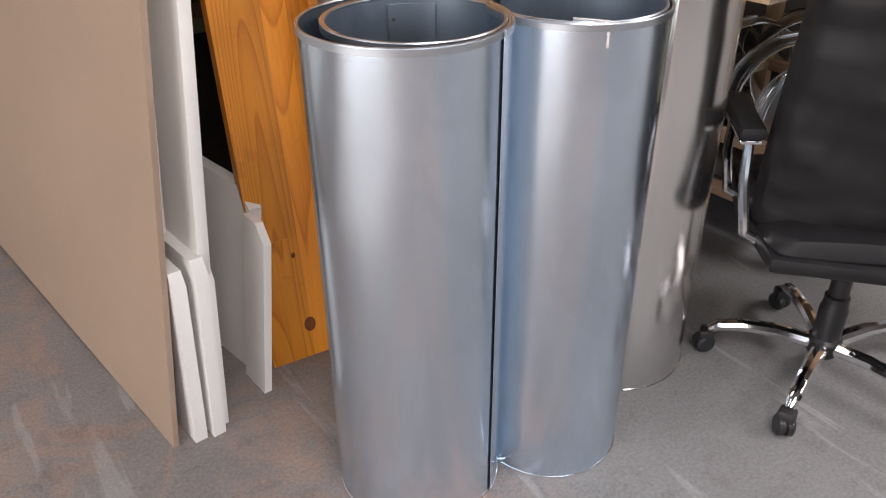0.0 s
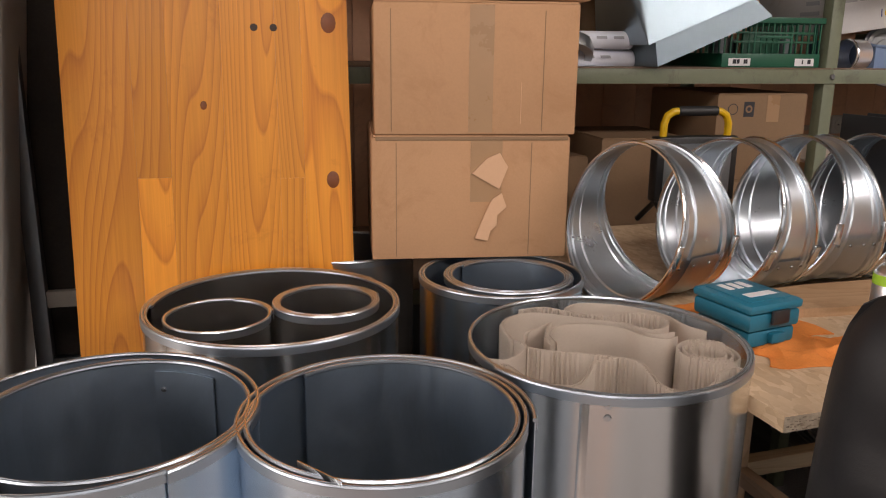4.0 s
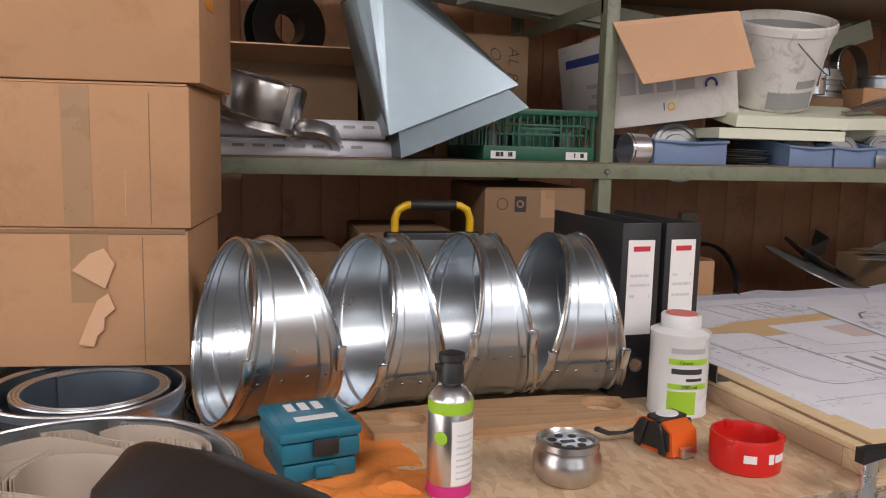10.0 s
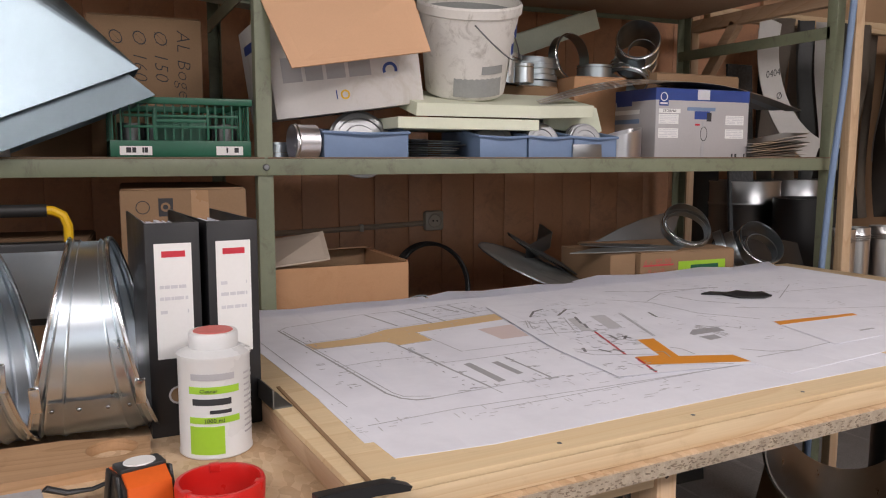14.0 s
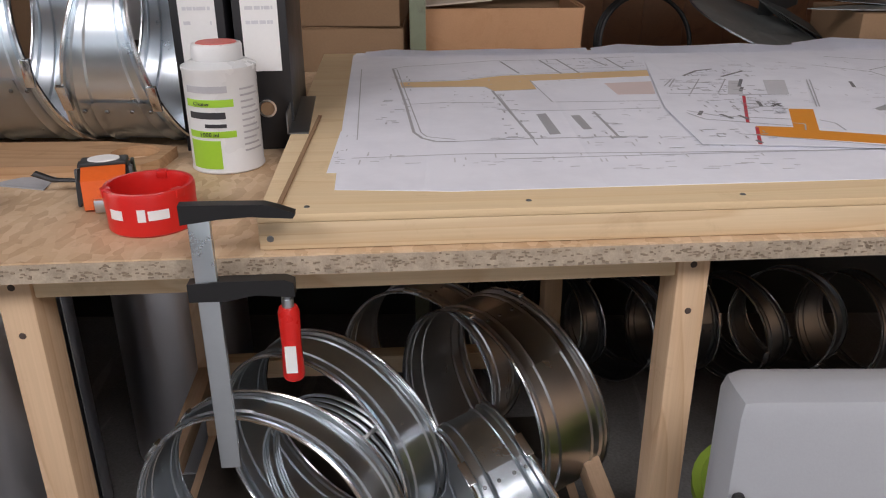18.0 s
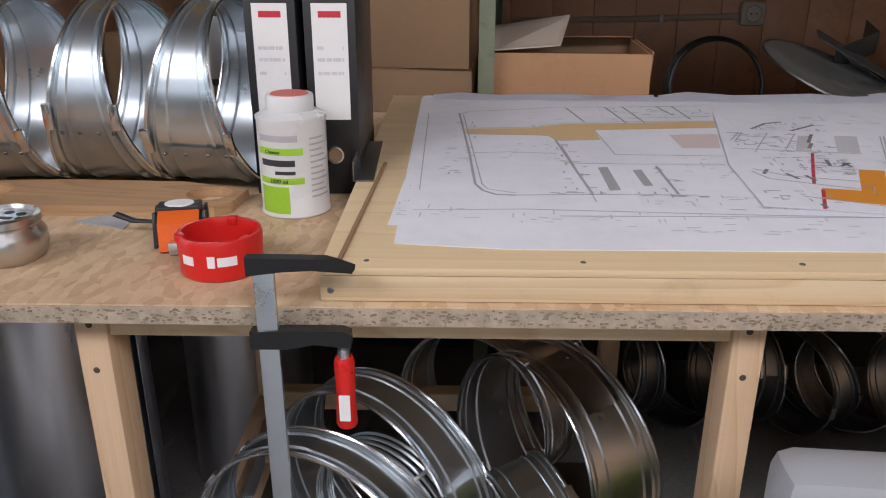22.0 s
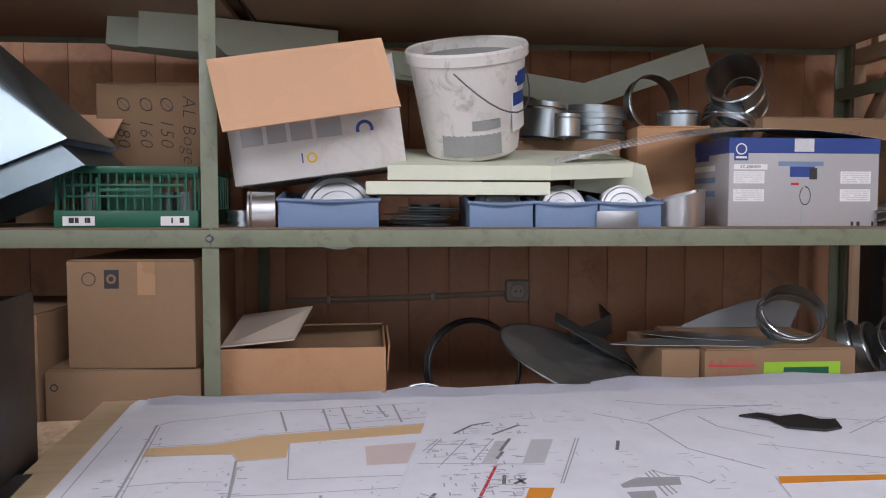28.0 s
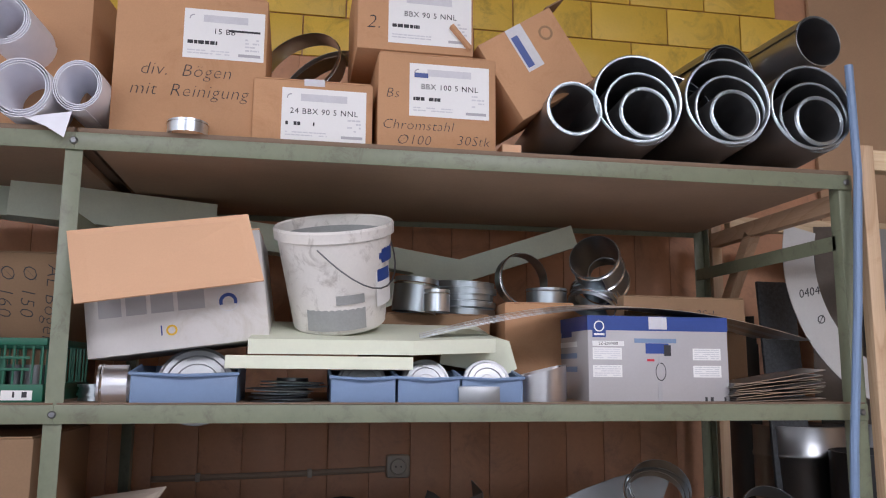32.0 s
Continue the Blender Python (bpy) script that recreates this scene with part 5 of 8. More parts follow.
ink(big, runs(((2.813, 2.501), (2.854, 2.172), (2.874, 1.989), (2.887, 1.956), (2.906, 1.939), (2.934, 1.938)), ((3.002, 2.278), (3.024, 2.093), (3.041, 1.954)), ((3.153, 2.114), (3.161, 1.965)), ((3.036, 2.579), (3.064, 2.442)), ((3.12, 2.595), (3.146, 2.438)), ((3.157, 2.606), (3.182, 2.447)), ((3.23, 2.616), (3.25, 2.525)), ((3.264, 2.619), (3.279, 2.487))), 0.0042, M["grey_ink"], 0.0009)
ink(big, runs(((2.814, 2.494), (2.836, 2.523), (2.908, 2.543), (3.018, 2.588), (3.12, 2.595), (3.331, 2.632)), ((2.822, 2.489), (2.884, 1.989), (2.893, 1.964), (2.933, 1.948)), ((3.024, 2.12), (3.116, 2.123), (3.265, 2.137)), ((3.078, 2.368), (3.097, 2.183), (3.274, 2.19)), ((2.862, 2.171), (2.922, 2.184), (3.0, 2.18)), ((2.934, 1.938), (2.992, 1.946), (3.053, 1.953), (3.189, 1.963)), ((3.154, 2.482), (3.327, 2.52))), 0.0019, M["line_ink"], 0.0011)
ink(big, runs(((2.799, 1.858), (2.945, 1.876), (3.221, 1.88), (3.75, 1.9)), ((2.797, 1.949), (2.75, 2.494)), ((3.01, 2.244), (3.043, 1.918)), ((2.991, 1.852), (3.219, 1.871), (3.6, 1.9)), ((2.835, 2.361), (2.947, 2.375), (3.026, 2.423), (3.146, 2.449), (3.322, 2.473)), ((2.841, 2.308), (2.956, 2.318), (2.991, 2.309), (3.005, 2.273), (3.082, 2.287))), 0.0017, M["line_ink"], 0.0013)
ink(big, bits(2.8, 1.8, 3.35, 1.87, 46, 3, 0.02) + bits(2.9, 2.14, 3.0, 2.27, 18, 4) + bits(3.1, 1.9, 3.3, 1.96, 30, 5, 0.02) + bits(2.95, 2.33, 3.2, 2.5, 26, 9) + bits(3.19, 2.05, 3.27, 2.18, 14, 10), 0.0018, M["soft_ink"], 0.0015)
ink(big, bits(2.812, 2.0, 2.862, 2.45, 26, 6, 0.016) + bits(3.0, 1.96, 3.04, 2.25, 24, 7, 0.016) + bits(3.14, 1.97, 3.17, 2.1, 12, 8, 0.016) + bits(3.12, 2.5, 3.32, 2.6, 24, 12, 0.02) + bits(2.95, 1.945, 3.19, 1.96, 18, 13, 0.02), 0.0026, M["line_ink"], 0.0017)
under = sheet("construction_drawing", [(2.775, 1.80), (2.80, 1.80), (2.79, 2.0), (2.768, 2.0)], ZP - 0.0002, "edge of a second plan under the first")
ink(under, bits(2.775, 1.81, 2.79, 1.98, 10, 2, 0.01), 0.0014, M["line_ink"])
right_sheet = sheet("construction_drawing", [(3.55, 1.815), (4.4, 1.93), (4.62, 2.3), (4.6, 2.8), (4.2, 2.775), (3.7, 2.76), (3.5, 2.5)], ZP + 0.001, "large white building plan on the far half of the board")
ink(right_sheet, runs(((3.608, 2.194), (3.654, 2.2), (3.687, 2.158), (3.72, 2.149), (3.736, 2.118), (3.75, 2.132)), ((3.654, 2.2), (3.654, 2.072)), ((3.661, 2.2), (3.664, 2.078)), ((3.668, 2.2), (3.672, 2.083)), ((3.563, 2.5), (3.662, 2.52), (3.749, 2.44), (3.768, 2.283), (3.852, 2.174)), ((3.739, 2.619), (3.826, 2.573), (4.075, 2.546)), ((3.756, 2.456), (3.861, 2.532), (4.059, 2.56)), ((3.866, 2.481), (3.876, 2.411), (3.947, 2.333)), ((3.6, 1.979), (3.638, 1.943), (3.702, 1.923))), 0.0026, M["grey_ink"], 0.0011)
ink(right_sheet, runs(((3.58, 1.919), (3.705, 1.929), (4.2, 2.02)), ((3.9, 2.3), (4.1, 2.2), (4.4, 2.12)), ((4.0, 2.5), (4.2, 2.42), (4.5, 2.4)), ((4.1, 2.35), (4.3, 2.5))), 0.0024, M["line_ink"], 0.0013)
ink(right_sheet, bits(3.7, 2.0, 4.2, 2.3, 60, 11, 0.024) + bits(3.7, 2.35, 4.4, 2.62, 60, 12, 0.024), 0.002, M["soft_ink"], 0.0015)
for poly in ([(3.6, 2.152), (3.701, 2.15), (3.692, 2.117), (3.6, 2.11)], [(3.6, 2.093), (3.643, 2.096), (3.637, 2.068), (3.6, 2.061)]):
    part("grey_field", prism(poly, 0.0003, 0.0008), M["grey_ink"], right_sheet, "grey printed field")

for k, (x, y, l, hh) in enumerate(((2.74, 2.695, 0.5, 0.008), (3.25, 2.722, 0.55, 0.014), (3.72, 2.752, 0.8, 0.02))):
    ripple = [(0, 0), (l * 0.12, 0.006), (l * 0.3, -0.005), (l * 0.45, 0.007), (l * 0.62, -0.003), (l * 0.8, 0.008), (l, 0.0)]
    cm = bmesh.new()
    top = [cm.verts.new((a, b, hh * (0.4 + 0.6 * math.sin(i * 1.9) ** 2))) for i, (a, b) in enumerate(ripple)]
    foot = [cm.verts.new((a, b - 0.05, 0.0)) for a, b in ripple]
    for i in range(len(ripple) - 1):
        cm.faces.new((foot[i], foot[i + 1], top[i + 1], top[i]))
    bmesh.ops.solidify(cm, geom=cm.faces[:], thickness=0.0006)
    part("curled_edge", cm, M["paper"], big if k < 2 else right_sheet, "paper edge curling up", m=pose(x, y, 0.0016 * (k > 1) + 0.001, 0, 0, 2.5))

detail = sheet("marked_drawing", [(3.263, 1.912), (3.549, 1.884), (3.587, 2.11), (3.69, 2.2), (3.661, 2.545), (3.335, 2.543), (3.269, 2.13)], ZP + 0.0028, "smaller plan with orange and red markings")
part("orange_path", prism([(3.369, 2.007), (3.42, 1.999), (3.46, 2.116), (3.497, 2.112), (3.449, 1.98), (3.549, 1.947), (3.544, 1.897), (3.437, 1.93), (3.353, 1.956)], 0.0003, 0.0008), M["orange_ink"], detail, "orange marked path")
for poly in ([(3.507, 2.351), (3.546, 2.349), (3.505, 2.225), (3.469, 2.226)], [(3.442, 2.347), (3.464, 2.346), (3.428, 2.229), (3.402, 2.23)]):
    part("grey_field", prism(poly, 0.0003, 0.0008), M["soft_ink"], detail, "grey printed field")
ink(detail, runs(((3.364, 2.026), (3.423, 2.212)), ((3.339, 1.908), (3.368, 2.001))), 0.005, M["red_ink"], 0.0009)
ink(detail, runs(((3.372, 2.394), (3.412, 2.447), (3.447, 2.463)), ((3.441, 2.384), (3.501, 2.442)), ((3.442, 2.29), (3.469, 2.357)), ((3.43, 2.249), (3.446, 2.285)), ((3.449, 2.154), (3.456, 2.131)), ((3.44, 2.132), (3.461, 2.154)), ((3.367, 2.072), (3.373, 2.045)), ((3.342, 1.929), (3.343, 1.913)), ((3.431, 2.171), (3.424, 2.133)), ((3.319, 2.102), (3.307, 2.075)), ((3.341, 2.08), (3.351, 2.052)), ((3.659, 2.331), (3.642, 2.28))), 0.006, M["plan_ink"], 0.0011)
ink(detail, runs(((3.587, 2.351), (3.51, 2.129)), ((3.593, 2.351), (3.514, 2.128)), ((3.297, 2.103), (3.338, 2.066), (3.435, 2.046)), ((3.292, 2.089), (3.308, 2.048), (3.385, 2.019), (3.422, 2.005)), ((3.329, 1.962), (3.421, 1.928), (3.502, 1.897)), ((3.311, 2.297), (3.342, 2.364)), ((3.317, 2.288), (3.347, 2.364)), ((3.336, 2.225), (3.392, 2.361)), ((3.32, 2.335), (3.424, 2.32)), ((3.299, 2.235), (3.505, 2.216)), ((3.389, 2.239), (3.44, 2.359)), ((3.428, 2.023), (3.444, 2.016), (3.43, 1.981)), ((3.404, 2.134), (3.456, 2.124)), ((3.476, 2.04), (3.49, 2.02), (3.486, 1.978))), 0.0022, M["line_ink"], 0.0013)
ink(detail, bits(3.33, 2.08, 3.46, 2.22, 60, 21, 0.02) + bits(3.31, 2.24, 3.47, 2.36, 40, 22, 0.022) + bits(3.28, 1.93, 3.37, 2.0, 16, 23, 0.018) + bits(3.37, 2.38, 3.5, 2.45, 22, 24, 0.02), 0.0024, M["line_ink"], 0.0015)
ink(detail, bits(3.5, 2.13, 3.66, 2.35, 18, 25, 0.02) + bits(3.45, 2.45, 3.64, 2.53, 16, 26, 0.03), 0.002, M["soft_ink"], 0.0017)
env = sheet("envelope", [(3.8, 1.93), (4.06, 1.955), (4.1, 2.135), (3.85, 2.14)], ZP + 0.0028, "white envelope with an orange stripe", "envelope", "")
part("orange_stripe", prism([(3.84, 2.105), (4.09, 2.112), (4.098, 2.13), (3.852, 2.135)], 0.0003, 0.0009), M["orange_ink"], env, "orange stripe")
part("mark", prism([(3.95, 1.99), (4.0, 1.995), (4.0, 2.002), (3.95, 1.998)], 0.0007, 0.0009), M["line_ink"], env)
solo("dark_scrap", prism([(3.945, 2.47), (3.99, 2.44), (4.0, 2.385), (4.06, 2.36), (4.1, 2.375), (4.12, 2.43), (4.09, 2.43), (4.07, 2.47), (4.02, 2.455), (3.99, 2.485)], 0, 0.004), M["binder"], pose(0, 0, ZP + 0.003), "ragged black scrap lying on the plans", "scrap", smooth=False)
solo("steel_rule", bbox(-0.0025, 0, 0, 0.0025, 0.42, 0.0025), M["card_dark"], BM @ pose(0.02, 0.015, 0.9853, 0, 0, -2), "thin dark rod lying on the board edge", "rod", smooth=False)
ang = bmesh.new()
box(ang, 0, 0, 0, 0.03, 0.25, 0.002)
box(ang, 0, 0, 0, 0.002, 0.25, 0.03)
solo("angle_profile", ang, M["old_steel"], BM @ pose(-0.004, 0.33, 0.9853, 0, 0, 2), "short dark steel angle profile on the board", "profile", smooth=False)


# ---- office chair ----
chair = thing("office_chair", pose(2.06, 1.37, 0, 0, 0, -41), "worn black leather office chair with a chrome base", "chair")
hub = part("hub", lathe([(0, 0.06), (0.035, 0.062), (0.042, 0.075), (0.042, 0.105), (0.034, 0.115), (0.034, 0.2), (0.03, 0.21), (0.03, 0.235), (0.024, 0.24), (0.024, 0.38), (0, 0.38)], 24), M["black_paint"], chair, "black gas-lift column")
for k in range(5):
    a = 241 + k * 72
    arm = part("base_arm", sweep([(0.035, 0, 0.09), (0.12, 0, 0.102), (0.2, 0, 0.1), (0.255, 0, 0.088), (0.275, 0, 0.07)], [0.02, 0.019, 0.017, 0.016, 0.012], 10), M["chrome"], chair, "chrome base arm", m=pose(0, 0, 0, 0, 0, a))
    part("castor", lathe([(0, -0.021), (0.02, -0.021), (0.026, -0.016), (0.026, -0.004), (0.02, -0.002), (0.02, 0.002), (0.026, 0.004), (0.026, 0.016), (0.02, 0.021), (0, 0.021)], 18, pose(0.285, 0, 0.0262, 90, 0, 30)), M["black"], arm, "black twin castor")
    part("castor_hood", bbox(0.262, -0.02, 0.034, 0.3, 0.02, 0.07, 0.008), M["black"], arm)
part("mechanism", bbox(-0.08, -0.12, 0.37, 0.08, 0.12, 0.41, 0.006), M["black_paint"], chair)


def cushion(w, d, h, bulge, fold, seed, n=26, taper=0.0):
    """A padded slab, fuller in the middle, with creases."""
    bm = bmesh.new()
    grid = {}
    for side in (0, 1):
        for i in range(n + 1):
            for j in range(n + 1):
                u, v = 2 * i / n - 1, 2 * j / n - 1
                edge = max(0.0, (1 - u ** 6) * (1 - v ** 6)) ** 0.4
                z = (h / 2 * (0.05 + 0.95 * edge) + bulge * (1 - u * u) * (1 - v * v)) * (1 if side else -1)
                z += (fold * noise.noise((u * 1.5 + seed, v * 7, seed)) + 0.4 * fold * noise.noise((u * 5 + v * 4, v * 3 - u * 6, seed))) * edge
                grid[side, i, j] = bm.verts.new((u * w / 2 * (1 - 0.02 * v * v - 0.07 * v ** 10 - taper * v), v * d / 2 * (1 - 0.02 * u * u - 0.05 * u ** 10), z))
        for i in range(n):
            for j in range(n):
                q = [grid[side, i, j], grid[side, i + 1, j], grid[side, i + 1, j + 1], grid[side, i, j + 1]]
                bm.faces.new(q if side else q[::-1])
    rim = [(i, 0) for i in range(n)] + [(n, j) for j in range(n)] + [(i, n) for i in range(n, 0, -1)] + [(0, j) for j in range(n, 0, -1)]
    for a, b in zip(rim, rim[1:] + rim[:1]):
        bm.faces.new((grid[0, *a], grid[0, *b], grid[1, *b], grid[1, *a]))
    return bm


part("seat", cushion(0.5, 0.5, 0.09, 0.012, 0.006, 3.0), M["leather"], chair, "black leather seat pad", m=pose(0, 0.03, 0.458))
part("backrest", cushion(0.49, 0.77, 0.13, 0.016, 0.016, 8.0, 30, 0.07), M["leather"], chair, "tall black leather backrest, scuffed along its top", m=pose(-0.02, -0.135, 0.795, 97, 0, -11))
part("seat_rim", sweep([(-0.24, 0.27, 0.44), (-0.255, 0.0, 0.44), (-0.235, -0.215, 0.44), (0.0, -0.235, 0.438), (0.235, -0.215, 0.44), (0.255, 0.0, 0.44), (0.24, 0.27, 0.44)], 0.02, 10), M["leather"], chair)
for s in (-1, 1):
    ar = part("armrest", bbox(s * 0.3 - 0.028, -0.1, 0.665, s * 0.3 + 0.028, 0.14, 0.697, 0.012), M["leather"], chair, "padded black armrest")
    part("arm_tube", sweep([(s * 0.23, -0.12, 0.43), (s * 0.285, -0.12, 0.46), (s * 0.3, -0.1, 0.56), (s * 0.3, -0.07, 0.655)], 0.012, 10), M["chrome"], ar, "chrome armrest tube")
    part("arm_tube", sweep([(s * 0.23, 0.1, 0.43), (s * 0.285, 0.1, 0.46), (s * 0.3, 0.11, 0.56), (s * 0.3, 0.1, 0.655)], 0.012, 10), M["chrome"], ar, "chrome armrest tube")
    part("arm_plate", bbox(s * 0.3 - 0.024, -0.09, 0.655, s * 0.3 + 0.024, 0.13, 0.6645, 0.003), M["chrome"], ar)

# ---- duct segments in the trolley ----
ZT = 0.199
for x, y, z, r, cut, rx, ry, rz, lap in (
    (2.645, 1.86, 0.2, 0.198, (0.055, 0.02, 0.055, 0.02), 0, 0, 74, (40, 90)),
    (2.715, 2.03, 0.205, 0.2, (0.058, 0.014, 0.058, 0.014), 0, -4, 58, (20, 70)),
    (3.0, 1.945, 0.155, 0.15, (0.068, 0.018, 0.068, 0.018), 0, -14, 24, (118, 182)),
    (3.02, 2.17, 0.205, 0.2, (0.08, 0.02, 0.08, 0.02), 0, -4, 38, (90, 130)),
    (2.885, 2.33, 0.185, 0.18, (0.058, 0.014, 0.058, 0.014), 0, 0, 58, (90, 130)),
):
    duct_segment(pose(x, y, ZT + z + 0.01, rx, ry, rz), r, cut, M["galv"] if y < 2.05 else M["stain"], "dusty stainless duct segment lying in the trolley", lap, "duct segments in the trolley")
rings = thing("wire_rings", pose(2.735, 1.985, ZT + 0.172, 0, 0, 58), "bundle of thin steel rings with cable ties", "rings")
for k in range(6):
    rr0 = 0.15 + 0.004 * (k % 3)
    part("ring", sweep([(0.009 * k - 0.03, rr0 * math.cos(a * math.pi / 24), rr0 * math.sin(a * math.pi / 24)) for a in range(49)], 0.003, 6, caps=False), M["galv"], rings)
for a in (30, 100, 200):
    part("cable_tie", bbox(-0.045, -0.003, 0.146, 0.03, 0.003, 0.162, 0.001, Matrix.Rotation(radians(a), 4, "X")), M["white"], rings, "white cable tie")

# ---- grey case and lime tub beside the trolley ----
gc = thing("grey_case", pose(3.172, 1.462, 0, 0, 0, 0), "large light-grey plastic case on the floor", "case")
part("body", bbox(0, 0, 0.0, 0.42, 0.07, 0.885, 0.025), M["grey_case"], gc)
part("lid_seam", bbox(-0.001, -0.001, 0.34, 0.421, 0.071, 0.344, 0.001), M["black"], gc)
part("slot", bbox(0.008, -0.003, 0.69, 0.019, 0.001, 0.785, 0.004), M["black"], gc, "black hand slot")
sp = part("speaker_panel", bbox(0.062, -0.014, 0.4, 0.4, 0.0005, 0.69, 0.012), M["black"], gc, "dark panel with small round holes")
for i in range(6):
    for j in range(5):
        part("hole", lathe([(0, 0.0012), (0.004, 0.0012), (0.004, 0)], 8, pose(0.1 + i * 0.012, -0.0142, 0.655 - j * 0.012, 90)), M["old_steel"], sp)
solo("lime_tub", lathe([(0, 0), (0.13, 0), (0.15, 0.02), (0.162, 0.4), (0.17, 0.405), (0.17, 0.42), (0.156, 0.42), (0.146, 0.03), (0, 0.03)], 36), M["lime_tub"], pose(3.485, 1.885, 0), "lime-green plastic tub beside the trolley", "tub")
tb2 = thing("spare_duct", pose(4.4, 2.1, 0.0), "wide dark duct pipe standing under the bench", "duct pipe")
part("pipe", lathe([(0.15, 0), (0.15, 0.86), (0.146, 0.86), (0.146, 0)], 40, closed=True), M["old_steel"], tb2)
part("rim", lathe([(0.151, 0.845), (0.156, 0.85), (0.151, 0.858)], 40, closed=True), M["rim"], tb2)
sp2 = thing("spare_duct", pose(3.8, 1.9, 0.764, -90, 0, -51), "short wide duct pipe lying on crates, mouth outward", "duct pipe")
part("pipe", lathe([(0.142, 0), (0.142, 0.32), (0.139, 0.32), (0.139, 0)], 48, closed=True), M["stain"], sp2)
part("rim", lathe([(0.1425, 0.0), (0.148, 0.006), (0.1425, 0.012)], 48, closed=True), M["rim"], sp2)
solo("wooden_crate", bbox(-0.16, 0.02, 0, 0.16, 0.32, 0.62, 0.004), M["shelf_board"], pose(3.8, 1.9, 0, 0, 0, -51), "dark wooden crate under the bench", "crate")

# ---- middle shelf ----
ZM = 1.3535 - 0.008 + 0.0005


def hood():
    """Square-to-round transition: four corner cones and four flat triangles."""
    t = thing("duct_transition", pose(2.405, 2.9, 1.479, 0, -22.3, 0), "bright zinc square-to-round duct transition, tilted", "duct fitting")
    hx, hy, h, r, ox, n = 0.18, 0.165, 0.345, 0.095, -0.05, 32

    def loft(k, dz):
        bm = bmesh.new()
        corners = [bm.verts.new((sx * hx * k, sy * hy * k, dz)) for sx, sy in ((1, 1), (-1, 1), (-1, -1), (1, -1))]
        circ = [bm.verts.new((ox + r * k * math.cos(2 * math.pi * i / n), r * k * math.sin(2 * math.pi * i / n), h)) for i in range(n)]
        q = n // 4
        for c in range(4):
            for i in range(c * q, (c + 1) * q):
                bm.faces.new((corners[c], circ[i % n], circ[(i + 1) % n]))
            bm.faces.new((corners[c], circ[((c + 1) * q) % n], corners[(c + 1) % 4]))
        return bm
    part("cone", loft(1.0, 0.0), M["hood_zinc"], t, smooth=False)
    part("inner_cone", loft(0.985, 0.0), M["inner"], t, smooth=False)
    col = part("collar", lathe([(r, h), (r, h + 0.085), (r - 0.002, h + 0.085), (r - 0.002, h)], 40, pose(ox, 0, 0), closed=True), M["galv"], t)
    part("bead", lathe([(r, h + 0.001), (r + 0.004, h + 0.004), (r, h + 0.008)], 40, pose(ox, 0, 0), closed=True), M["rim"], col)
    bm = bmesh.new()
    top = [bm.verts.new((0.002 + sx * 0.154, sy * 0.15, -0.002)) for sx, sy in ((1, 1), (-1, 1), (-1, -1), (1, -1))]
    low = [bm.verts.new((0.009 + sx * 0.18, sy * 0.16, -0.064)) for sx, sy in ((1, 1), (-1, 1), (-1, -1), (1, -1))]
    for i in range(4):
        bm.faces.new((top[i], top[(i + 1) % 4], low[(i + 1) % 4], low[i]))
    bmesh.ops.solidify(bm, geom=bm.faces[:], thickness=0.0012)
    part("flange_frame", bm, M["hood_zinc"], t, smooth=False)
    return t


hood()


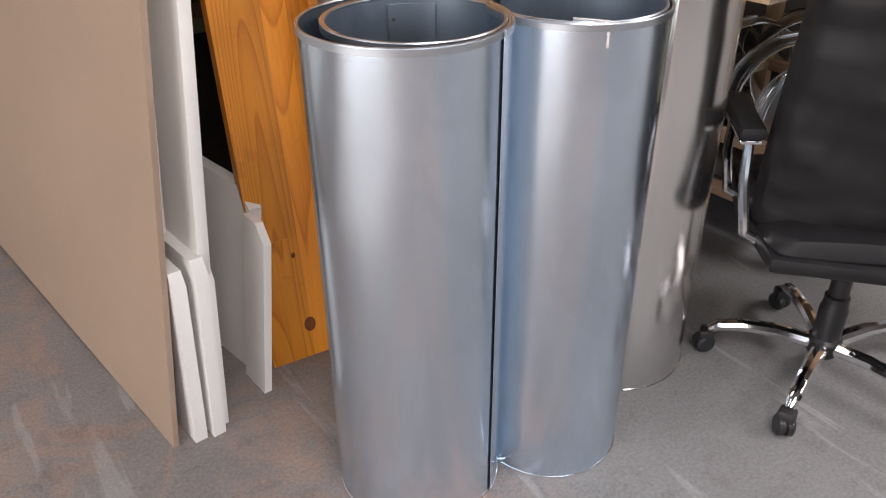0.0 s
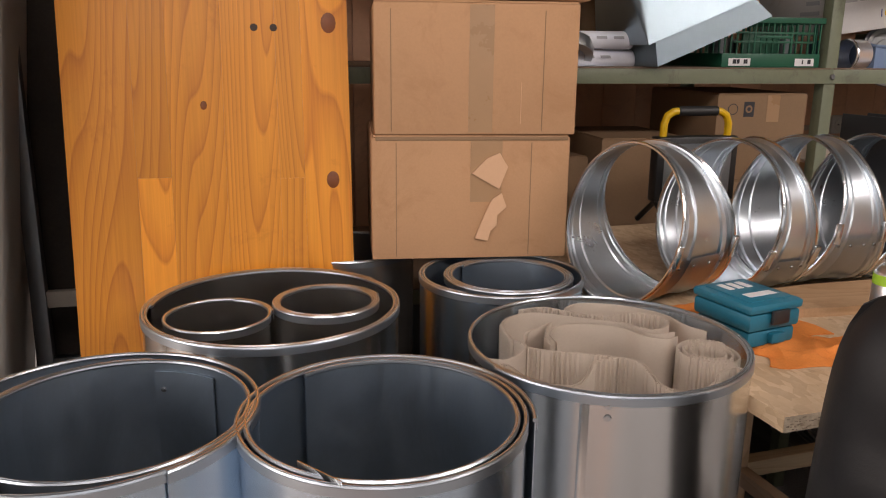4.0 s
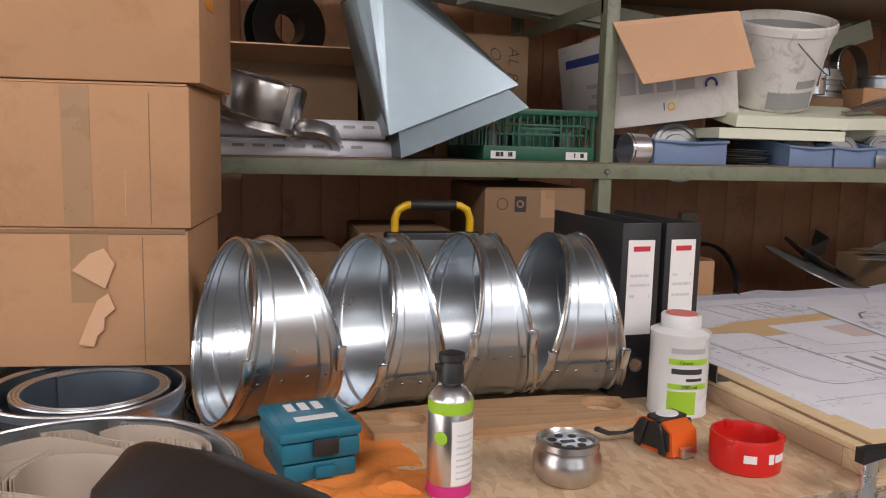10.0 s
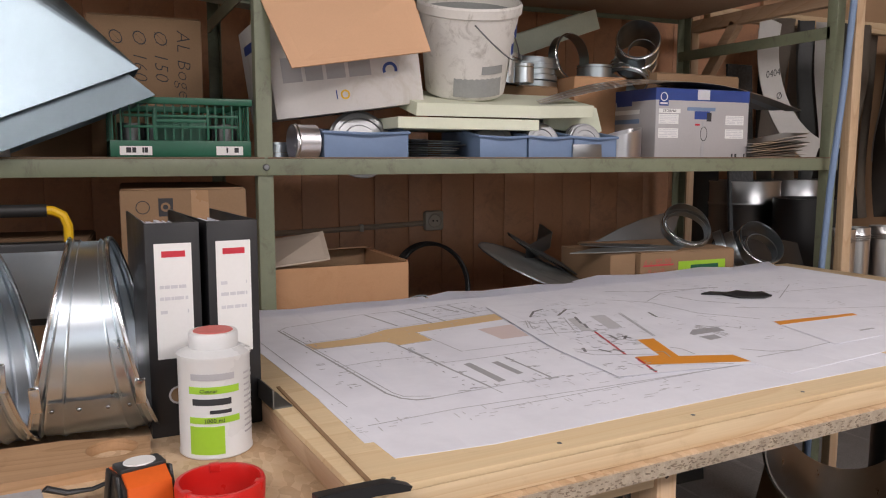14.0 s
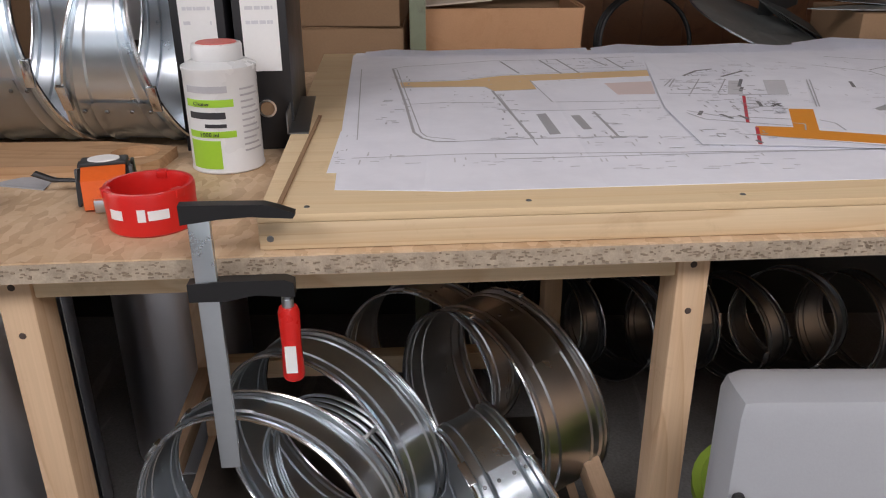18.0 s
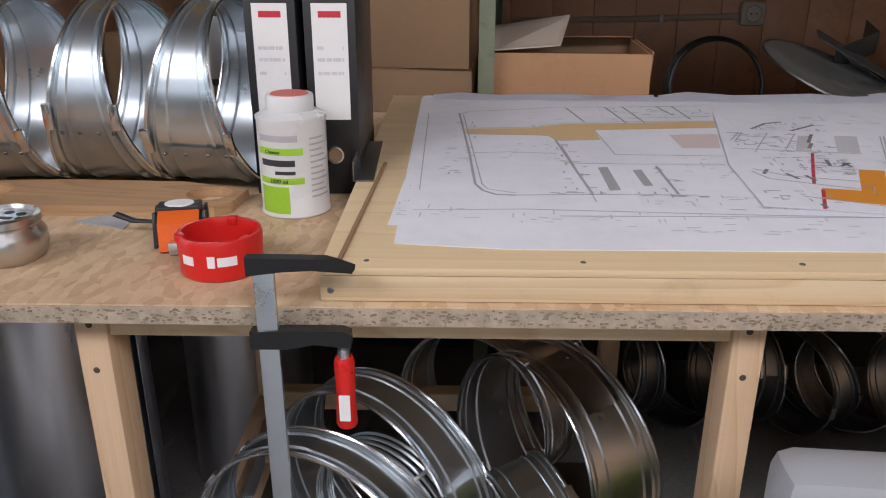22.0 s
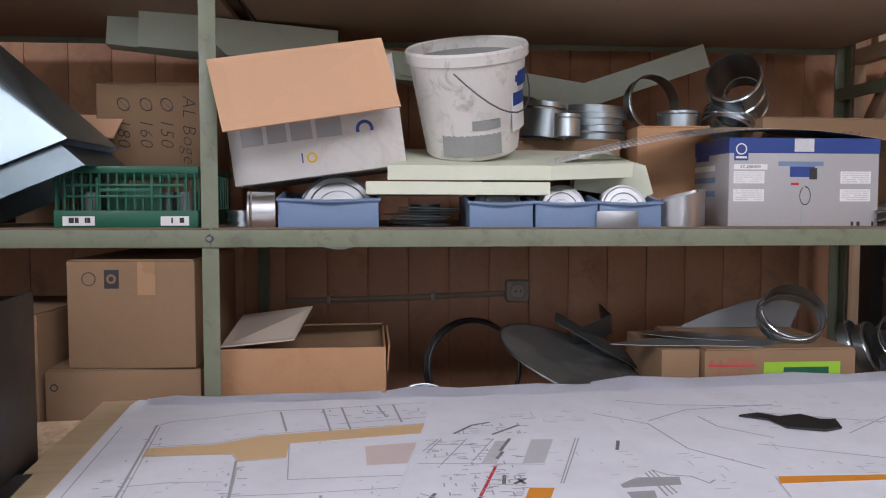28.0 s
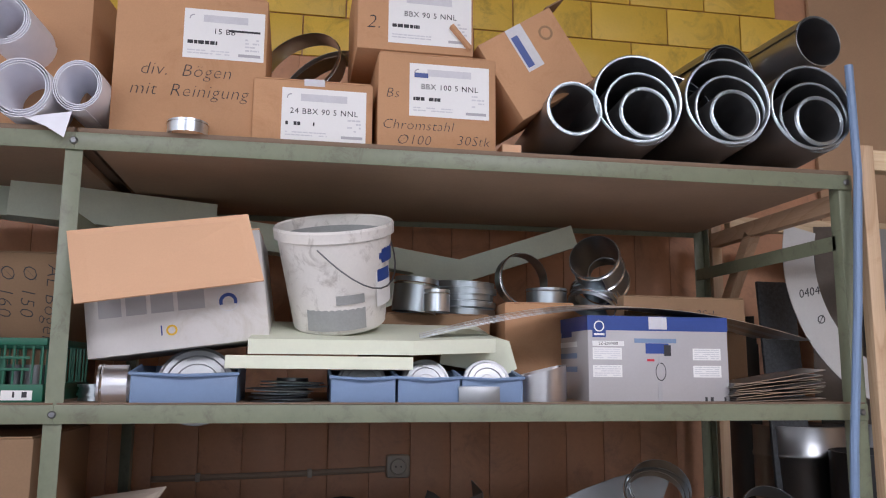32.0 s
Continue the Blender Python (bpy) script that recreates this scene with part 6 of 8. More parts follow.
def crate(x, y, z, w, d, h):
    t = thing("plastic_crate", pose(x, y, z), "green plastic stacking crate with white labels", "crate")
    part("base", bbox(0, 0, 0, w, d, 0.008, 0.001), M["crate"], t)
    for (x0, y0, x1, y1) in ((0, 0, w, 0.004), (0, d - 0.004, w, d), (0, 0.0045, 0.004, d - 0.0045), (w - 0.004, 0.0045, w, d - 0.0045)):
        part("lower_band", bbox(x0, y0, 0.0085, x1, y1, 0.046, 0.001), M["crate"], t)
    part("top_rim", bbox(-0.004, -0.006, h - 0.016, w + 0.004, 0.004, h, 0.002), M["crate"], t)
    part("top_rim", bbox(-0.004, d - 0.004, h - 0.016, w + 0.004, d + 0.006, h, 0.002), M["crate"], t)
    for xx in (-0.006, w - 0.004):
        part("top_rim", bbox(xx, 0.0045, h - 0.016, xx + 0.01, d - 0.0045, h, 0.002), M["crate"], t)
    for i in range(17):
        u = 0.004 + i * (w - 0.012) / 16
        part("bar", bbox(u, 0.0, 0.0465, u + 0.004, 0.004, h - 0.0165), M["crate"], t, smooth=False)
        part("bar", bbox(u, d - 0.004, 0.0465, u + 0.004, d, h - 0.0165), M["crate"], t, smooth=False)
    for i in range(12):
        v = 0.02 + i * (d - 0.045) / 11
        for xx in (0.0, w - 0.004):
            part("bar", bbox(xx, v, 0.0465, xx + 0.004, v + 0.005, h - 0.0165), M["crate"], t, smooth=False)
    for zz in (0.075, 0.1):
        part("cross_bar", bbox(0.03, -0.003, zz, w - 0.03, -0.0002, zz + 0.006, 0.001), M["crate"], t)
    for x0, x1 in ((0.094, 0.1), (0.214, 0.22)):
        part("grip_post", bbox(x0, -0.004, 0.047, x1, -0.0006, 0.12, 0.001), M["crate"], t)
    part("grip_bar", bbox(0.1005, -0.004, 0.088, 0.2135, -0.0006, 0.096, 0.001), M["crate"], t)
    part("inner_panel", bbox(0.1, 0.06, 0.0085, 0.22, 0.066, 0.105, 0.002), M["crate"], t)
    for x0, x1, s in ((0.02, 0.09, 1), (0.235, 0.298, 2)):
        lb = plate(t, "label", x0, 0.012, x1, 0.033, -0.001, M["white"], 0.001, "white bar-code label")
        bars(lb, x0 + 0.008, x1 - 0.008, 0.03, 1, 0.012, 0, -0.002, M["black_ink"], s, 0.7)
    for i in range(5):
        part("fitting", lathe([(0.03, 0), (0.03, 0.08), (0.028, 0.08), (0.028, 0)], 20, pose(0.05 + i * 0.055, 0.1 + 0.04 * (i % 2), 0.0085), closed=True), M["old_steel"], t)
    return t


crate(2.507, 2.812, ZM, 0.318, 0.38, 0.146)


def marked(box_t, rows, size, mat=None, y=-0.0006, roll=0.0):
    for words, x, z in rows:
        wording(box_t, words, size, front(x, y, z, roll), mat or M["black_ink"], "handwriting", 0.0002, 1.05, 0.22, size * 0.02)


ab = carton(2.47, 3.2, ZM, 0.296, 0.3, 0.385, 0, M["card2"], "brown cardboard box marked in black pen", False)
marked(ab, (("AL Bogen", 0.245, 0.25), ("Ø 150", 0.185, 0.285), ("Ø 160", 0.13, 0.285), ("Ø 180", 0.07, 0.285)), 0.052, roll=-90)

# cartons and vent parts on the far left of the shelf
oc = thing("open_carton", pose(1.84, 3.15, ZM), "open brown carton with its flap hanging out", "box", "open cartons")
part("body", bbox(0, 0, 0, 0.38, 0.4, 0.27, 0.003), M["card2"], oc)
part("flap", bbox(0.0, -0.15, 0, 0.38, 0, 0.004, 0, pose(0, 0, 0.268, -12)), M["card_pale"], oc, "pale folded flap")
# dark plate on the solid body, standing in for a shaded inside
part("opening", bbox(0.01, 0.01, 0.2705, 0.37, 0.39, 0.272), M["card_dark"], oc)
oc2 = thing("open_carton", pose(2.24, 3.22, ZM), "open brown carton behind the duct transition", "box", "open cartons")
part("body", bbox(0, 0, 0, 0.3, 0.36, 0.3, 0.003), M["card2"], oc2)
part("flap", bbox(0.0, -0.12, 0, 0.3, 0, 0.004, 0, pose(0, 0, 0.3, 35)), M["card_pale"], oc2, "pale folded flap")
solo("cable_reel", lathe([(0.05, -0.04), (0.12, -0.04), (0.12, -0.035), (0.06, -0.033), (0.06, 0.033), (0.12, 0.035), (0.12, 0.04), (0.05, 0.04)], 32, closed=True), M["black_paint"], pose(2.02, 3.38, ZM + 0.272 + 0.121, 90, 0, 20), "dark steel reel on the open carton", "reel")
for i, (x, z, r, l, rz) in enumerate(((1.8, 0.026, 0.026, 0.5, 4), (1.83, 0.078, 0.025, 0.42, -2))):
    pr = thing("paper_roll", pose(x, 2.86 + 0.02 * i, ZM + z, 0, 0, rz), "white rolled paper lying on the shelf", "paper roll", "paper rolls")
    part("roll", strip(spiral(r, r * 0.7, 3, 0, 28), 0, l, 0.0006, m=pose(0, 0, 0, 0, 90, 0)), M["paper"], pr)
    for k in range(7):
        part("print_bar", bbox(0.06 + k * 0.05, -0.01, r * 0.999, 0.06 + k * 0.05 + 0.03, -0.002, r + 0.0006, 0, Matrix.Rotation(radians(62), 4, "X")), M["grey_ink"], pr)
sv = thing("spun_vent", pose(1.93, 2.87, ZM + 0.105, 8, 14, 0), "spun stainless vent cowl lying on paper rolls", "vent cowl")
part("drum", lathe([(0.06, 0.0), (0.095, 0.006), (0.1, 0.03), (0.1, 0.085), (0.095, 0.095), (0.09, 0.096)], 40), M["stain"], sv)
part("brim", lathe([(0.095, 0.0), (0.125, -0.012), (0.127, -0.018), (0.09, -0.006)], 40, closed=True), M["stain"], sv)
part("strap", bbox(0.098, -0.02, -0.02, 0.104, 0.02, 0.1, 0.002, Matrix.Rotation(radians(-50), 4, "Z")), M["galv"], sv)
sv2 = thing("spun_vent", pose(2.06, 2.86, ZM + 0.03, -30, 10, 0), "small stainless vent ring beside the cowl", "vent cowl")
part("ring", lathe([(0.05, 0.0), (0.072, 0.002), (0.075, 0.02), (0.07, 0.04), (0.066, 0.04), (0.07, 0.02), (0.066, 0.005)], 32, closed=True), M["stain"], sv2)
for i in range(4):
    solo("sheet_offcut", prism([(0, 0), (0.16, 0.01), (0.15, 0.1), (0.02, 0.12)], 0, 0.0015), M["galv"], pose(2.07 + i * 0.015, 2.82 + 0.01 * i, ZM + 0.0005 + i * 0.003, 0, 0, 10 * i - 8), "thin zinc offcut on the shelf", "metal offcut", "zinc offcuts", smooth=False)


def bin_(x, y, w, d, h, rz, full):
    t = thing("storage_bin", pose(x, y, ZM, 0, 0, rz), "grey-blue open-front plastic bin with round lids", "storage bin", "storage bins")
    side = [(0, 0), (d, 0), (d, h), (d * 0.4, h), (0.0, h * 0.8)]
    for sx in (0.0, w - 0.003):
        part("side", prism(side, 0, 0.003, m=pose(sx, 0, 0) @ Matrix(((0, 0, 1, 0), (1, 0, 0, 0), (0, 1, 0, 0), (0, 0, 0, 1)))), M["blue_bin"], t)
    part("front", bbox(0.003, 0, 0, w - 0.003, 0.003, h * 0.8, 0.001), M["blue_bin"], t)
    part("back", bbox(0.003, d - 0.003, 0, w - 0.003, d, h), M["blue_bin"], t)
    part("bottom", bbox(0.003, 0.003, 0, w - 0.003, d - 0.003, 0.003), M["blue_bin"], t)
    part("lip", sweep([(-0.001, d * 0.4, h), (-0.002, -0.003, h * 0.81), (w * 0.5, -0.012, h * 0.76), (w + 0.002, -0.003, h * 0.81), (w + 0.001, d * 0.4, h)], 0.004, 8), M["blue_bin"], t)
    for k in range(full):
        part("lid", lathe([(0, 0.003), (0.02, 0.003), (0.022, 0.0008), (0.036, 0.0008), (0.038, 0.0032), (0.05, 0.0032), (0.0525, 0.0005), (0.058, 0.0), (0.0575, -0.007), (0.055, -0.007), (0.054, -0.002), (0, 0.0)], 36, pose(w * 0.5, 0.05 + k * 0.014, 0.052, 74 - 4 * k, 0, 6 * k)), M["lid"], t, "round aluminium lid")
    return t


wide = bin_(3.006, 2.803, 0.228, 0.3, 0.088, 0, 0)
part("lid", lathe([(0, 0.004), (0.05, 0.004), (0.053, 0.001), (0.07, 0.001), (0.073, 0.004), (0.085, 0.004), (0.089, 0.0), (0.093, -0.001), (0.0925, -0.01), (0.09, -0.01), (0.089, -0.004), (0, 0.001)], 44, pose(0.13, 0.1, 0.042, 76, 0, 4)), M["lid"], wide, "large round aluminium lid")
bin_(3.445, 2.803, 0.148, 0.26, 0.08, 0, 3)
bin_(3.6, 2.802, 0.147, 0.26, 0.08, 0, 4)
bin_(3.752, 2.802, 0.148, 0.26, 0.08, 0, 3)
solo("steel_offcut", bbox(0, 0, 0, 0.1, 0.003, 0.045, 0.001), M["old_steel"], pose(3.742, 2.792, ZM, -4, 0, 0), "dark steel plate leaning at a bin", "metal offcut")
tin1 = thing("round_collar", pose(2.932, 2.84, ZM + 0.045, 0, 90, 6), "bright round aluminium collar lying on its side", "duct fitting")
part("collar", lathe([(0.0445, 0.0), (0.0445, 0.062), (0.042, 0.062), (0.042, 0.0)], 36, closed=True), M["alu"], tin1)
part("bead", lathe([(0.0446, 0.005), (0.047, 0.008), (0.0446, 0.011)], 36, closed=True), M["rim"], tin1)
for i in range(7):
    solo("metal_ring", lathe([(0.03, 0), (0.034, 0), (0.034, 0.006), (0.03, 0.006)], 28, closed=True), M["galv"], pose(2.905 + 0.002 * (i % 3), 2.91 - 0.002 * (i % 2), ZM + 0.0065 * i), "thin zinc ring in a stack beside the post", "ring", "stacked zinc rings")
for i in range(9):
    r = (0.075, 0.09, 0.1, 0.07)[i % 4] if i > 5 else 0.068
    solo("metal_disc", lathe([(0, 0.0015), (r * 0.5, 0.002), (r, 0.0015), (r + 0.002, 0.0), (r, -0.0005), (0, 0)], 36), M["galv" if i % 3 else "old_steel"], pose(3.325 + 0.006 * (i % 3) + (0.02 if i > 5 else 0), 2.87 + (0.045 if i > 5 else 0), ZM + 0.001 + i * 0.0062, 0, (i % 3 - 1) * 1.5, 0), "thin metal disc in a stack between the bins", "disc", "stacked metal discs")
solo("round_tin", lathe([(0, 0), (0.04, 0), (0.04, 0.06), (0.037, 0.06), (0.037, 0.004), (0, 0.004)], 28), M["old_steel"], pose(3.355, 3.06, ZM), "small dark round tin behind the discs", "tin")

# insulation slabs carried by the bins, with the carton and the bucket on them
solo("foam_slab", bbox(0, 0, 0, 0.43, 0.32, 0.03, 0.001), M["foam_pale"], pose(3.205, 2.803, ZM + 0.0835, 0, 0.2, 0.5), "pale foam insulation slab lying on the bins", "insulation slab", "foam slabs", smooth=False)
solo("foam_slab", prism([(0, 0), (0.38, 0.0), (0.59, 0.05), (0.59, 0.27), (0.02, 0.3)], 0, 0.034), M["foam_pale"], pose(3.255, 2.8, ZM + 0.1165, 11, 0, 0), "pale foam insulation slab with a cut corner", "insulation slab", "foam slabs", smooth=False)
solo("foam_block", prism([(0, 0), (0.17, 0), (0.195, 0.02), (0.165, 0.085), (0.06, 0.1), (0, 0.085)], 0, 0.22, m=pose(0, 0.22, 0, 90)), M["foam_pale"], pose(3.72, 2.93, ZM + 0.098, 0, 9, -10), "pale foam block with cut corners on the bins", "insulation block", smooth=False)

wb = thing("printed_carton", pose(2.9, 2.86, ZM + 0.1, 0, -7.7, -1), "white printed carton, upside down, one flap open", "box")
part("body", bbox(0, 0, 0, 0.405, 0.36, 0.26, 0.003), M["white_card"], wb)
part("flap", slant_plate(((-0.008, -0.068, 0.286), (0.385, -0.05, 0.29), (0.408, -0.08, 0.128), (0.022, -0.158, 0.113)), 0.004), M["card_pale"], wb, "pale cardboard flap folded over the front")
part("flap", bbox(0, 0.004, 0.2605, 0.405, 0.16, 0.2645, 0.001), M["card_pale"], wb, "pale cardboard flap")
for k, (x0, x1) in enumerate(((0.03, 0.08), (0.09, 0.135), (0.145, 0.195), (0.205, 0.265))):
    part("letter_bar", bbox(x0, -0.0012, 0.088, x1, -0.0004, 0.15), M["pale_grey"], wb, "grey lettering bar", smooth=False)
part("logo_ring", lathe([(0.024, 0), (0.024, 0.0008), (0.026, 0.0008), (0.026, 0)], 28, front(0.318, -0.0004, 0.1), closed=True), M["soft_ink"], wb)
part("logo_shape", strip(arc(0, 0, 0.017, -20, 200, 12), 0, 0.0008, 0.008, m=front(0.318, -0.0004, 0.096)), M["blue_print"], wb, "dark blue logo shape")
part("ring_mark", lathe([(0.008, 0), (0.008, 0.0008), (0.0125, 0.0008), (0.0125, 0)], 24, front(0.187, -0.0004, 0.045), closed=True), M["yellow"], wb, "yellow ring mark")
part("side_mark", bbox(0.163, -0.0011, 0.035, 0.166, -0.0004, 0.058), M["blue_print"], wb)
part("side_print", bbox(-0.0012, 0.05, 0.19, -0.0004, 0.3, 0.215), M["blue_print"], wb, "blue printed lines")
for i in range(4):
    part("side_print", bbox(-0.0012, 0.06, 0.03 + i * 0.03, -0.0004, 0.12 + 0.03 * (i % 2), 0.042 + i * 0.03), M["grey_ink"], wb)

bk = thing("plastic_bucket", pose(3.468, 2.95, ZM + 0.198, 19, -6, 0), "dirty white plastic bucket with a wire handle", "bucket")
bd = part("body", lathe([(0, 0), (0.108, 0), (0.114, 0.006), (0.139, 0.225), (0.146, 0.228), (0.147, 0.25), (0.143, 0.256), (0.138, 0.252), (0.135, 0.23), (0.112, 0.012), (0, 0.01)], 48), M["bucket"], bk)
part("mortar_crust", lathe([(0.1345, 0.228), (0.12, 0.1), (0.113, 0.02), (0, 0.02)], 40), M["cement"], bk, "dried grey mortar inside")
part("grey_patch", strip(arc(0, 0, 0.1195, -132, -62, 14), 0.014, 0.08, 0.0022), M["cement"], bd, "grey painted-over patch")
part("grey_patch", strip(arc(0, 0, 0.1245, -96, -64, 8), 0.078, 0.1, 0.0022), M["cement"], bd)
for k, (a0, a1, z0, z1) in enumerate(((-46, -18, 0.12, 0.15), (-40, -10, 0.165, 0.2), (-30, -5, 0.1, 0.118), (-44, -30, 0.175, 0.19))):
    part("torn_label", strip(arc(0, 0, 0.1145 + 0.112 * (z0 + z1) / 2, a0, a1, 8), z0, z1, 0.002), M["blue_print"], bd, "torn blue label")
part("torn_label", strip(arc(0, 0, 0.129, -48, -6, 10), 0.06, 0.205, 0.0012), M["white"], bd)
part("wire_handle", sweep([(0.146 * math.cos(radians(a)), 0.146 * math.sin(radians(a)) - 0.012 * math.sin(radians((a + 110) * 2)), 0.215 - 0.105 * math.sin(radians((a + 110) / 130 * 180))) for a in range(-110, 21, 10)], 0.002, 6), M["old_steel"], bk, "bent wire handle")

# pipe shells, collars and fittings behind
for x0, y0, z0, x1, y1, z1, r in ((2.47, 3.32, 1.895, 3.35, 3.45, 1.82, 0.042), (2.57, 3.26, 1.885, 3.1, 3.4, 1.865, 0.05), (3.3, 3.42, 1.83, 3.9, 3.45, 1.74, 0.035)):
    a, b = Vector((x0, y0, z0)), Vector((x1, y1, z1))
    m = Matrix.Translation(a) @ (b - a).to_track_quat("Z", "Y").to_matrix().to_4x4()
    solo("foam_channel", prism([(-r, -r), (r, -r), (r, r), (r * 0.6, r), (r * 0.5, -r * 0.2), (-r * 0.5, -r * 0.2), (-r * 0.6, r), (-r, r)], 0, (b - a).length), M["foam_green"], m, "pale grey-green foam channel lying behind", "pipe insulation", "foam channels", smooth=False)
bx = thing("foam_trough", pose(3.63, 3.4, ZM + 0.275, 0, -18.7, 4), "long pale green foam trough leaning on cartons", "pipe insulation")
part("shell", prism([(0, 0), (0.11, 0), (0.11, 0.075), (0.094, 0.075), (0.09, 0.03), (0.055, 0.016), (0.02, 0.03), (0.016, 0.075), (0, 0.075)], 0, 0.69, m=Matrix(((0, 0, 1, 0), (1, 0, 0, 0), (0, 1, 0, 0), (0, 0, 0, 1))) @ pose(0, 0, 0)), M["foam_green"], bx)
carton(3.93, 3.08, ZM, 0.2, 0.3, 0.268, -4, M["card"], "brown carton behind the hoist box", False)
carton(3.56, 3.12, ZM, 0.34, 0.3, 0.235, 2, M["card2"], "brown carton under round fittings", False)


def pipe_ring(x, y, z, r, l, rx, ry, rz, mat, label, cat="duct fitting"):
    t = thing("pipe_collar", pose(x, y, z, rx, ry, rz), label, cat, "round pipe collars")
    part("collar", lathe([(r, 0), (r, l), (r - 0.0015, l), (r - 0.0015, 0)], 40, closed=True), mat, t)
    part("bead", lathe([(r, l * 0.78), (r + 0.003, l * 0.82), (r, l * 0.86)], 40, closed=True), M["rim"], t)
    return t


ZC = ZM + 0.24
pipe_ring(3.68, 3.13, ZC, 0.062, 0.095, 0, 6, 0, M["zinc_grey"], "grey round pipe collar on a carton")
for k in range(5):
    pipe_ring(3.845 + 0.004 * (k % 2), 3.22, ZC + 0.003 + 0.0195 * k, 0.09 - 0.003 * (k % 3), 0.017, 2.5 - k, 3 - 1.5 * k, 40 * k, M["zinc_grey"], "grey zinc pipe collar in a loose stack")
pipe_ring(3.735, 3.09, ZC + 0.001, 0.04, 0.06, 0, 0, 0, M["galv"], "small bright aluminium collar")
pipe_ring(4.03, 3.3, ZM + 0.273 + 0.081, 0.081, 0.045, 84, 0, 14, M["zinc_grey"], "grey pipe collar standing on edge")
pipe_ring(4.09, 3.2, ZM + 0.273, 0.06, 0.05, 0, 0, 0, M["zinc_grey"], "zinc pipe collar on a carton")
def aimed(a, b):
    """A pose at a whose z axis points to b."""
    return Matrix.Translation(a) @ (Vector(b) - Vector(a)).to_track_quat("Z", "Y").to_matrix().to_4x4()


el = thing("pipe_elbow", pose(4.21, 3.17, ZM + 0.273), "zinc pipe elbow of several segments, mouth outward", "pipe elbow")
for k, (a, b, ln) in enumerate((((0.085, 0.07, 0.072), (-0.01, -0.07, 0.145), 0.17), ((0.02, 0.03, 0.0), (0.06, 0.06, 0.09), 0.06))):
    mm = aimed(a, b)
    sg = part("segment", lathe([(0.073, 0), (0.073, ln), (0.0715, ln), (0.0715, 0)], 40, mm, closed=True), M["zinc_grey"], el)
    for zz in (0.01, ln * 0.5, ln - 0.014):
        part("bead", lathe([(0.073, zz), (0.0768, zz + 0.004), (0.073, zz + 0.008)], 40, mm, closed=True), M["rim"], sg)
    part("inner_ring", lathe([(0.048, ln * 0.45), (0.048, ln * 0.62), (0.046, ln * 0.62), (0.046, ln * 0.45)], 30, mm @ pose(0.016, -0.012, 0), closed=True), M["zinc_grey"], sg)
part("seam", bbox(-0.003, 0.072, 0.01, 0.003, 0.0755, 0.16, 0.001, aimed((0.085, 0.07, 0.072), (-0.01, -0.07, 0.145)) @ pose(0, 0, 0, 0, 0, 200)), M["rim"], el)
ov = thing("oval_collar", pose(3.966, 2.865, ZM), "bright oval aluminium collar with a slanted cut", "duct fitting")
bm = bmesh.new()
a0, a1 = [], []
for i in range(40):
    a = 2 * math.pi * i / 40
    a0.append(bm.verts.new((0.064 * math.cos(a), 0.05 * math.sin(a), 0)))
    a1.append(bm.verts.new((0.064 * math.cos(a), 0.05 * math.sin(a), 0.083 + 0.016 * math.cos(a))))
for i in range(40):
    bm.faces.new((a0[i], a0[(i + 1) % 40], a1[(i + 1) % 40], a1[i]))
bmesh.ops.solidify(bm, geom=bm.faces[:], thickness=0.0015)
part("wall", bm, M["alu"], ov)
part("foot_bead", lathe([(0.9, 0.002), (1.03, 0.006), (0.9, 0.01)], 40, Matrix.Diagonal((0.064, 0.05, 1, 1)), closed=True), M["rim"], ov)

# long thin strips fanned over the boxes
for i in range(6):
    bm = bmesh.new()
    pts = []
    for k in range(21):
        s = k / 20
        pts.append((s * 1.08, 0.035 * i * s + 0.02 * s, 0.092 * math.sin(math.pi * min(1, s * 0.92 + 0.02)) + 0.0025 * i * s))
    prev = None
    for x, y, z in pts:
        hw = 0.002 + 0.03 * min(1, x * 3)
        cur = [bm.verts.new((x, y - hw, z)), bm.verts.new((x, y + hw, z)), bm.verts.new((x, y + hw, z + 0.0012)), bm.verts.new((x, y - hw, z + 0.0012))]
        if prev:
            for q in range(4):
                bm.faces.new((prev[q], prev[(q + 1) % 4], cur[(q + 1) % 4], cur[q]))
        else:
            bm.faces.new(cur)
        prev = cur
    bm.faces.new(prev[::-1])
    solo("metal_strip", bm, M["galv" if i % 2 else "stain"], pose(3.655, 2.835 + 0.004 * i, ZM + 0.151 + 0.0025 * i, 0, 0, 3 + 1.2 * i), "long thin zinc strip lying over the boxes", "metal strip", "fanned zinc strips", smooth=False)

# grey hoist carton
hb = thing("hoist_carton", pose(4.089, 2.86, ZM, 0, 0, 0), "grey and blue printed carton of a cable hoist", "box")
part("body", bbox(0, 0, 0, 0.385, 0.3, 0.222, 0.003), M["grey_card"], hb)
part("blue_band", bbox(-0.0006, -0.0007, 0.186, 0.3856, 0.0, 0.2222), M["blue_print"], hb, "dark blue top band", smooth=False)
part("blue_band", bbox(-0.0008, 0.0003, 0.186, 0.0, 0.3, 0.2222), M["blue_print"], hb, "dark blue top band", smooth=False)
part("blue_band", bbox(0.0, 0.0, 0.2224, 0.385, 0.3, 0.2234), M["blue_print"], hb, "dark blue lid", smooth=False)
part("clear_tape", bbox(0.165, -0.0012, 0.19, 0.215, -0.0007, 0.222), M["soft_ink"], hb, smooth=False)
lg = part("logo", bbox(0.012, -0.0012, 0.168, 0.048, -0.0007, 0.216), M["blue_print"], hb, "blue logo square", smooth=False)
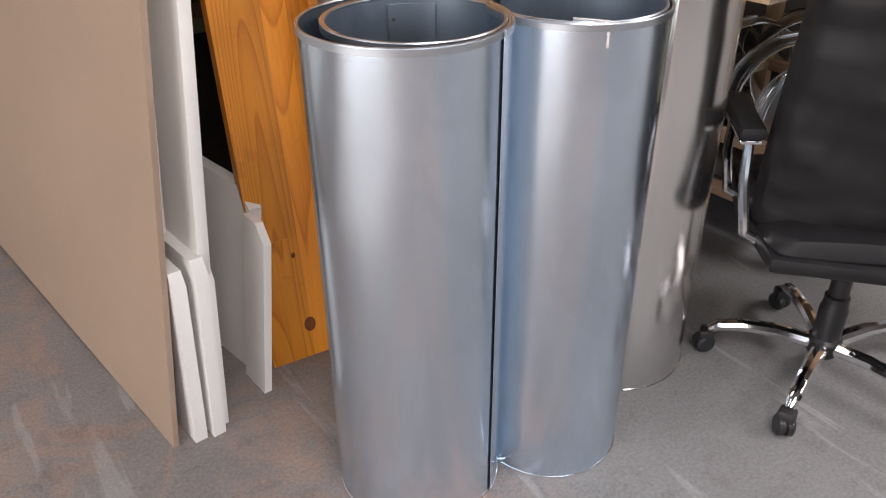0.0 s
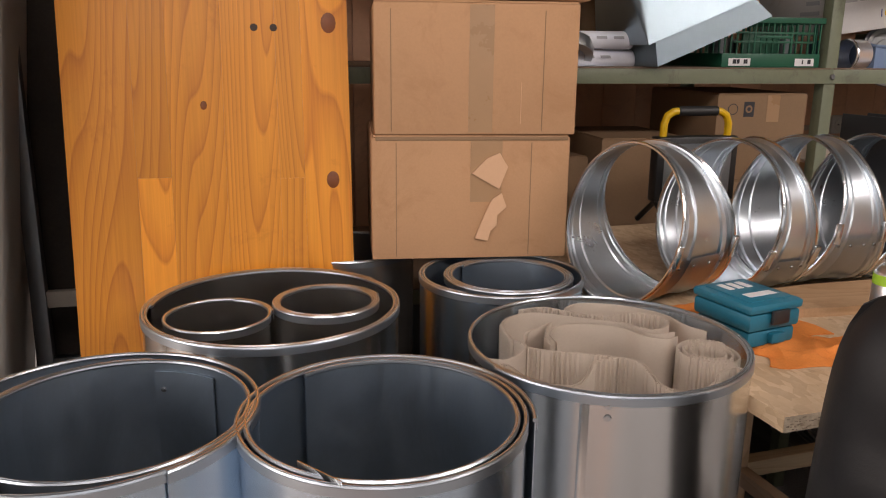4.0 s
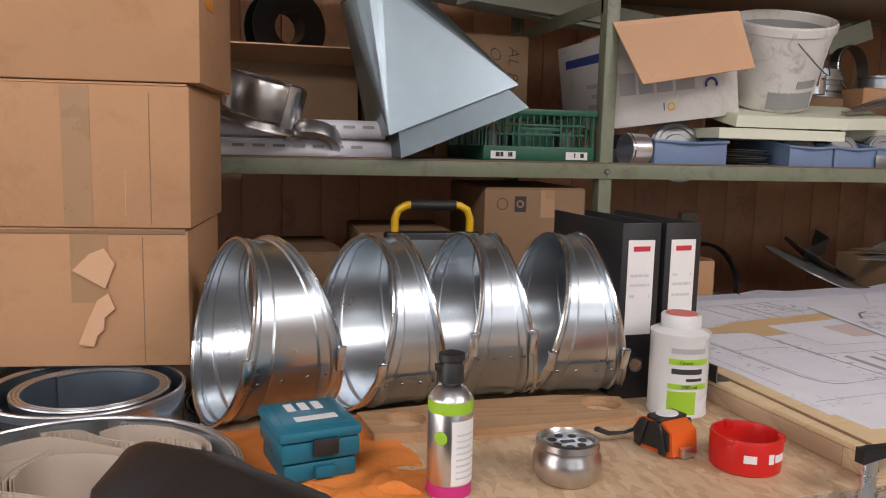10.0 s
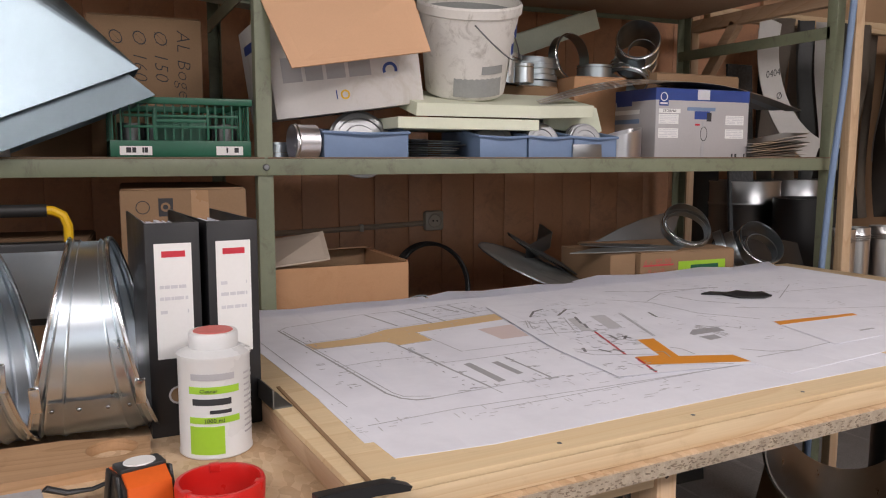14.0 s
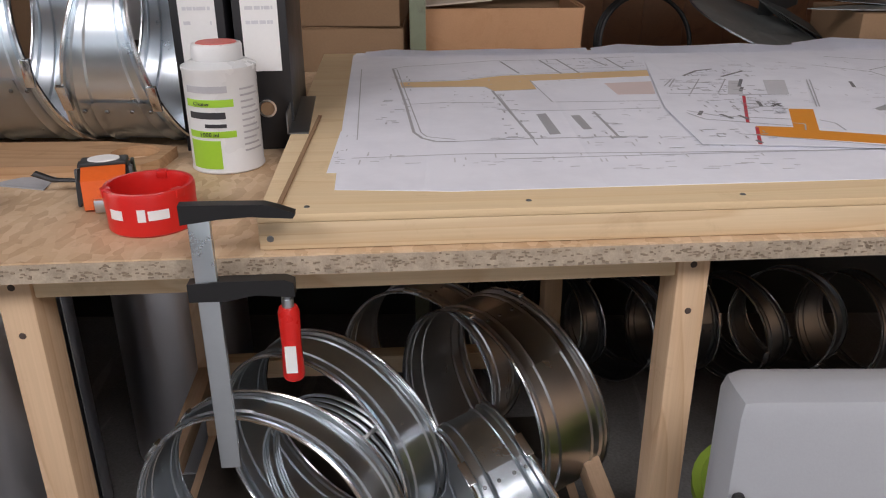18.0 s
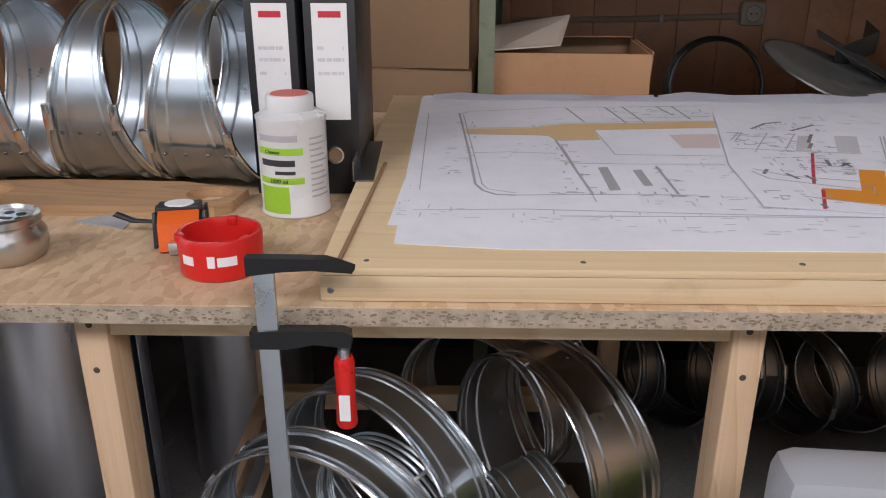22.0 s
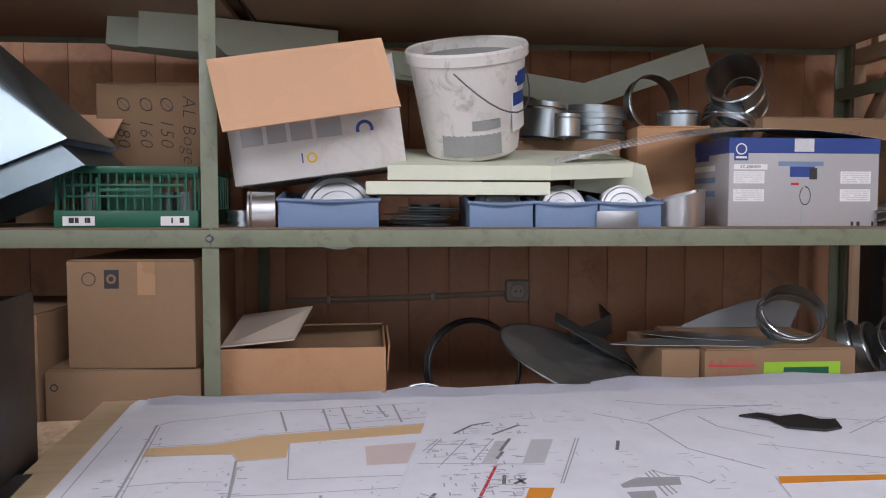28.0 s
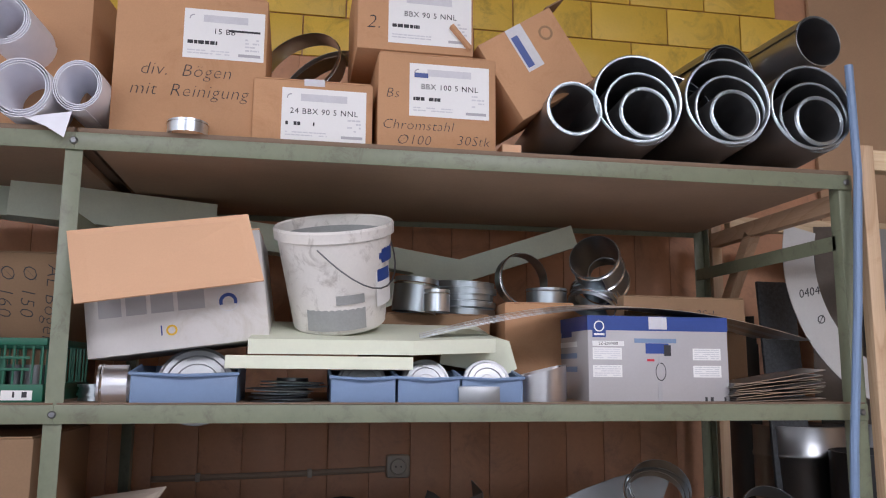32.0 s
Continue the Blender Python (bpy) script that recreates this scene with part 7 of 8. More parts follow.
part("logo_ring", lathe([(0.011, 0), (0.011, 0.0006), (0.014, 0.0006), (0.014, 0)], 24, front(0.03, -0.0012, 0.196), closed=True), M["white"], lg)
part("logo_bar", bbox(0.016, -0.0018, 0.173, 0.044, -0.0012, 0.178), M["white"], lg, smooth=False)
tl = plate(hb, "title_field", 0.012, 0.146, 0.097, 0.159, 0.0, M["white"], label="white title field")
wording(tl, "SZ-200/400", 0.011, front(0.054, -0.001, 0.1525), M["black_ink"])
for i, (x0, z0) in enumerate(((0.012, 0.112), (0.012, 0.068), (0.285, 0.112), (0.285, 0.068))):
    tf = plate(hb, "text_field", x0, z0, x0 + 0.078, z0 + 0.03, 0.0, M["white"], label="white field of small print")
    bars(tf, x0 + 0.004, x0 + 0.074, z0 + 0.027, 5, 0.0025, 0.0028, -0.0008, M["soft_ink"], 40 + i, 0.9)
hp = part("hoist_picture", bbox(0.125, -0.001, 0.155, 0.24, -0.0002, 0.166), M["blue_bin"], hb, "printed picture of the hoist", smooth=False)
part("picture_motor", bbox(0.155, -0.0013, 0.128, 0.218, -0.0003, 0.154), M["blue_print"], hp, smooth=False)
part("picture_motor", bbox(0.205, -0.0016, 0.122, 0.224, -0.0006, 0.15), M["black_ink"], hp, smooth=False)
part("picture_cable", lathe([(0.016, 0), (0.016, 0.0006), (0.018, 0.0006), (0.018, 0)], 24, front(0.195, -0.0004, 0.082) @ Matrix.Diagonal((0.8, 1.3, 1, 1)), closed=True), M["black_ink"], hp)
part("picture_hook", bbox(0.186, -0.0012, 0.006, 0.197, -0.0003, 0.055), M["grey_ink"], hp, smooth=False)
part("picture_cable", bbox(0.189, -0.0012, 0.1, 0.193, -0.0003, 0.122), M["grey_ink"], hp, smooth=False)
part("red_mark", bbox(0.158, -0.0012, 0.108, 0.178, -0.0003, 0.114), M["red_ink"], hp, smooth=False)
bars(hb, 0.315, 0.375, 0.018, 1, 0.012, 0, -0.0003, M["black_ink"], 60, 0.6)
part("side_logo", bbox(-0.0012, 0.12, 0.172, -0.0004, 0.2, 0.214), M["blue_print"], hb, smooth=False)
for i, z0 in enumerate((0.145, 0.115, 0.08)):
    part("side_field", bbox(-0.0012, 0.08, z0, -0.0004, 0.24, z0 + 0.014), M["white" if i == 0 else "blue_bin"], hb, smooth=False)

rb = carton(4.3, 3.12, ZM, 0.4, 0.25, 0.3, 3, M["card2"], "old brown carton marked in pen behind the hoist box", False)
marked(rb, (("Ø   8Stk", 0.23, 0.25),), 0.04)
for i in range(11):
    solo("sheet_offcut", prism([(0, 0), (0.27, -0.015 + 0.01 * (i % 3)), (0.3, 0.12), (0.02, 0.14)], 0, 0.0016), M["stain"], pose(4.46 + 0.006 * (i % 4), 2.83, ZM + 0.001 + 0.005 * i, 0, -1.6 * (i % 5) - 0.3 * i, 3 * (i % 4)), "thin metal sheet in a loose fanned stack", "metal sheet", "fanned sheets", smooth=False)

# ---- lower shelf, seen over and under the bench ----
ZL = 0.72 + 0.0525 - 0.008 + 0.0005
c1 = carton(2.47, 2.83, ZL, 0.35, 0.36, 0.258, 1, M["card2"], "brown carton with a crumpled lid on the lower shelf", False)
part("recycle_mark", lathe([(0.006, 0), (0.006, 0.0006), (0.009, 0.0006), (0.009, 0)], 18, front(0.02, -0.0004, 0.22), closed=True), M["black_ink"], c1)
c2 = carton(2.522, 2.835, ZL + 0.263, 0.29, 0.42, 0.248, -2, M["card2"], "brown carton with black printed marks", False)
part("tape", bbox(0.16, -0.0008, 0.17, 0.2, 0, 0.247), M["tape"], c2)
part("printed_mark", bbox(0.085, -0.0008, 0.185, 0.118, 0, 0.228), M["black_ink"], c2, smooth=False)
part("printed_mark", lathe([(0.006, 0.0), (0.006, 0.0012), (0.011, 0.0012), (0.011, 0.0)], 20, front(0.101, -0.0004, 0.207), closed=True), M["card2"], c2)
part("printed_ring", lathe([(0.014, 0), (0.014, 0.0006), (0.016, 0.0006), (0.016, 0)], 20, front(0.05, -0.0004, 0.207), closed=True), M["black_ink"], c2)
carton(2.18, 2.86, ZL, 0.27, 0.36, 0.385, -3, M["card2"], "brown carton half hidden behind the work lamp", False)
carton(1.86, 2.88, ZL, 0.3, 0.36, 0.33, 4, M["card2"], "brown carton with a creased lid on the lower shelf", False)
op = thing("open_carton", pose(2.865, 2.84, ZL, 0, 0, 1), "open brown carton with raised flaps on the lower shelf", "box", "open cartons")
HC = 0.302
part("front_wall", bbox(0, 0, 0, 0.385, 0.004, HC), M["card"], op)
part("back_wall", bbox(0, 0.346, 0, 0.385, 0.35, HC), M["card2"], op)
for xx in (0.0, 0.381):
    part("side_wall", bbox(xx, 0.0045, 0, xx + 0.004, 0.3455, HC), M["card"], op)
# floor in the darker copy: the carton's inner shade is painted in
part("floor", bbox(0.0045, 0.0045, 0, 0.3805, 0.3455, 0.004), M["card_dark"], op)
part("flap", slant_plate(((0.0, 0.0, HC + 0.004), (0.168, 0.016, HC + 0.016), (0.2, 0.19, HC + 0.072), (0.0, 0.33, HC + 0.03)), 0.004), M["tan_paper"], op, "grey-tan flap bent upwards")
part("flap", slant_plate(((0.16, 0.344, HC + 0.004), (0.385, 0.344, HC + 0.004), (0.38, 0.3, HC + 0.012), (0.17, 0.29, HC + 0.012)), 0.004), M["card2"], op, "narrow bent flap")
part("flap", bbox(0, 0.03, 0, 0.004, 0.32, 0.07, 0, pose(0.387, 0.0, HC - 0.068, 0, 4, 0)), M["card"], op, "flap hanging outside")
carton(3.5, 2.84, ZL, 0.4, 0.2, 0.15, 2, M["card2"], "low brown carton under the round scrap", False)
dk = thing("dished_disc", pose(3.728, 2.96, ZL + 0.222, 12, 19, 0), "large dull grey dished steel disc leaning on scrap", "disc")
part("dish", lathe([(0, 0.0), (0.1, 0.003), (0.2, 0.014), (0.204, 0.016), (0.2, 0.018), (0.1, 0.007), (0, 0.004)], 48), M["offcut_dark"], dk)
part("rim", lathe([(0.2005, 0.0185), (0.206, 0.019), (0.207, 0.015), (0.2005, 0.0135)], 48, closed=True), M["old_steel"], dk, "thin worn rim")
for k in range(4):
    solo("steel_strip", bbox(0, 0, 0, 0.31 - 0.015 * k, 0.09, 0.0025), M["dark_sheet"], pose(3.705 + 0.012 * k, 3.07 + 0.012 * k, ZL + 0.322 - 0.004 * k, 10, 29 + 2.5 * k, -10 + 3 * k), "dark steel strip leaning in a fan on the disc", "metal strip", "fanned steel strips", smooth=False)
fb = thing("folded_bracket", pose(3.775, 3.12, ZL + 0.236, 0, -20, 12), "folded grey sheet bracket lying in the scrap", "bracket")
part("web", bbox(0, 0, 0, 0.12, 0.002, 0.07, 0, pose(0, 0, 0, 28)), M["old_steel"], fb)
part("flange", bbox(0.121, 0, 0, 0.123, 0.06, 0.07, 0, pose(0, 0, 0, 28)), M["zinc_grey"], fb, "bright bent flange")
hose = thing("hose_coil", pose(3.51, 3.3, ZL + 0.152, 76, 0, 6), "black hose coil standing at the wall", "hose coil")
for k in range(3):
    part("loop", sweep([((0.145 - 0.004 * k) * math.cos(radians(a)), (0.145 - 0.004 * k) * math.sin(radians(a)), 0.013 * k) for a in range(0, 361, 9)], 0.006, 8), M["black"], hose)
for k in range(3):
    r = 0.092 - 0.006 * k
    solo("metal_ring", lathe([(r, 0), (r, 0.016), (r - 0.003, 0.016), (r - 0.003, 0)], 40, closed=True), M["zinc_grey"], pose(3.345 + 0.012 * k, 2.98 + 0.03 * k, ZL + r * 0.95, 72, 0, 10 - 6 * k), "grey zinc ring standing among the scrap", "ring", "zinc rings")
ec = carton(4.025, 2.83, ZL, 0.385, 0.36, 0.285, 0, M["card2"], "brown carton with a green label and red pen marks", False)
part("side_panel", bbox(-0.1, 0.02, 0.0, -0.004, 0.3, 0.285, 0.002), M["card2"], ec)
part("green_label", bbox(0.15, -0.001, 0.215, 0.345, 0, 0.255), M["lime"], ec, "lime-green label", smooth=False)
part("logo_bar", bbox(0.2, -0.0016, 0.225, 0.315, -0.001, 0.242), M["crate"], ec, "dark green lettering bar", smooth=False)
part("pen_mark", bbox(0.01, -0.0008, 0.245, 0.13, -0.0002, 0.25), M["red_ink"], ec, smooth=False)
marked(ec, (("6 x 90-90", 0.065, 0.258), ("9 x Ø", 0.06, 0.226)), 0.026, M["red_ink"])
solo("steel_plate", prism([(-0.21, 0.07), (-0.1, 0.04), (0.02, 0.03), (0.15, 0.004), (0.26, 0.08), (0.1, 0.17), (-0.08, 0.14)], 0, 0.002), M["offcut_dark"], pose(4.02, 2.832, ZL + 0.2905, 0, 0, 0), "flat grey sheet offcut lying over the carton", "metal plate", smooth=False)
solo("oval_plate", lathe([(0, 0), (0.97, 0), (1.0, 0.001), (1.0, 0.002), (0, 0.0026)], 36, Matrix.Diagonal((0.15, 0.055, 1, 1))), M["zinc_grey"], pose(4.07, 2.985, ZL + 0.2945, 0, 2, -14), "oval zinc plate lying on the sheet offcut", "metal plate")
solo("curved_offcut", prism([(0, 0), (0.33, 0), (0.352, 0.045), (0.378, 0.104), (0.3, 0.094), (0.2, 0.074), (0.1, 0.042)], 0, 0.002, m=pose(0, 0, 0, 84)), M["old_steel"], pose(4.075, 3.15, ZL + 0.2905, 0, 0, -2), "curved grey sheet offcut standing on the carton", "metal plate", smooth=False)
for x, y, z, r, l, rx, ry, rz in ((4.3, 2.95, 0.335, 0.082, 0.03, 38, -12, 0), (4.295, 2.945, 0.336, 0.074, 0.02, 42, -14, 0), (4.325, 2.99, 0.338, 0.08, 0.045, 46, -24, 10), (4.5, 2.93, 0.258, 0.072, 0.03, 66, 0, 40), (4.47, 2.96, 0.258, 0.072, 0.03, 66, 0, 46), (4.62, 2.95, 0.262, 0.085, 0.05, 52, 0, -4), (4.625, 2.94, 0.25, 0.06, 0.03, 52, 0, -4)):
    pipe_ring(x, y, ZL + z, r, l, rx, ry, rz, M["zinc_grey"], "zinc pipe collar tipped over on the lower shelf")
flue = thing("insulated_flue", pose(5.1, 3.5, 0.886, 0, 0, 0) @ Matrix.Diagonal((1.42, 1.42, 0.75, 1)), "stainless double-walled flue pipe standing up", "flue pipe", "flue pipes")
part("outer_pipe", lathe([(0.11, 0), (0.11, 0.34), (0.112, 0.345), (0.112, 0.36), (0.11, 0.365), (0.11, 0.48)], 44), M["flue_steel"], flue)
part("top_plate", lathe([(0.112, 0.476), (0.112, 0.483), (0.062, 0.478), (0.06, 0.47)], 44), M["flue_steel"], flue)
part("inner_pipe", lathe([(0.06, 0.1), (0.06, 0.474), (0.058, 0.474), (0.058, 0.1)], 36, closed=True), M["old_steel"], flue)
copy_thing(flue, pose(5.48, 3.56, 0.886, 0, 0, 30))
solo("black_sheet", prism([(0, 0), (0.5, 0), (0.46, 0.1), (0.25, 0.127), (0.05, 0.11)], 0, 0.004, m=pose(0, 0, 0, 84)), M["black_paint"], pose(4.43, 3.0, ZL + 0.19, 0, 3, 0), "black curved steel sheet standing before the flues", "metal sheet", smooth=False)
solo("low_carton", bbox(0, 0, 0, 0.3, 0.3, 0.19, 0.003), M["card2"], pose(4.44, 2.84, ZL, 0, 0, 0), "low brown carton holding pipe collars", "box")

# socket, conduit and cable on the wall
so = thing("wall_socket", pose(3.724, 3.7895, 1.094), "old grey surface-mounted double socket", "socket")
part("housing", bbox(-0.042, -0.034, -0.04, 0.042, 0, 0.04, 0.012), M["socket"], so)
part("insert", lathe([(0, 0.0005), (0.024, 0.0005), (0.027, 0.004), (0.03, 0)], 28, pose(0, -0.034, 0, 90)), M["socket"], so)
for s in (-1, 1):
    part("contact", lathe([(0, 0.0055), (0.003, 0.0055), (0.003, 0)], 10, pose(s * 0.009, -0.0335, 0, 90)), M["black"], so)
for kx, kz in ((3.05, 1.066), (3.42, 1.074)):
    solo("pipe_clip", bbox(-0.008, -0.013, -0.014, 0.008, 0.01, 0.014, 0.003), M["socket"], pose(kx, 3.78, kz), "small beige clip holding the wall conduit", "pipe clip", "conduit clips")
solo("cable_conduit", sweep([(2.9, 3.779, 1.062), (3.3, 3.779, 1.07), (3.68, 3.779, 1.084)], 0.0105, 8), M["conduit"], pose(0, 0, 0), "brown-grey conduit on the wall", "conduit")

# ---- upper shelf ----
ZU = 1.914 + 0.0525 + 0.0005


def addressed(t, w, h, x0, z0, x1, z1, words, seed):
    lb = plate(t, "shipping_label", x0, z0, x1, z1, 0.0, M["white"], label="white shipping label")
    hh = z1 - z0
    part("logo_arc", strip(arc(0, 0, 0.009, 80, 190, 8), 0, 0.0006, 0.003, m=front(x0 + 0.022, -0.001, z1 - 0.025)), M["grey_ink"], lb)
    part("name_bar", bbox(x0 + 0.045, -0.0014, z1 - 0.032, x0 + 0.045 + (x1 - x0) * 0.55, -0.0008, z1 - 0.014), M["soft_ink"], lb, "grey lettering bar", smooth=False)
    if words:
        wording(lb, words, 0.02, front((x0 + x1) / 2, -0.001, z0 + hh * 0.56), M["black_ink"], spread=1.1)
    bars(lb, x0 + 0.01, x0 + 0.08, z0 + hh * 0.36, 1, 0.009, 0, -0.0008, M["black_ink"], seed, 0.8)
    bars(lb, x1 - 0.045, x1 - 0.012, z0 + hh * 0.45, 4, 0.004, 0.005, -0.0008, M["soft_ink"], seed + 1, 0.7)
    bars(lb, x0 + 0.01, x0 + 0.11, z0 + hh * 0.17, 2, 0.003, 0.004, -0.0008, M["soft_ink"], seed + 2, 0.9)
    part("maker_bar", bbox(x1 - 0.06, -0.0014, z0 + 0.01, x1 - 0.008, -0.0008, z0 + 0.017), M["grey_ink"], lb, smooth=False)
    return lb


u1 = carton(2.915, 2.83, ZU, 0.352, 0.36, 0.36, 0.5, M["card"], "brown carton marked in pen, with a shipping label", False)
l1 = addressed(u1, 0.35, 0.36, 0.155, 0.2, 0.345, 0.325, "15 BB", 70)
part("pen_strike", bbox(0.26, -0.0016, 0.272, 0.335, -0.001, 0.277), M["black_ink"], l1, smooth=False)
marked(u1, (("div.  Bögen", 0.165, 0.165), ("mit  Reinigung", 0.175, 0.115)), 0.045)
u2 = carton(3.24, 2.82, ZU, 0.288, 0.34, 0.157, 0.5, M["card"], "low brown carton with a shipping label", False)
addressed(u2, 0.288, 0.157, 0.068, 0.006, 0.272, 0.138, "24 BBX 90 5 NNL", 80)
part("tape_end", bbox(0.12, -0.001, 0.145, 0.17, 0.05, 0.163, 0.001), M["soft_ink"], u2, "curled clear tape")
u3 = carton(3.54, 2.815, ZU, 0.3, 0.36, 0.245, 0.5, M["card"], "brown carton marked in pen, with a shipping label", False)
addressed(u3, 0.3, 0.245, 0.078, 0.085, 0.282, 0.222, "BBX 100 5 NNL", 90)
marked(u3, (("Bs", 0.035, 0.14), ("Chromstahl", 0.1, 0.06), ("Ø100", 0.09, 0.022), ("30Stk", 0.24, 0.027)), 0.036)
part("pen_note", bbox(0.09, -0.002, 0.185, 0.125, -0.0015, 0.197), M["blue_print"], u3, smooth=False)
u4 = carton(3.485, 2.81, ZU + 0.25, 0.295, 0.34, 0.24, 0.5, M["card"], "brown carton stacked on another, with a label", False)
addressed(u4, 0.295, 0.24, 0.077, 0.02, 0.29, 0.16, "BBX 90 5 NNL", 95)
marked(u4, (("2.", 0.04, 0.07),), 0.05)
u5 = thing("cardboard_box", pose(3.915, 2.825, ZU + 0.095, 0, -33, 3), "brown carton tipped over onto the rolls", "box")
part("body", bbox(-0.0, 0, 0.0, 0.235, 0.26, 0.225, 0.003), M["card"], u5)
part("flap", bbox(0.0, -0.02, 0.224, 0.01, 0.2, 0.3, 0.001, pose(-0.002, 0, 0, 0, -8, 0)), M["card"], u5)
part("flap", bbox(0.225, 0.0, 0.2255, 0.2885, 0.2, 0.2295), M["card2"], u5)
part("blue_tape", bbox(0.085, -0.0008, 0.1, 0.135, 0, 0.224), M["soft_ink"], u5, "printed clear tape", smooth=False)
part("print_bar", bbox(0.09, -0.0014, 0.11, 0.11, -0.0008, 0.2), M["blue_print"], u5, smooth=False)
part("recycle_mark", lathe([(0.014, 0), (0.014, 0.0006), (0.02, 0.0006), (0.02, 0)], 16, front(0.185, -0.0004, 0.17), closed=True), M["card_dark"], u5)
solo("wood_block", bbox(0, 0, 0, 0.05, 0.3, 0.03, 0.001), M["card_pale"], pose(3.86, 2.83, ZU), "small wooden batten under the rolls", "wood block", smooth=False)


def lying_roll(x, z, coils, l, mat, y=2.775, rz=0, rx=-90, label="grey metal sheet rolled up, lying on the shelf"):
    t = thing("sheet_metal_roll", pose(x, y, z, rx, 0, rz), label, "sheet roll", "lying sheet rolls")
    for cx, cy, r0, r1, turns, start, off in coils:
        line = [(cx + a, cy + b) for a, b in spiral(r0, r1, turns, radians(start), 48)]
        c = part("coil", strip(line, off, l, 0.0016), mat, t)
        part("edge", sweep([(a, b, off) for a, b in line], 0.0017, 6), M["zinc_grey"], c, "bare cut edge")
    return t


lying_roll(4.034, ZU + 0.118, [(0, 0, 0.072, 0.063, 4.2, 0, 0.0)], 0.75, M["sheet_grey"], rz=-2, rx=-93)
for x, z, q in ((4.206, 0.156, 40), (4.458, 0.167, 60), (4.704, 0.166, 90)):
    lying_roll(x, ZU + z, [(0, 0, 0.12, 0.113, 3.2, q, 0.0), (0.012, 0.022, 0.1, 0.093, 3.3, q - 40, 0.012), (0.02, 0.036, 0.071, 0.06, 4.3, q, 0.004)], 0.8, M["sheet_grey"], rz=-2, rx=-93)
lying_roll(4.785, ZU + 0.388, [(0, 0, 0.075, 0.07, 1.3, 200, 0.0)], 0.7, M["sheet_grey"], rz=4, y=2.84, label="single thin sheet roll lying on the larger rolls")
lying_roll(4.6, ZU + 0.34, [(0, 0, 0.09, 0.075, 2.1, 200, 0.0)], 0.5, M["sheet_grey"], rz=6, y=3.0, label="single thin sheet roll lying on the larger rolls")
for bx, bz, br, a0, a1, tw in ((4.36, 0.27, 0.14, 25, 150, -8), (4.42, 0.25, 0.12, 35, 165, 4), (4.62, 0.27, 0.1, 10, 120, 12)):
    solo("bent_sheet", strip(arc(0, 0, br, a0, a1, 18), 0.0, 0.5, 0.0016), M["galv"], pose(bx, 2.93, ZU + bz - 0.12, -90, 0, tw) @ Matrix.Diagonal((1, -1, 1, 1)), "curved zinc sheet lying behind the rolls", "metal sheet", "bent sheets behind the rolls")
for i, (x, z, r, ln) in enumerate(((2.69, 0.235, 0.062, 0.6), (2.74, 0.077, 0.07, 0.6), (2.86, 0.09, 0.055, 0.55))):
    pr = thing("paper_roll", pose(x, 2.765, ZU + z, -90, 0, -3), "thick white paper roll lying on the upper shelf", "paper roll", "paper rolls")
    part("roll", strip(spiral(r, r * 0.75, 3.2, 0.6 * i, 32), 0, ln, 0.0016, m=Matrix.Diagonal((1, 1.0 + 0.1 * (i == 2), 1, 1))), M["paper"], pr)
solo("paper_tag", prism([(0, 0), (0.1, 0.02), (0.09, -0.045), (0.05, -0.02)], 0, 0.0006, m=pose(0, 0, 0, 80)), M["paper"], pose(2.75, 2.77, ZU + 0.01), "torn white paper end hanging down", "paper", smooth=False)
pipe_ring(3.095, 2.81, ZU, 0.046, 0.03, 0, 0, 0, M["galv"], "low zinc collar at the shelf edge")
for x, r, z, rx in ((3.36, 0.13, 0.31, 66), (3.45, 0.17, 0.22, 74), (3.45, 0.155, 0.22, 72)):
    pipe_ring(x, 3.2, ZU + z, r, 0.05, rx, 0, -30, M["stain"], "wide grey metal ring behind the cartons")
carton(3.3, 3.2, ZU, 0.36, 0.3, 0.16, 2, M["card2"], "brown carton at the back of the upper shelf", False)
carton(2.5, 2.95, ZU, 0.34, 0.4, 0.42, -5, M["card"], "tall brown carton behind the paper rolls", False)

# ---- timber frame and stored sheets beyond the rack ----
tf = thing("timber_stand", pose(0, 0, 0), "raw spruce upright with cross braces beside the rack", "timber stand")
part("upright", bbox(4.822, 2.752, 0, 4.862, 2.786, 2.03, 0.002), M["pine_up"], tf)
part("upright", bbox(4.835, 3.56, 0, 4.875, 3.6, 1.97, 0.002), M["pine_up"], tf)
part("cross_piece", bbox(4.83, 2.83, 1.875, 4.87, 3.559, 1.925, 0.002), M["pine_deep"], tf)
part("diagonal", bbox(0, 0, 0, 0.035, 0.4, 0.045, 0.002, pose(4.83, 3.3, 1.87, -52)), M["pine_deep"], tf)
part("long_piece", bbox(4.876, 3.5, 1.93, 7.5, 3.54, 1.98, 0.002), M["pine_light"], tf)
part("long_piece", bbox(4.863, 2.76, 1.965, 7.5, 2.8, 2.02, 0.002), M["pine_light"], tf)
solo("electric_conduit", sweep([(4.806, 2.752, 2.25), (4.808, 2.75, 1.95), (4.78, 2.75, 1.6), (4.74, 2.748, 1.25), (4.715, 2.747, 0.9), (4.7, 2.746, 0.0)], 0.011, 10), M["blue_bin"], pose(0, 0, 0), "grey-blue plastic conduit running up the post", "conduit")
M["pale_sheet"] = plain("pale_grey_painted_sheet", (0.5, 0.5, 0.49), 0.5, var=0.07)
M["tan_sheet"] = plain("dusty_tan_sheet", (0.2, 0.17, 0.14), 0.7, var=0.15)
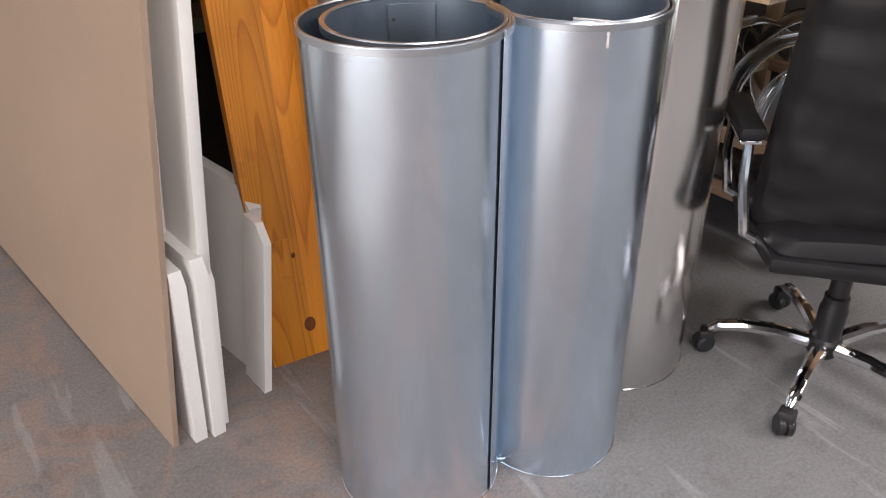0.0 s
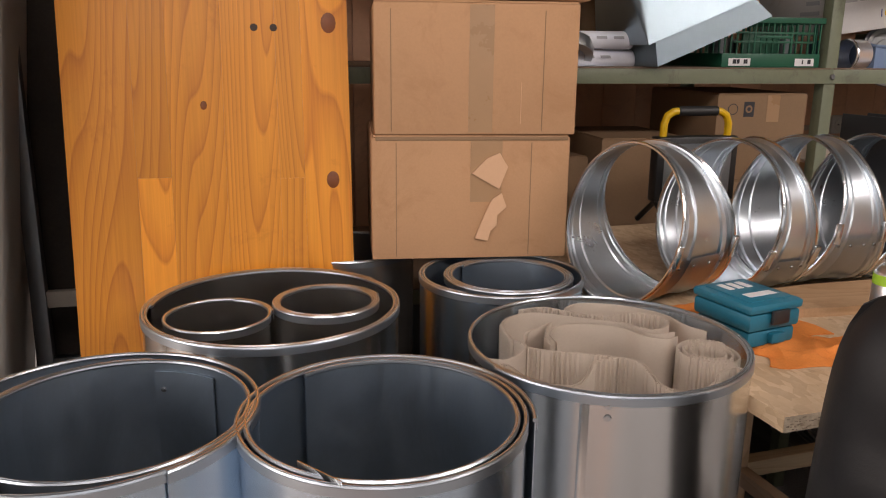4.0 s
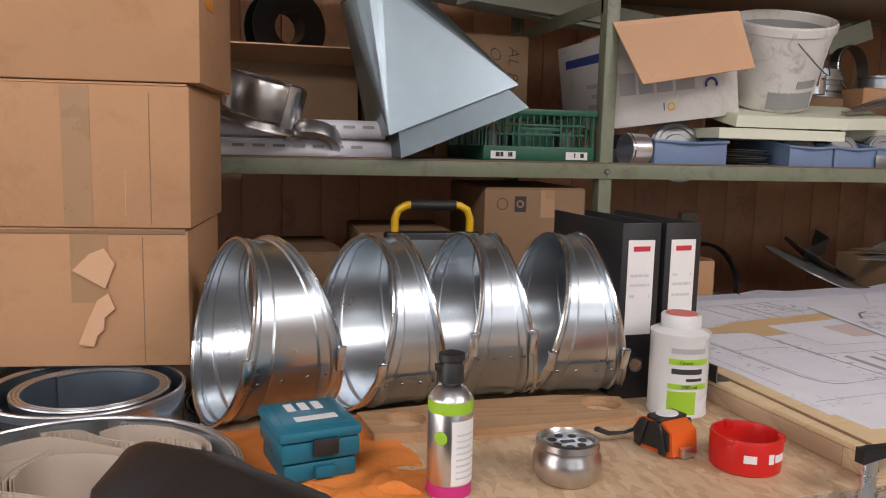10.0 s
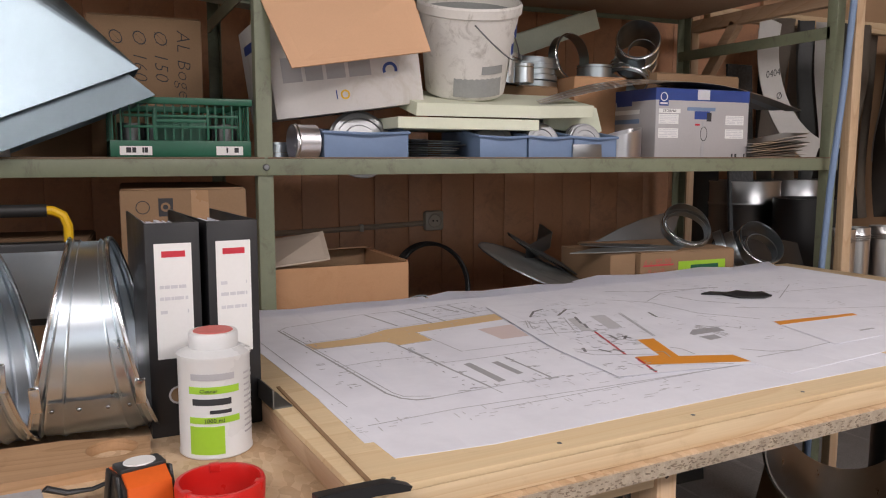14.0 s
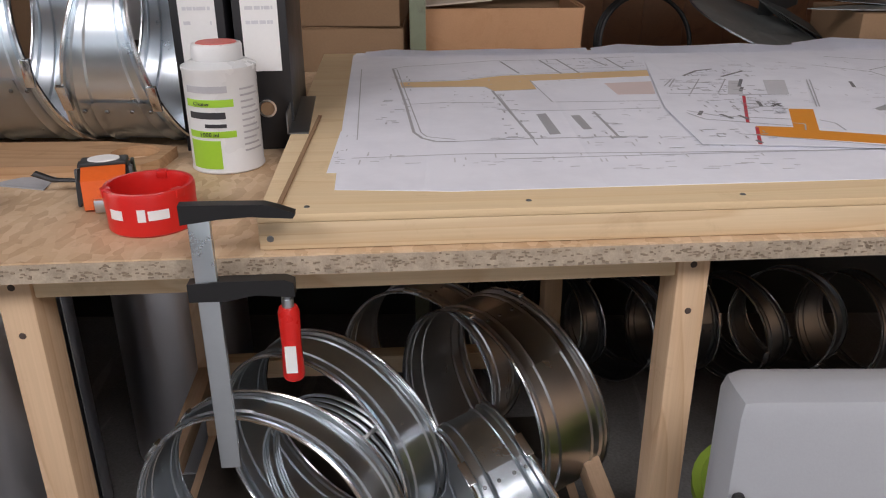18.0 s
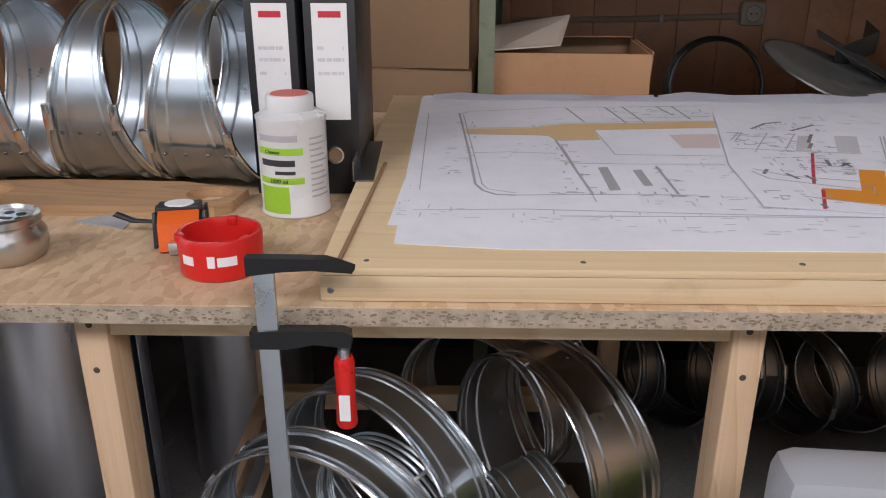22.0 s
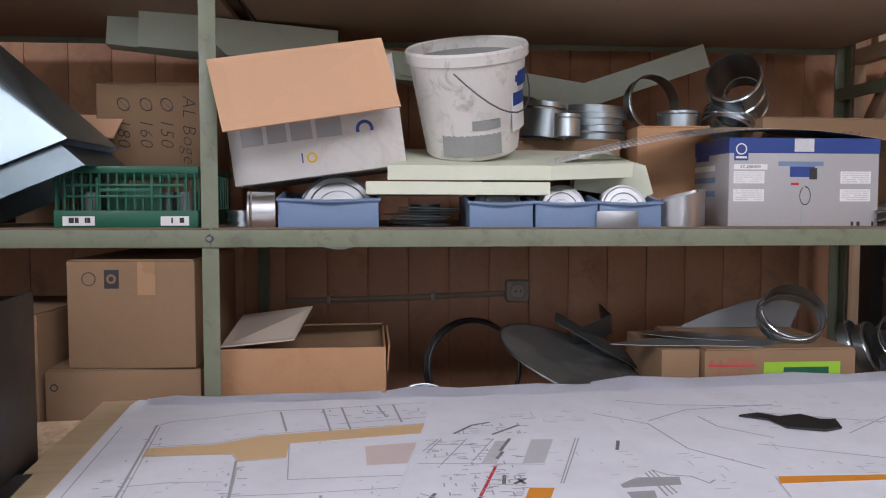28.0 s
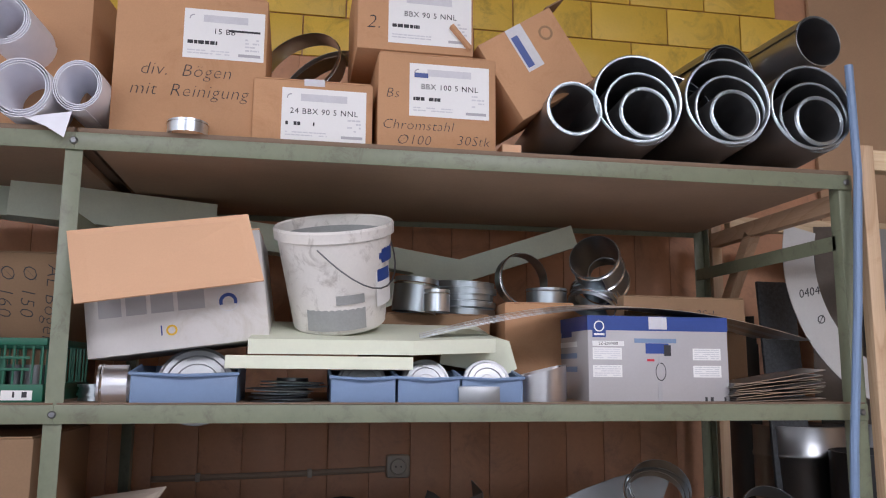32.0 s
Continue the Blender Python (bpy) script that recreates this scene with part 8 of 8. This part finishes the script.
arc_sheet = solo("arc_sheet", strip(arc(0, 0, 0.445, 165, 250, 30), 0, 0.003, 0.115), M["pale_sheet"], pose(5.445, 3.3, 1.79, 88, 0, 0), "pale grey sheet cut to a wide arc, marked in pen", "metal sheet", smooth=False)
wording(arc_sheet, "0404", 0.04, pose(-0.418, -0.1, 0.0035, 0, 0, 12), M["black_ink"], "handwriting", 0.0002, 1.0, 0.2)
wording(arc_sheet, "Ø", 0.04, pose(-0.38, -0.19, 0.0035, 0, 0, 12), M["black_ink"], "handwriting", 0.0002)


def hung_sheet(x, y, w, h, seed, mat):
    """A narrow template cut from sheet, hung by its top, its edges swaying in and out."""
    rnd = random.Random(seed)
    p, q, amp = rnd.uniform(0, 6), rnd.uniform(0, 6), rnd.uniform(0.01, 0.035)
    zs = [-h * k / 14 for k in range(15)]
    left = [(-w / 2 + amp * math.sin(p + 5 * z / h), z) for z in zs]
    right = [(w / 2 + amp * math.sin(q + 6.5 * z / h), z) for z in zs]
    bm = bmesh.new()
    rows = []
    for (xa, z), (xb, _) in zip(left, right):
        lean = 0.03 * math.sin(p + 3 * z)
        rows.append([bm.verts.new((xa + (xb - xa) * u, lean + 0.02 * math.sin(3.1 * u + q), z)) for u in (0, 0.33, 0.67, 1)])
    for a, b in zip(rows, rows[1:]):
        for k in range(3):
            bm.faces.new((a[k], a[k + 1], b[k + 1], b[k]))
    bmesh.ops.solidify(bm, geom=bm.faces[:], thickness=0.003)
    return solo("hung_template", bm, mat, pose(x, y, 1.95, 0, 0, rnd.uniform(-14, 14)), "narrow curved sheet template hanging in storage", "metal sheet", "hung templates")


for i in range(11):
    hung_sheet(5.24 + i * 0.13, 3.46 - 0.012 * (i % 3), (0.1, 0.075, 0.12, 0.09)[i % 4], (0.62, 0.7, 0.56, 0.66, 0.74)[i % 5], 30 + i, M[("tan_sheet", "dark_sheet", "pale_sheet", "dark_sheet", "tan_sheet", "old_steel")[i % 6]])
for i in range(8):
    hung_sheet(5.3 + i * 0.17, 3.57, 0.13, 0.9, 60 + i, M[("dark_sheet", "tan_sheet", "dark_board")[i % 3]])
for i in range(3):
    solo("curved_sheet", strip(arc(0, 0, 0.16 + 0.014 * i, 130, 215, 16), 0, 0.74 - 0.05 * i, 0.002), M["dark_sheet"], pose(5.1 + 0.012 * i, 3.62, 0.886, 0, 0, 0), "dark curved sheet standing in storage", "metal sheet", "dark curved sheets")
solo("rough_board", bbox(0, 0, 0, 0.15, 0.012, 0.86, 0.002), M["dark_felt"], pose(4.95, 3.4, 0.886, -4, 0, 5), "dark speckled board standing on the side shelf", "board", smooth=False)
solo("wall_shelf", bbox(4.9, 2.85, 0.86, 7.4, 3.6, 0.885), M["shelf_board"], pose(0, 0, 0), "dark board shelf beyond the timber upright", "shelf", kind="structure", smooth=False)
tp = thing("ribbed_pipe", pose(5.03, 2.93, 0.885), "short stainless pipe with a ribbed end standing up", "flue pipe", "ribbed stainless pipes")
part("pipe", lathe([(0.05, 0), (0.05, 0.15), (0.053, 0.153), (0.05, 0.157), (0.053, 0.162), (0.05, 0.167), (0.053, 0.172), (0.05, 0.177), (0.05, 0.2), (0.047, 0.2), (0.047, 0)], 32, closed=True), M["stain"], tp)
copy_thing(tp, pose(5.15, 2.96, 0.885))
copy_thing(tp, pose(5.3, 2.96, 0.885))
solo("black_drum", lathe([(0, 0), (0.15, 0), (0.15, 0.3), (0.14, 0.3), (0.14, 0.01), (0, 0.01)], 36), M["black_paint"], pose(5.17, 3.19, 0.885), "black steel drum on the side shelf", "drum")

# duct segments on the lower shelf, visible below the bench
# darker steel than on the bench: shade under the rack put into colour
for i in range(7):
    duct_segment(pose(3.08 + i * 0.17, 2.93 + 0.03 * (i % 2), 0.168, 0, (-8, 6, 0, 10)[i % 4], 20 + 12 * (i % 3)), 0.15, (0.05, 0.02, 0.05, 0.02), M["flue_steel"], "duct segment on the floor under the rack, darkened for shade", (70 + 30 * i, 120 + 30 * i), "duct segments under the rack")
# dark sheets added below the lower shelf to stand in for deep shade
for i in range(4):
    solo("dark_sheet", bbox(0, 0, 0, 0.94, 0.004, 0.69, 0.001), M["dark_sheet"], pose(0.95 + i * 0.96, 3.3 + 0.01 * (i % 2), 0.0, -6, 0, 0), "added dark sheet standing in for shade below the lower shelf", "metal sheet", "dark leaning sheets")
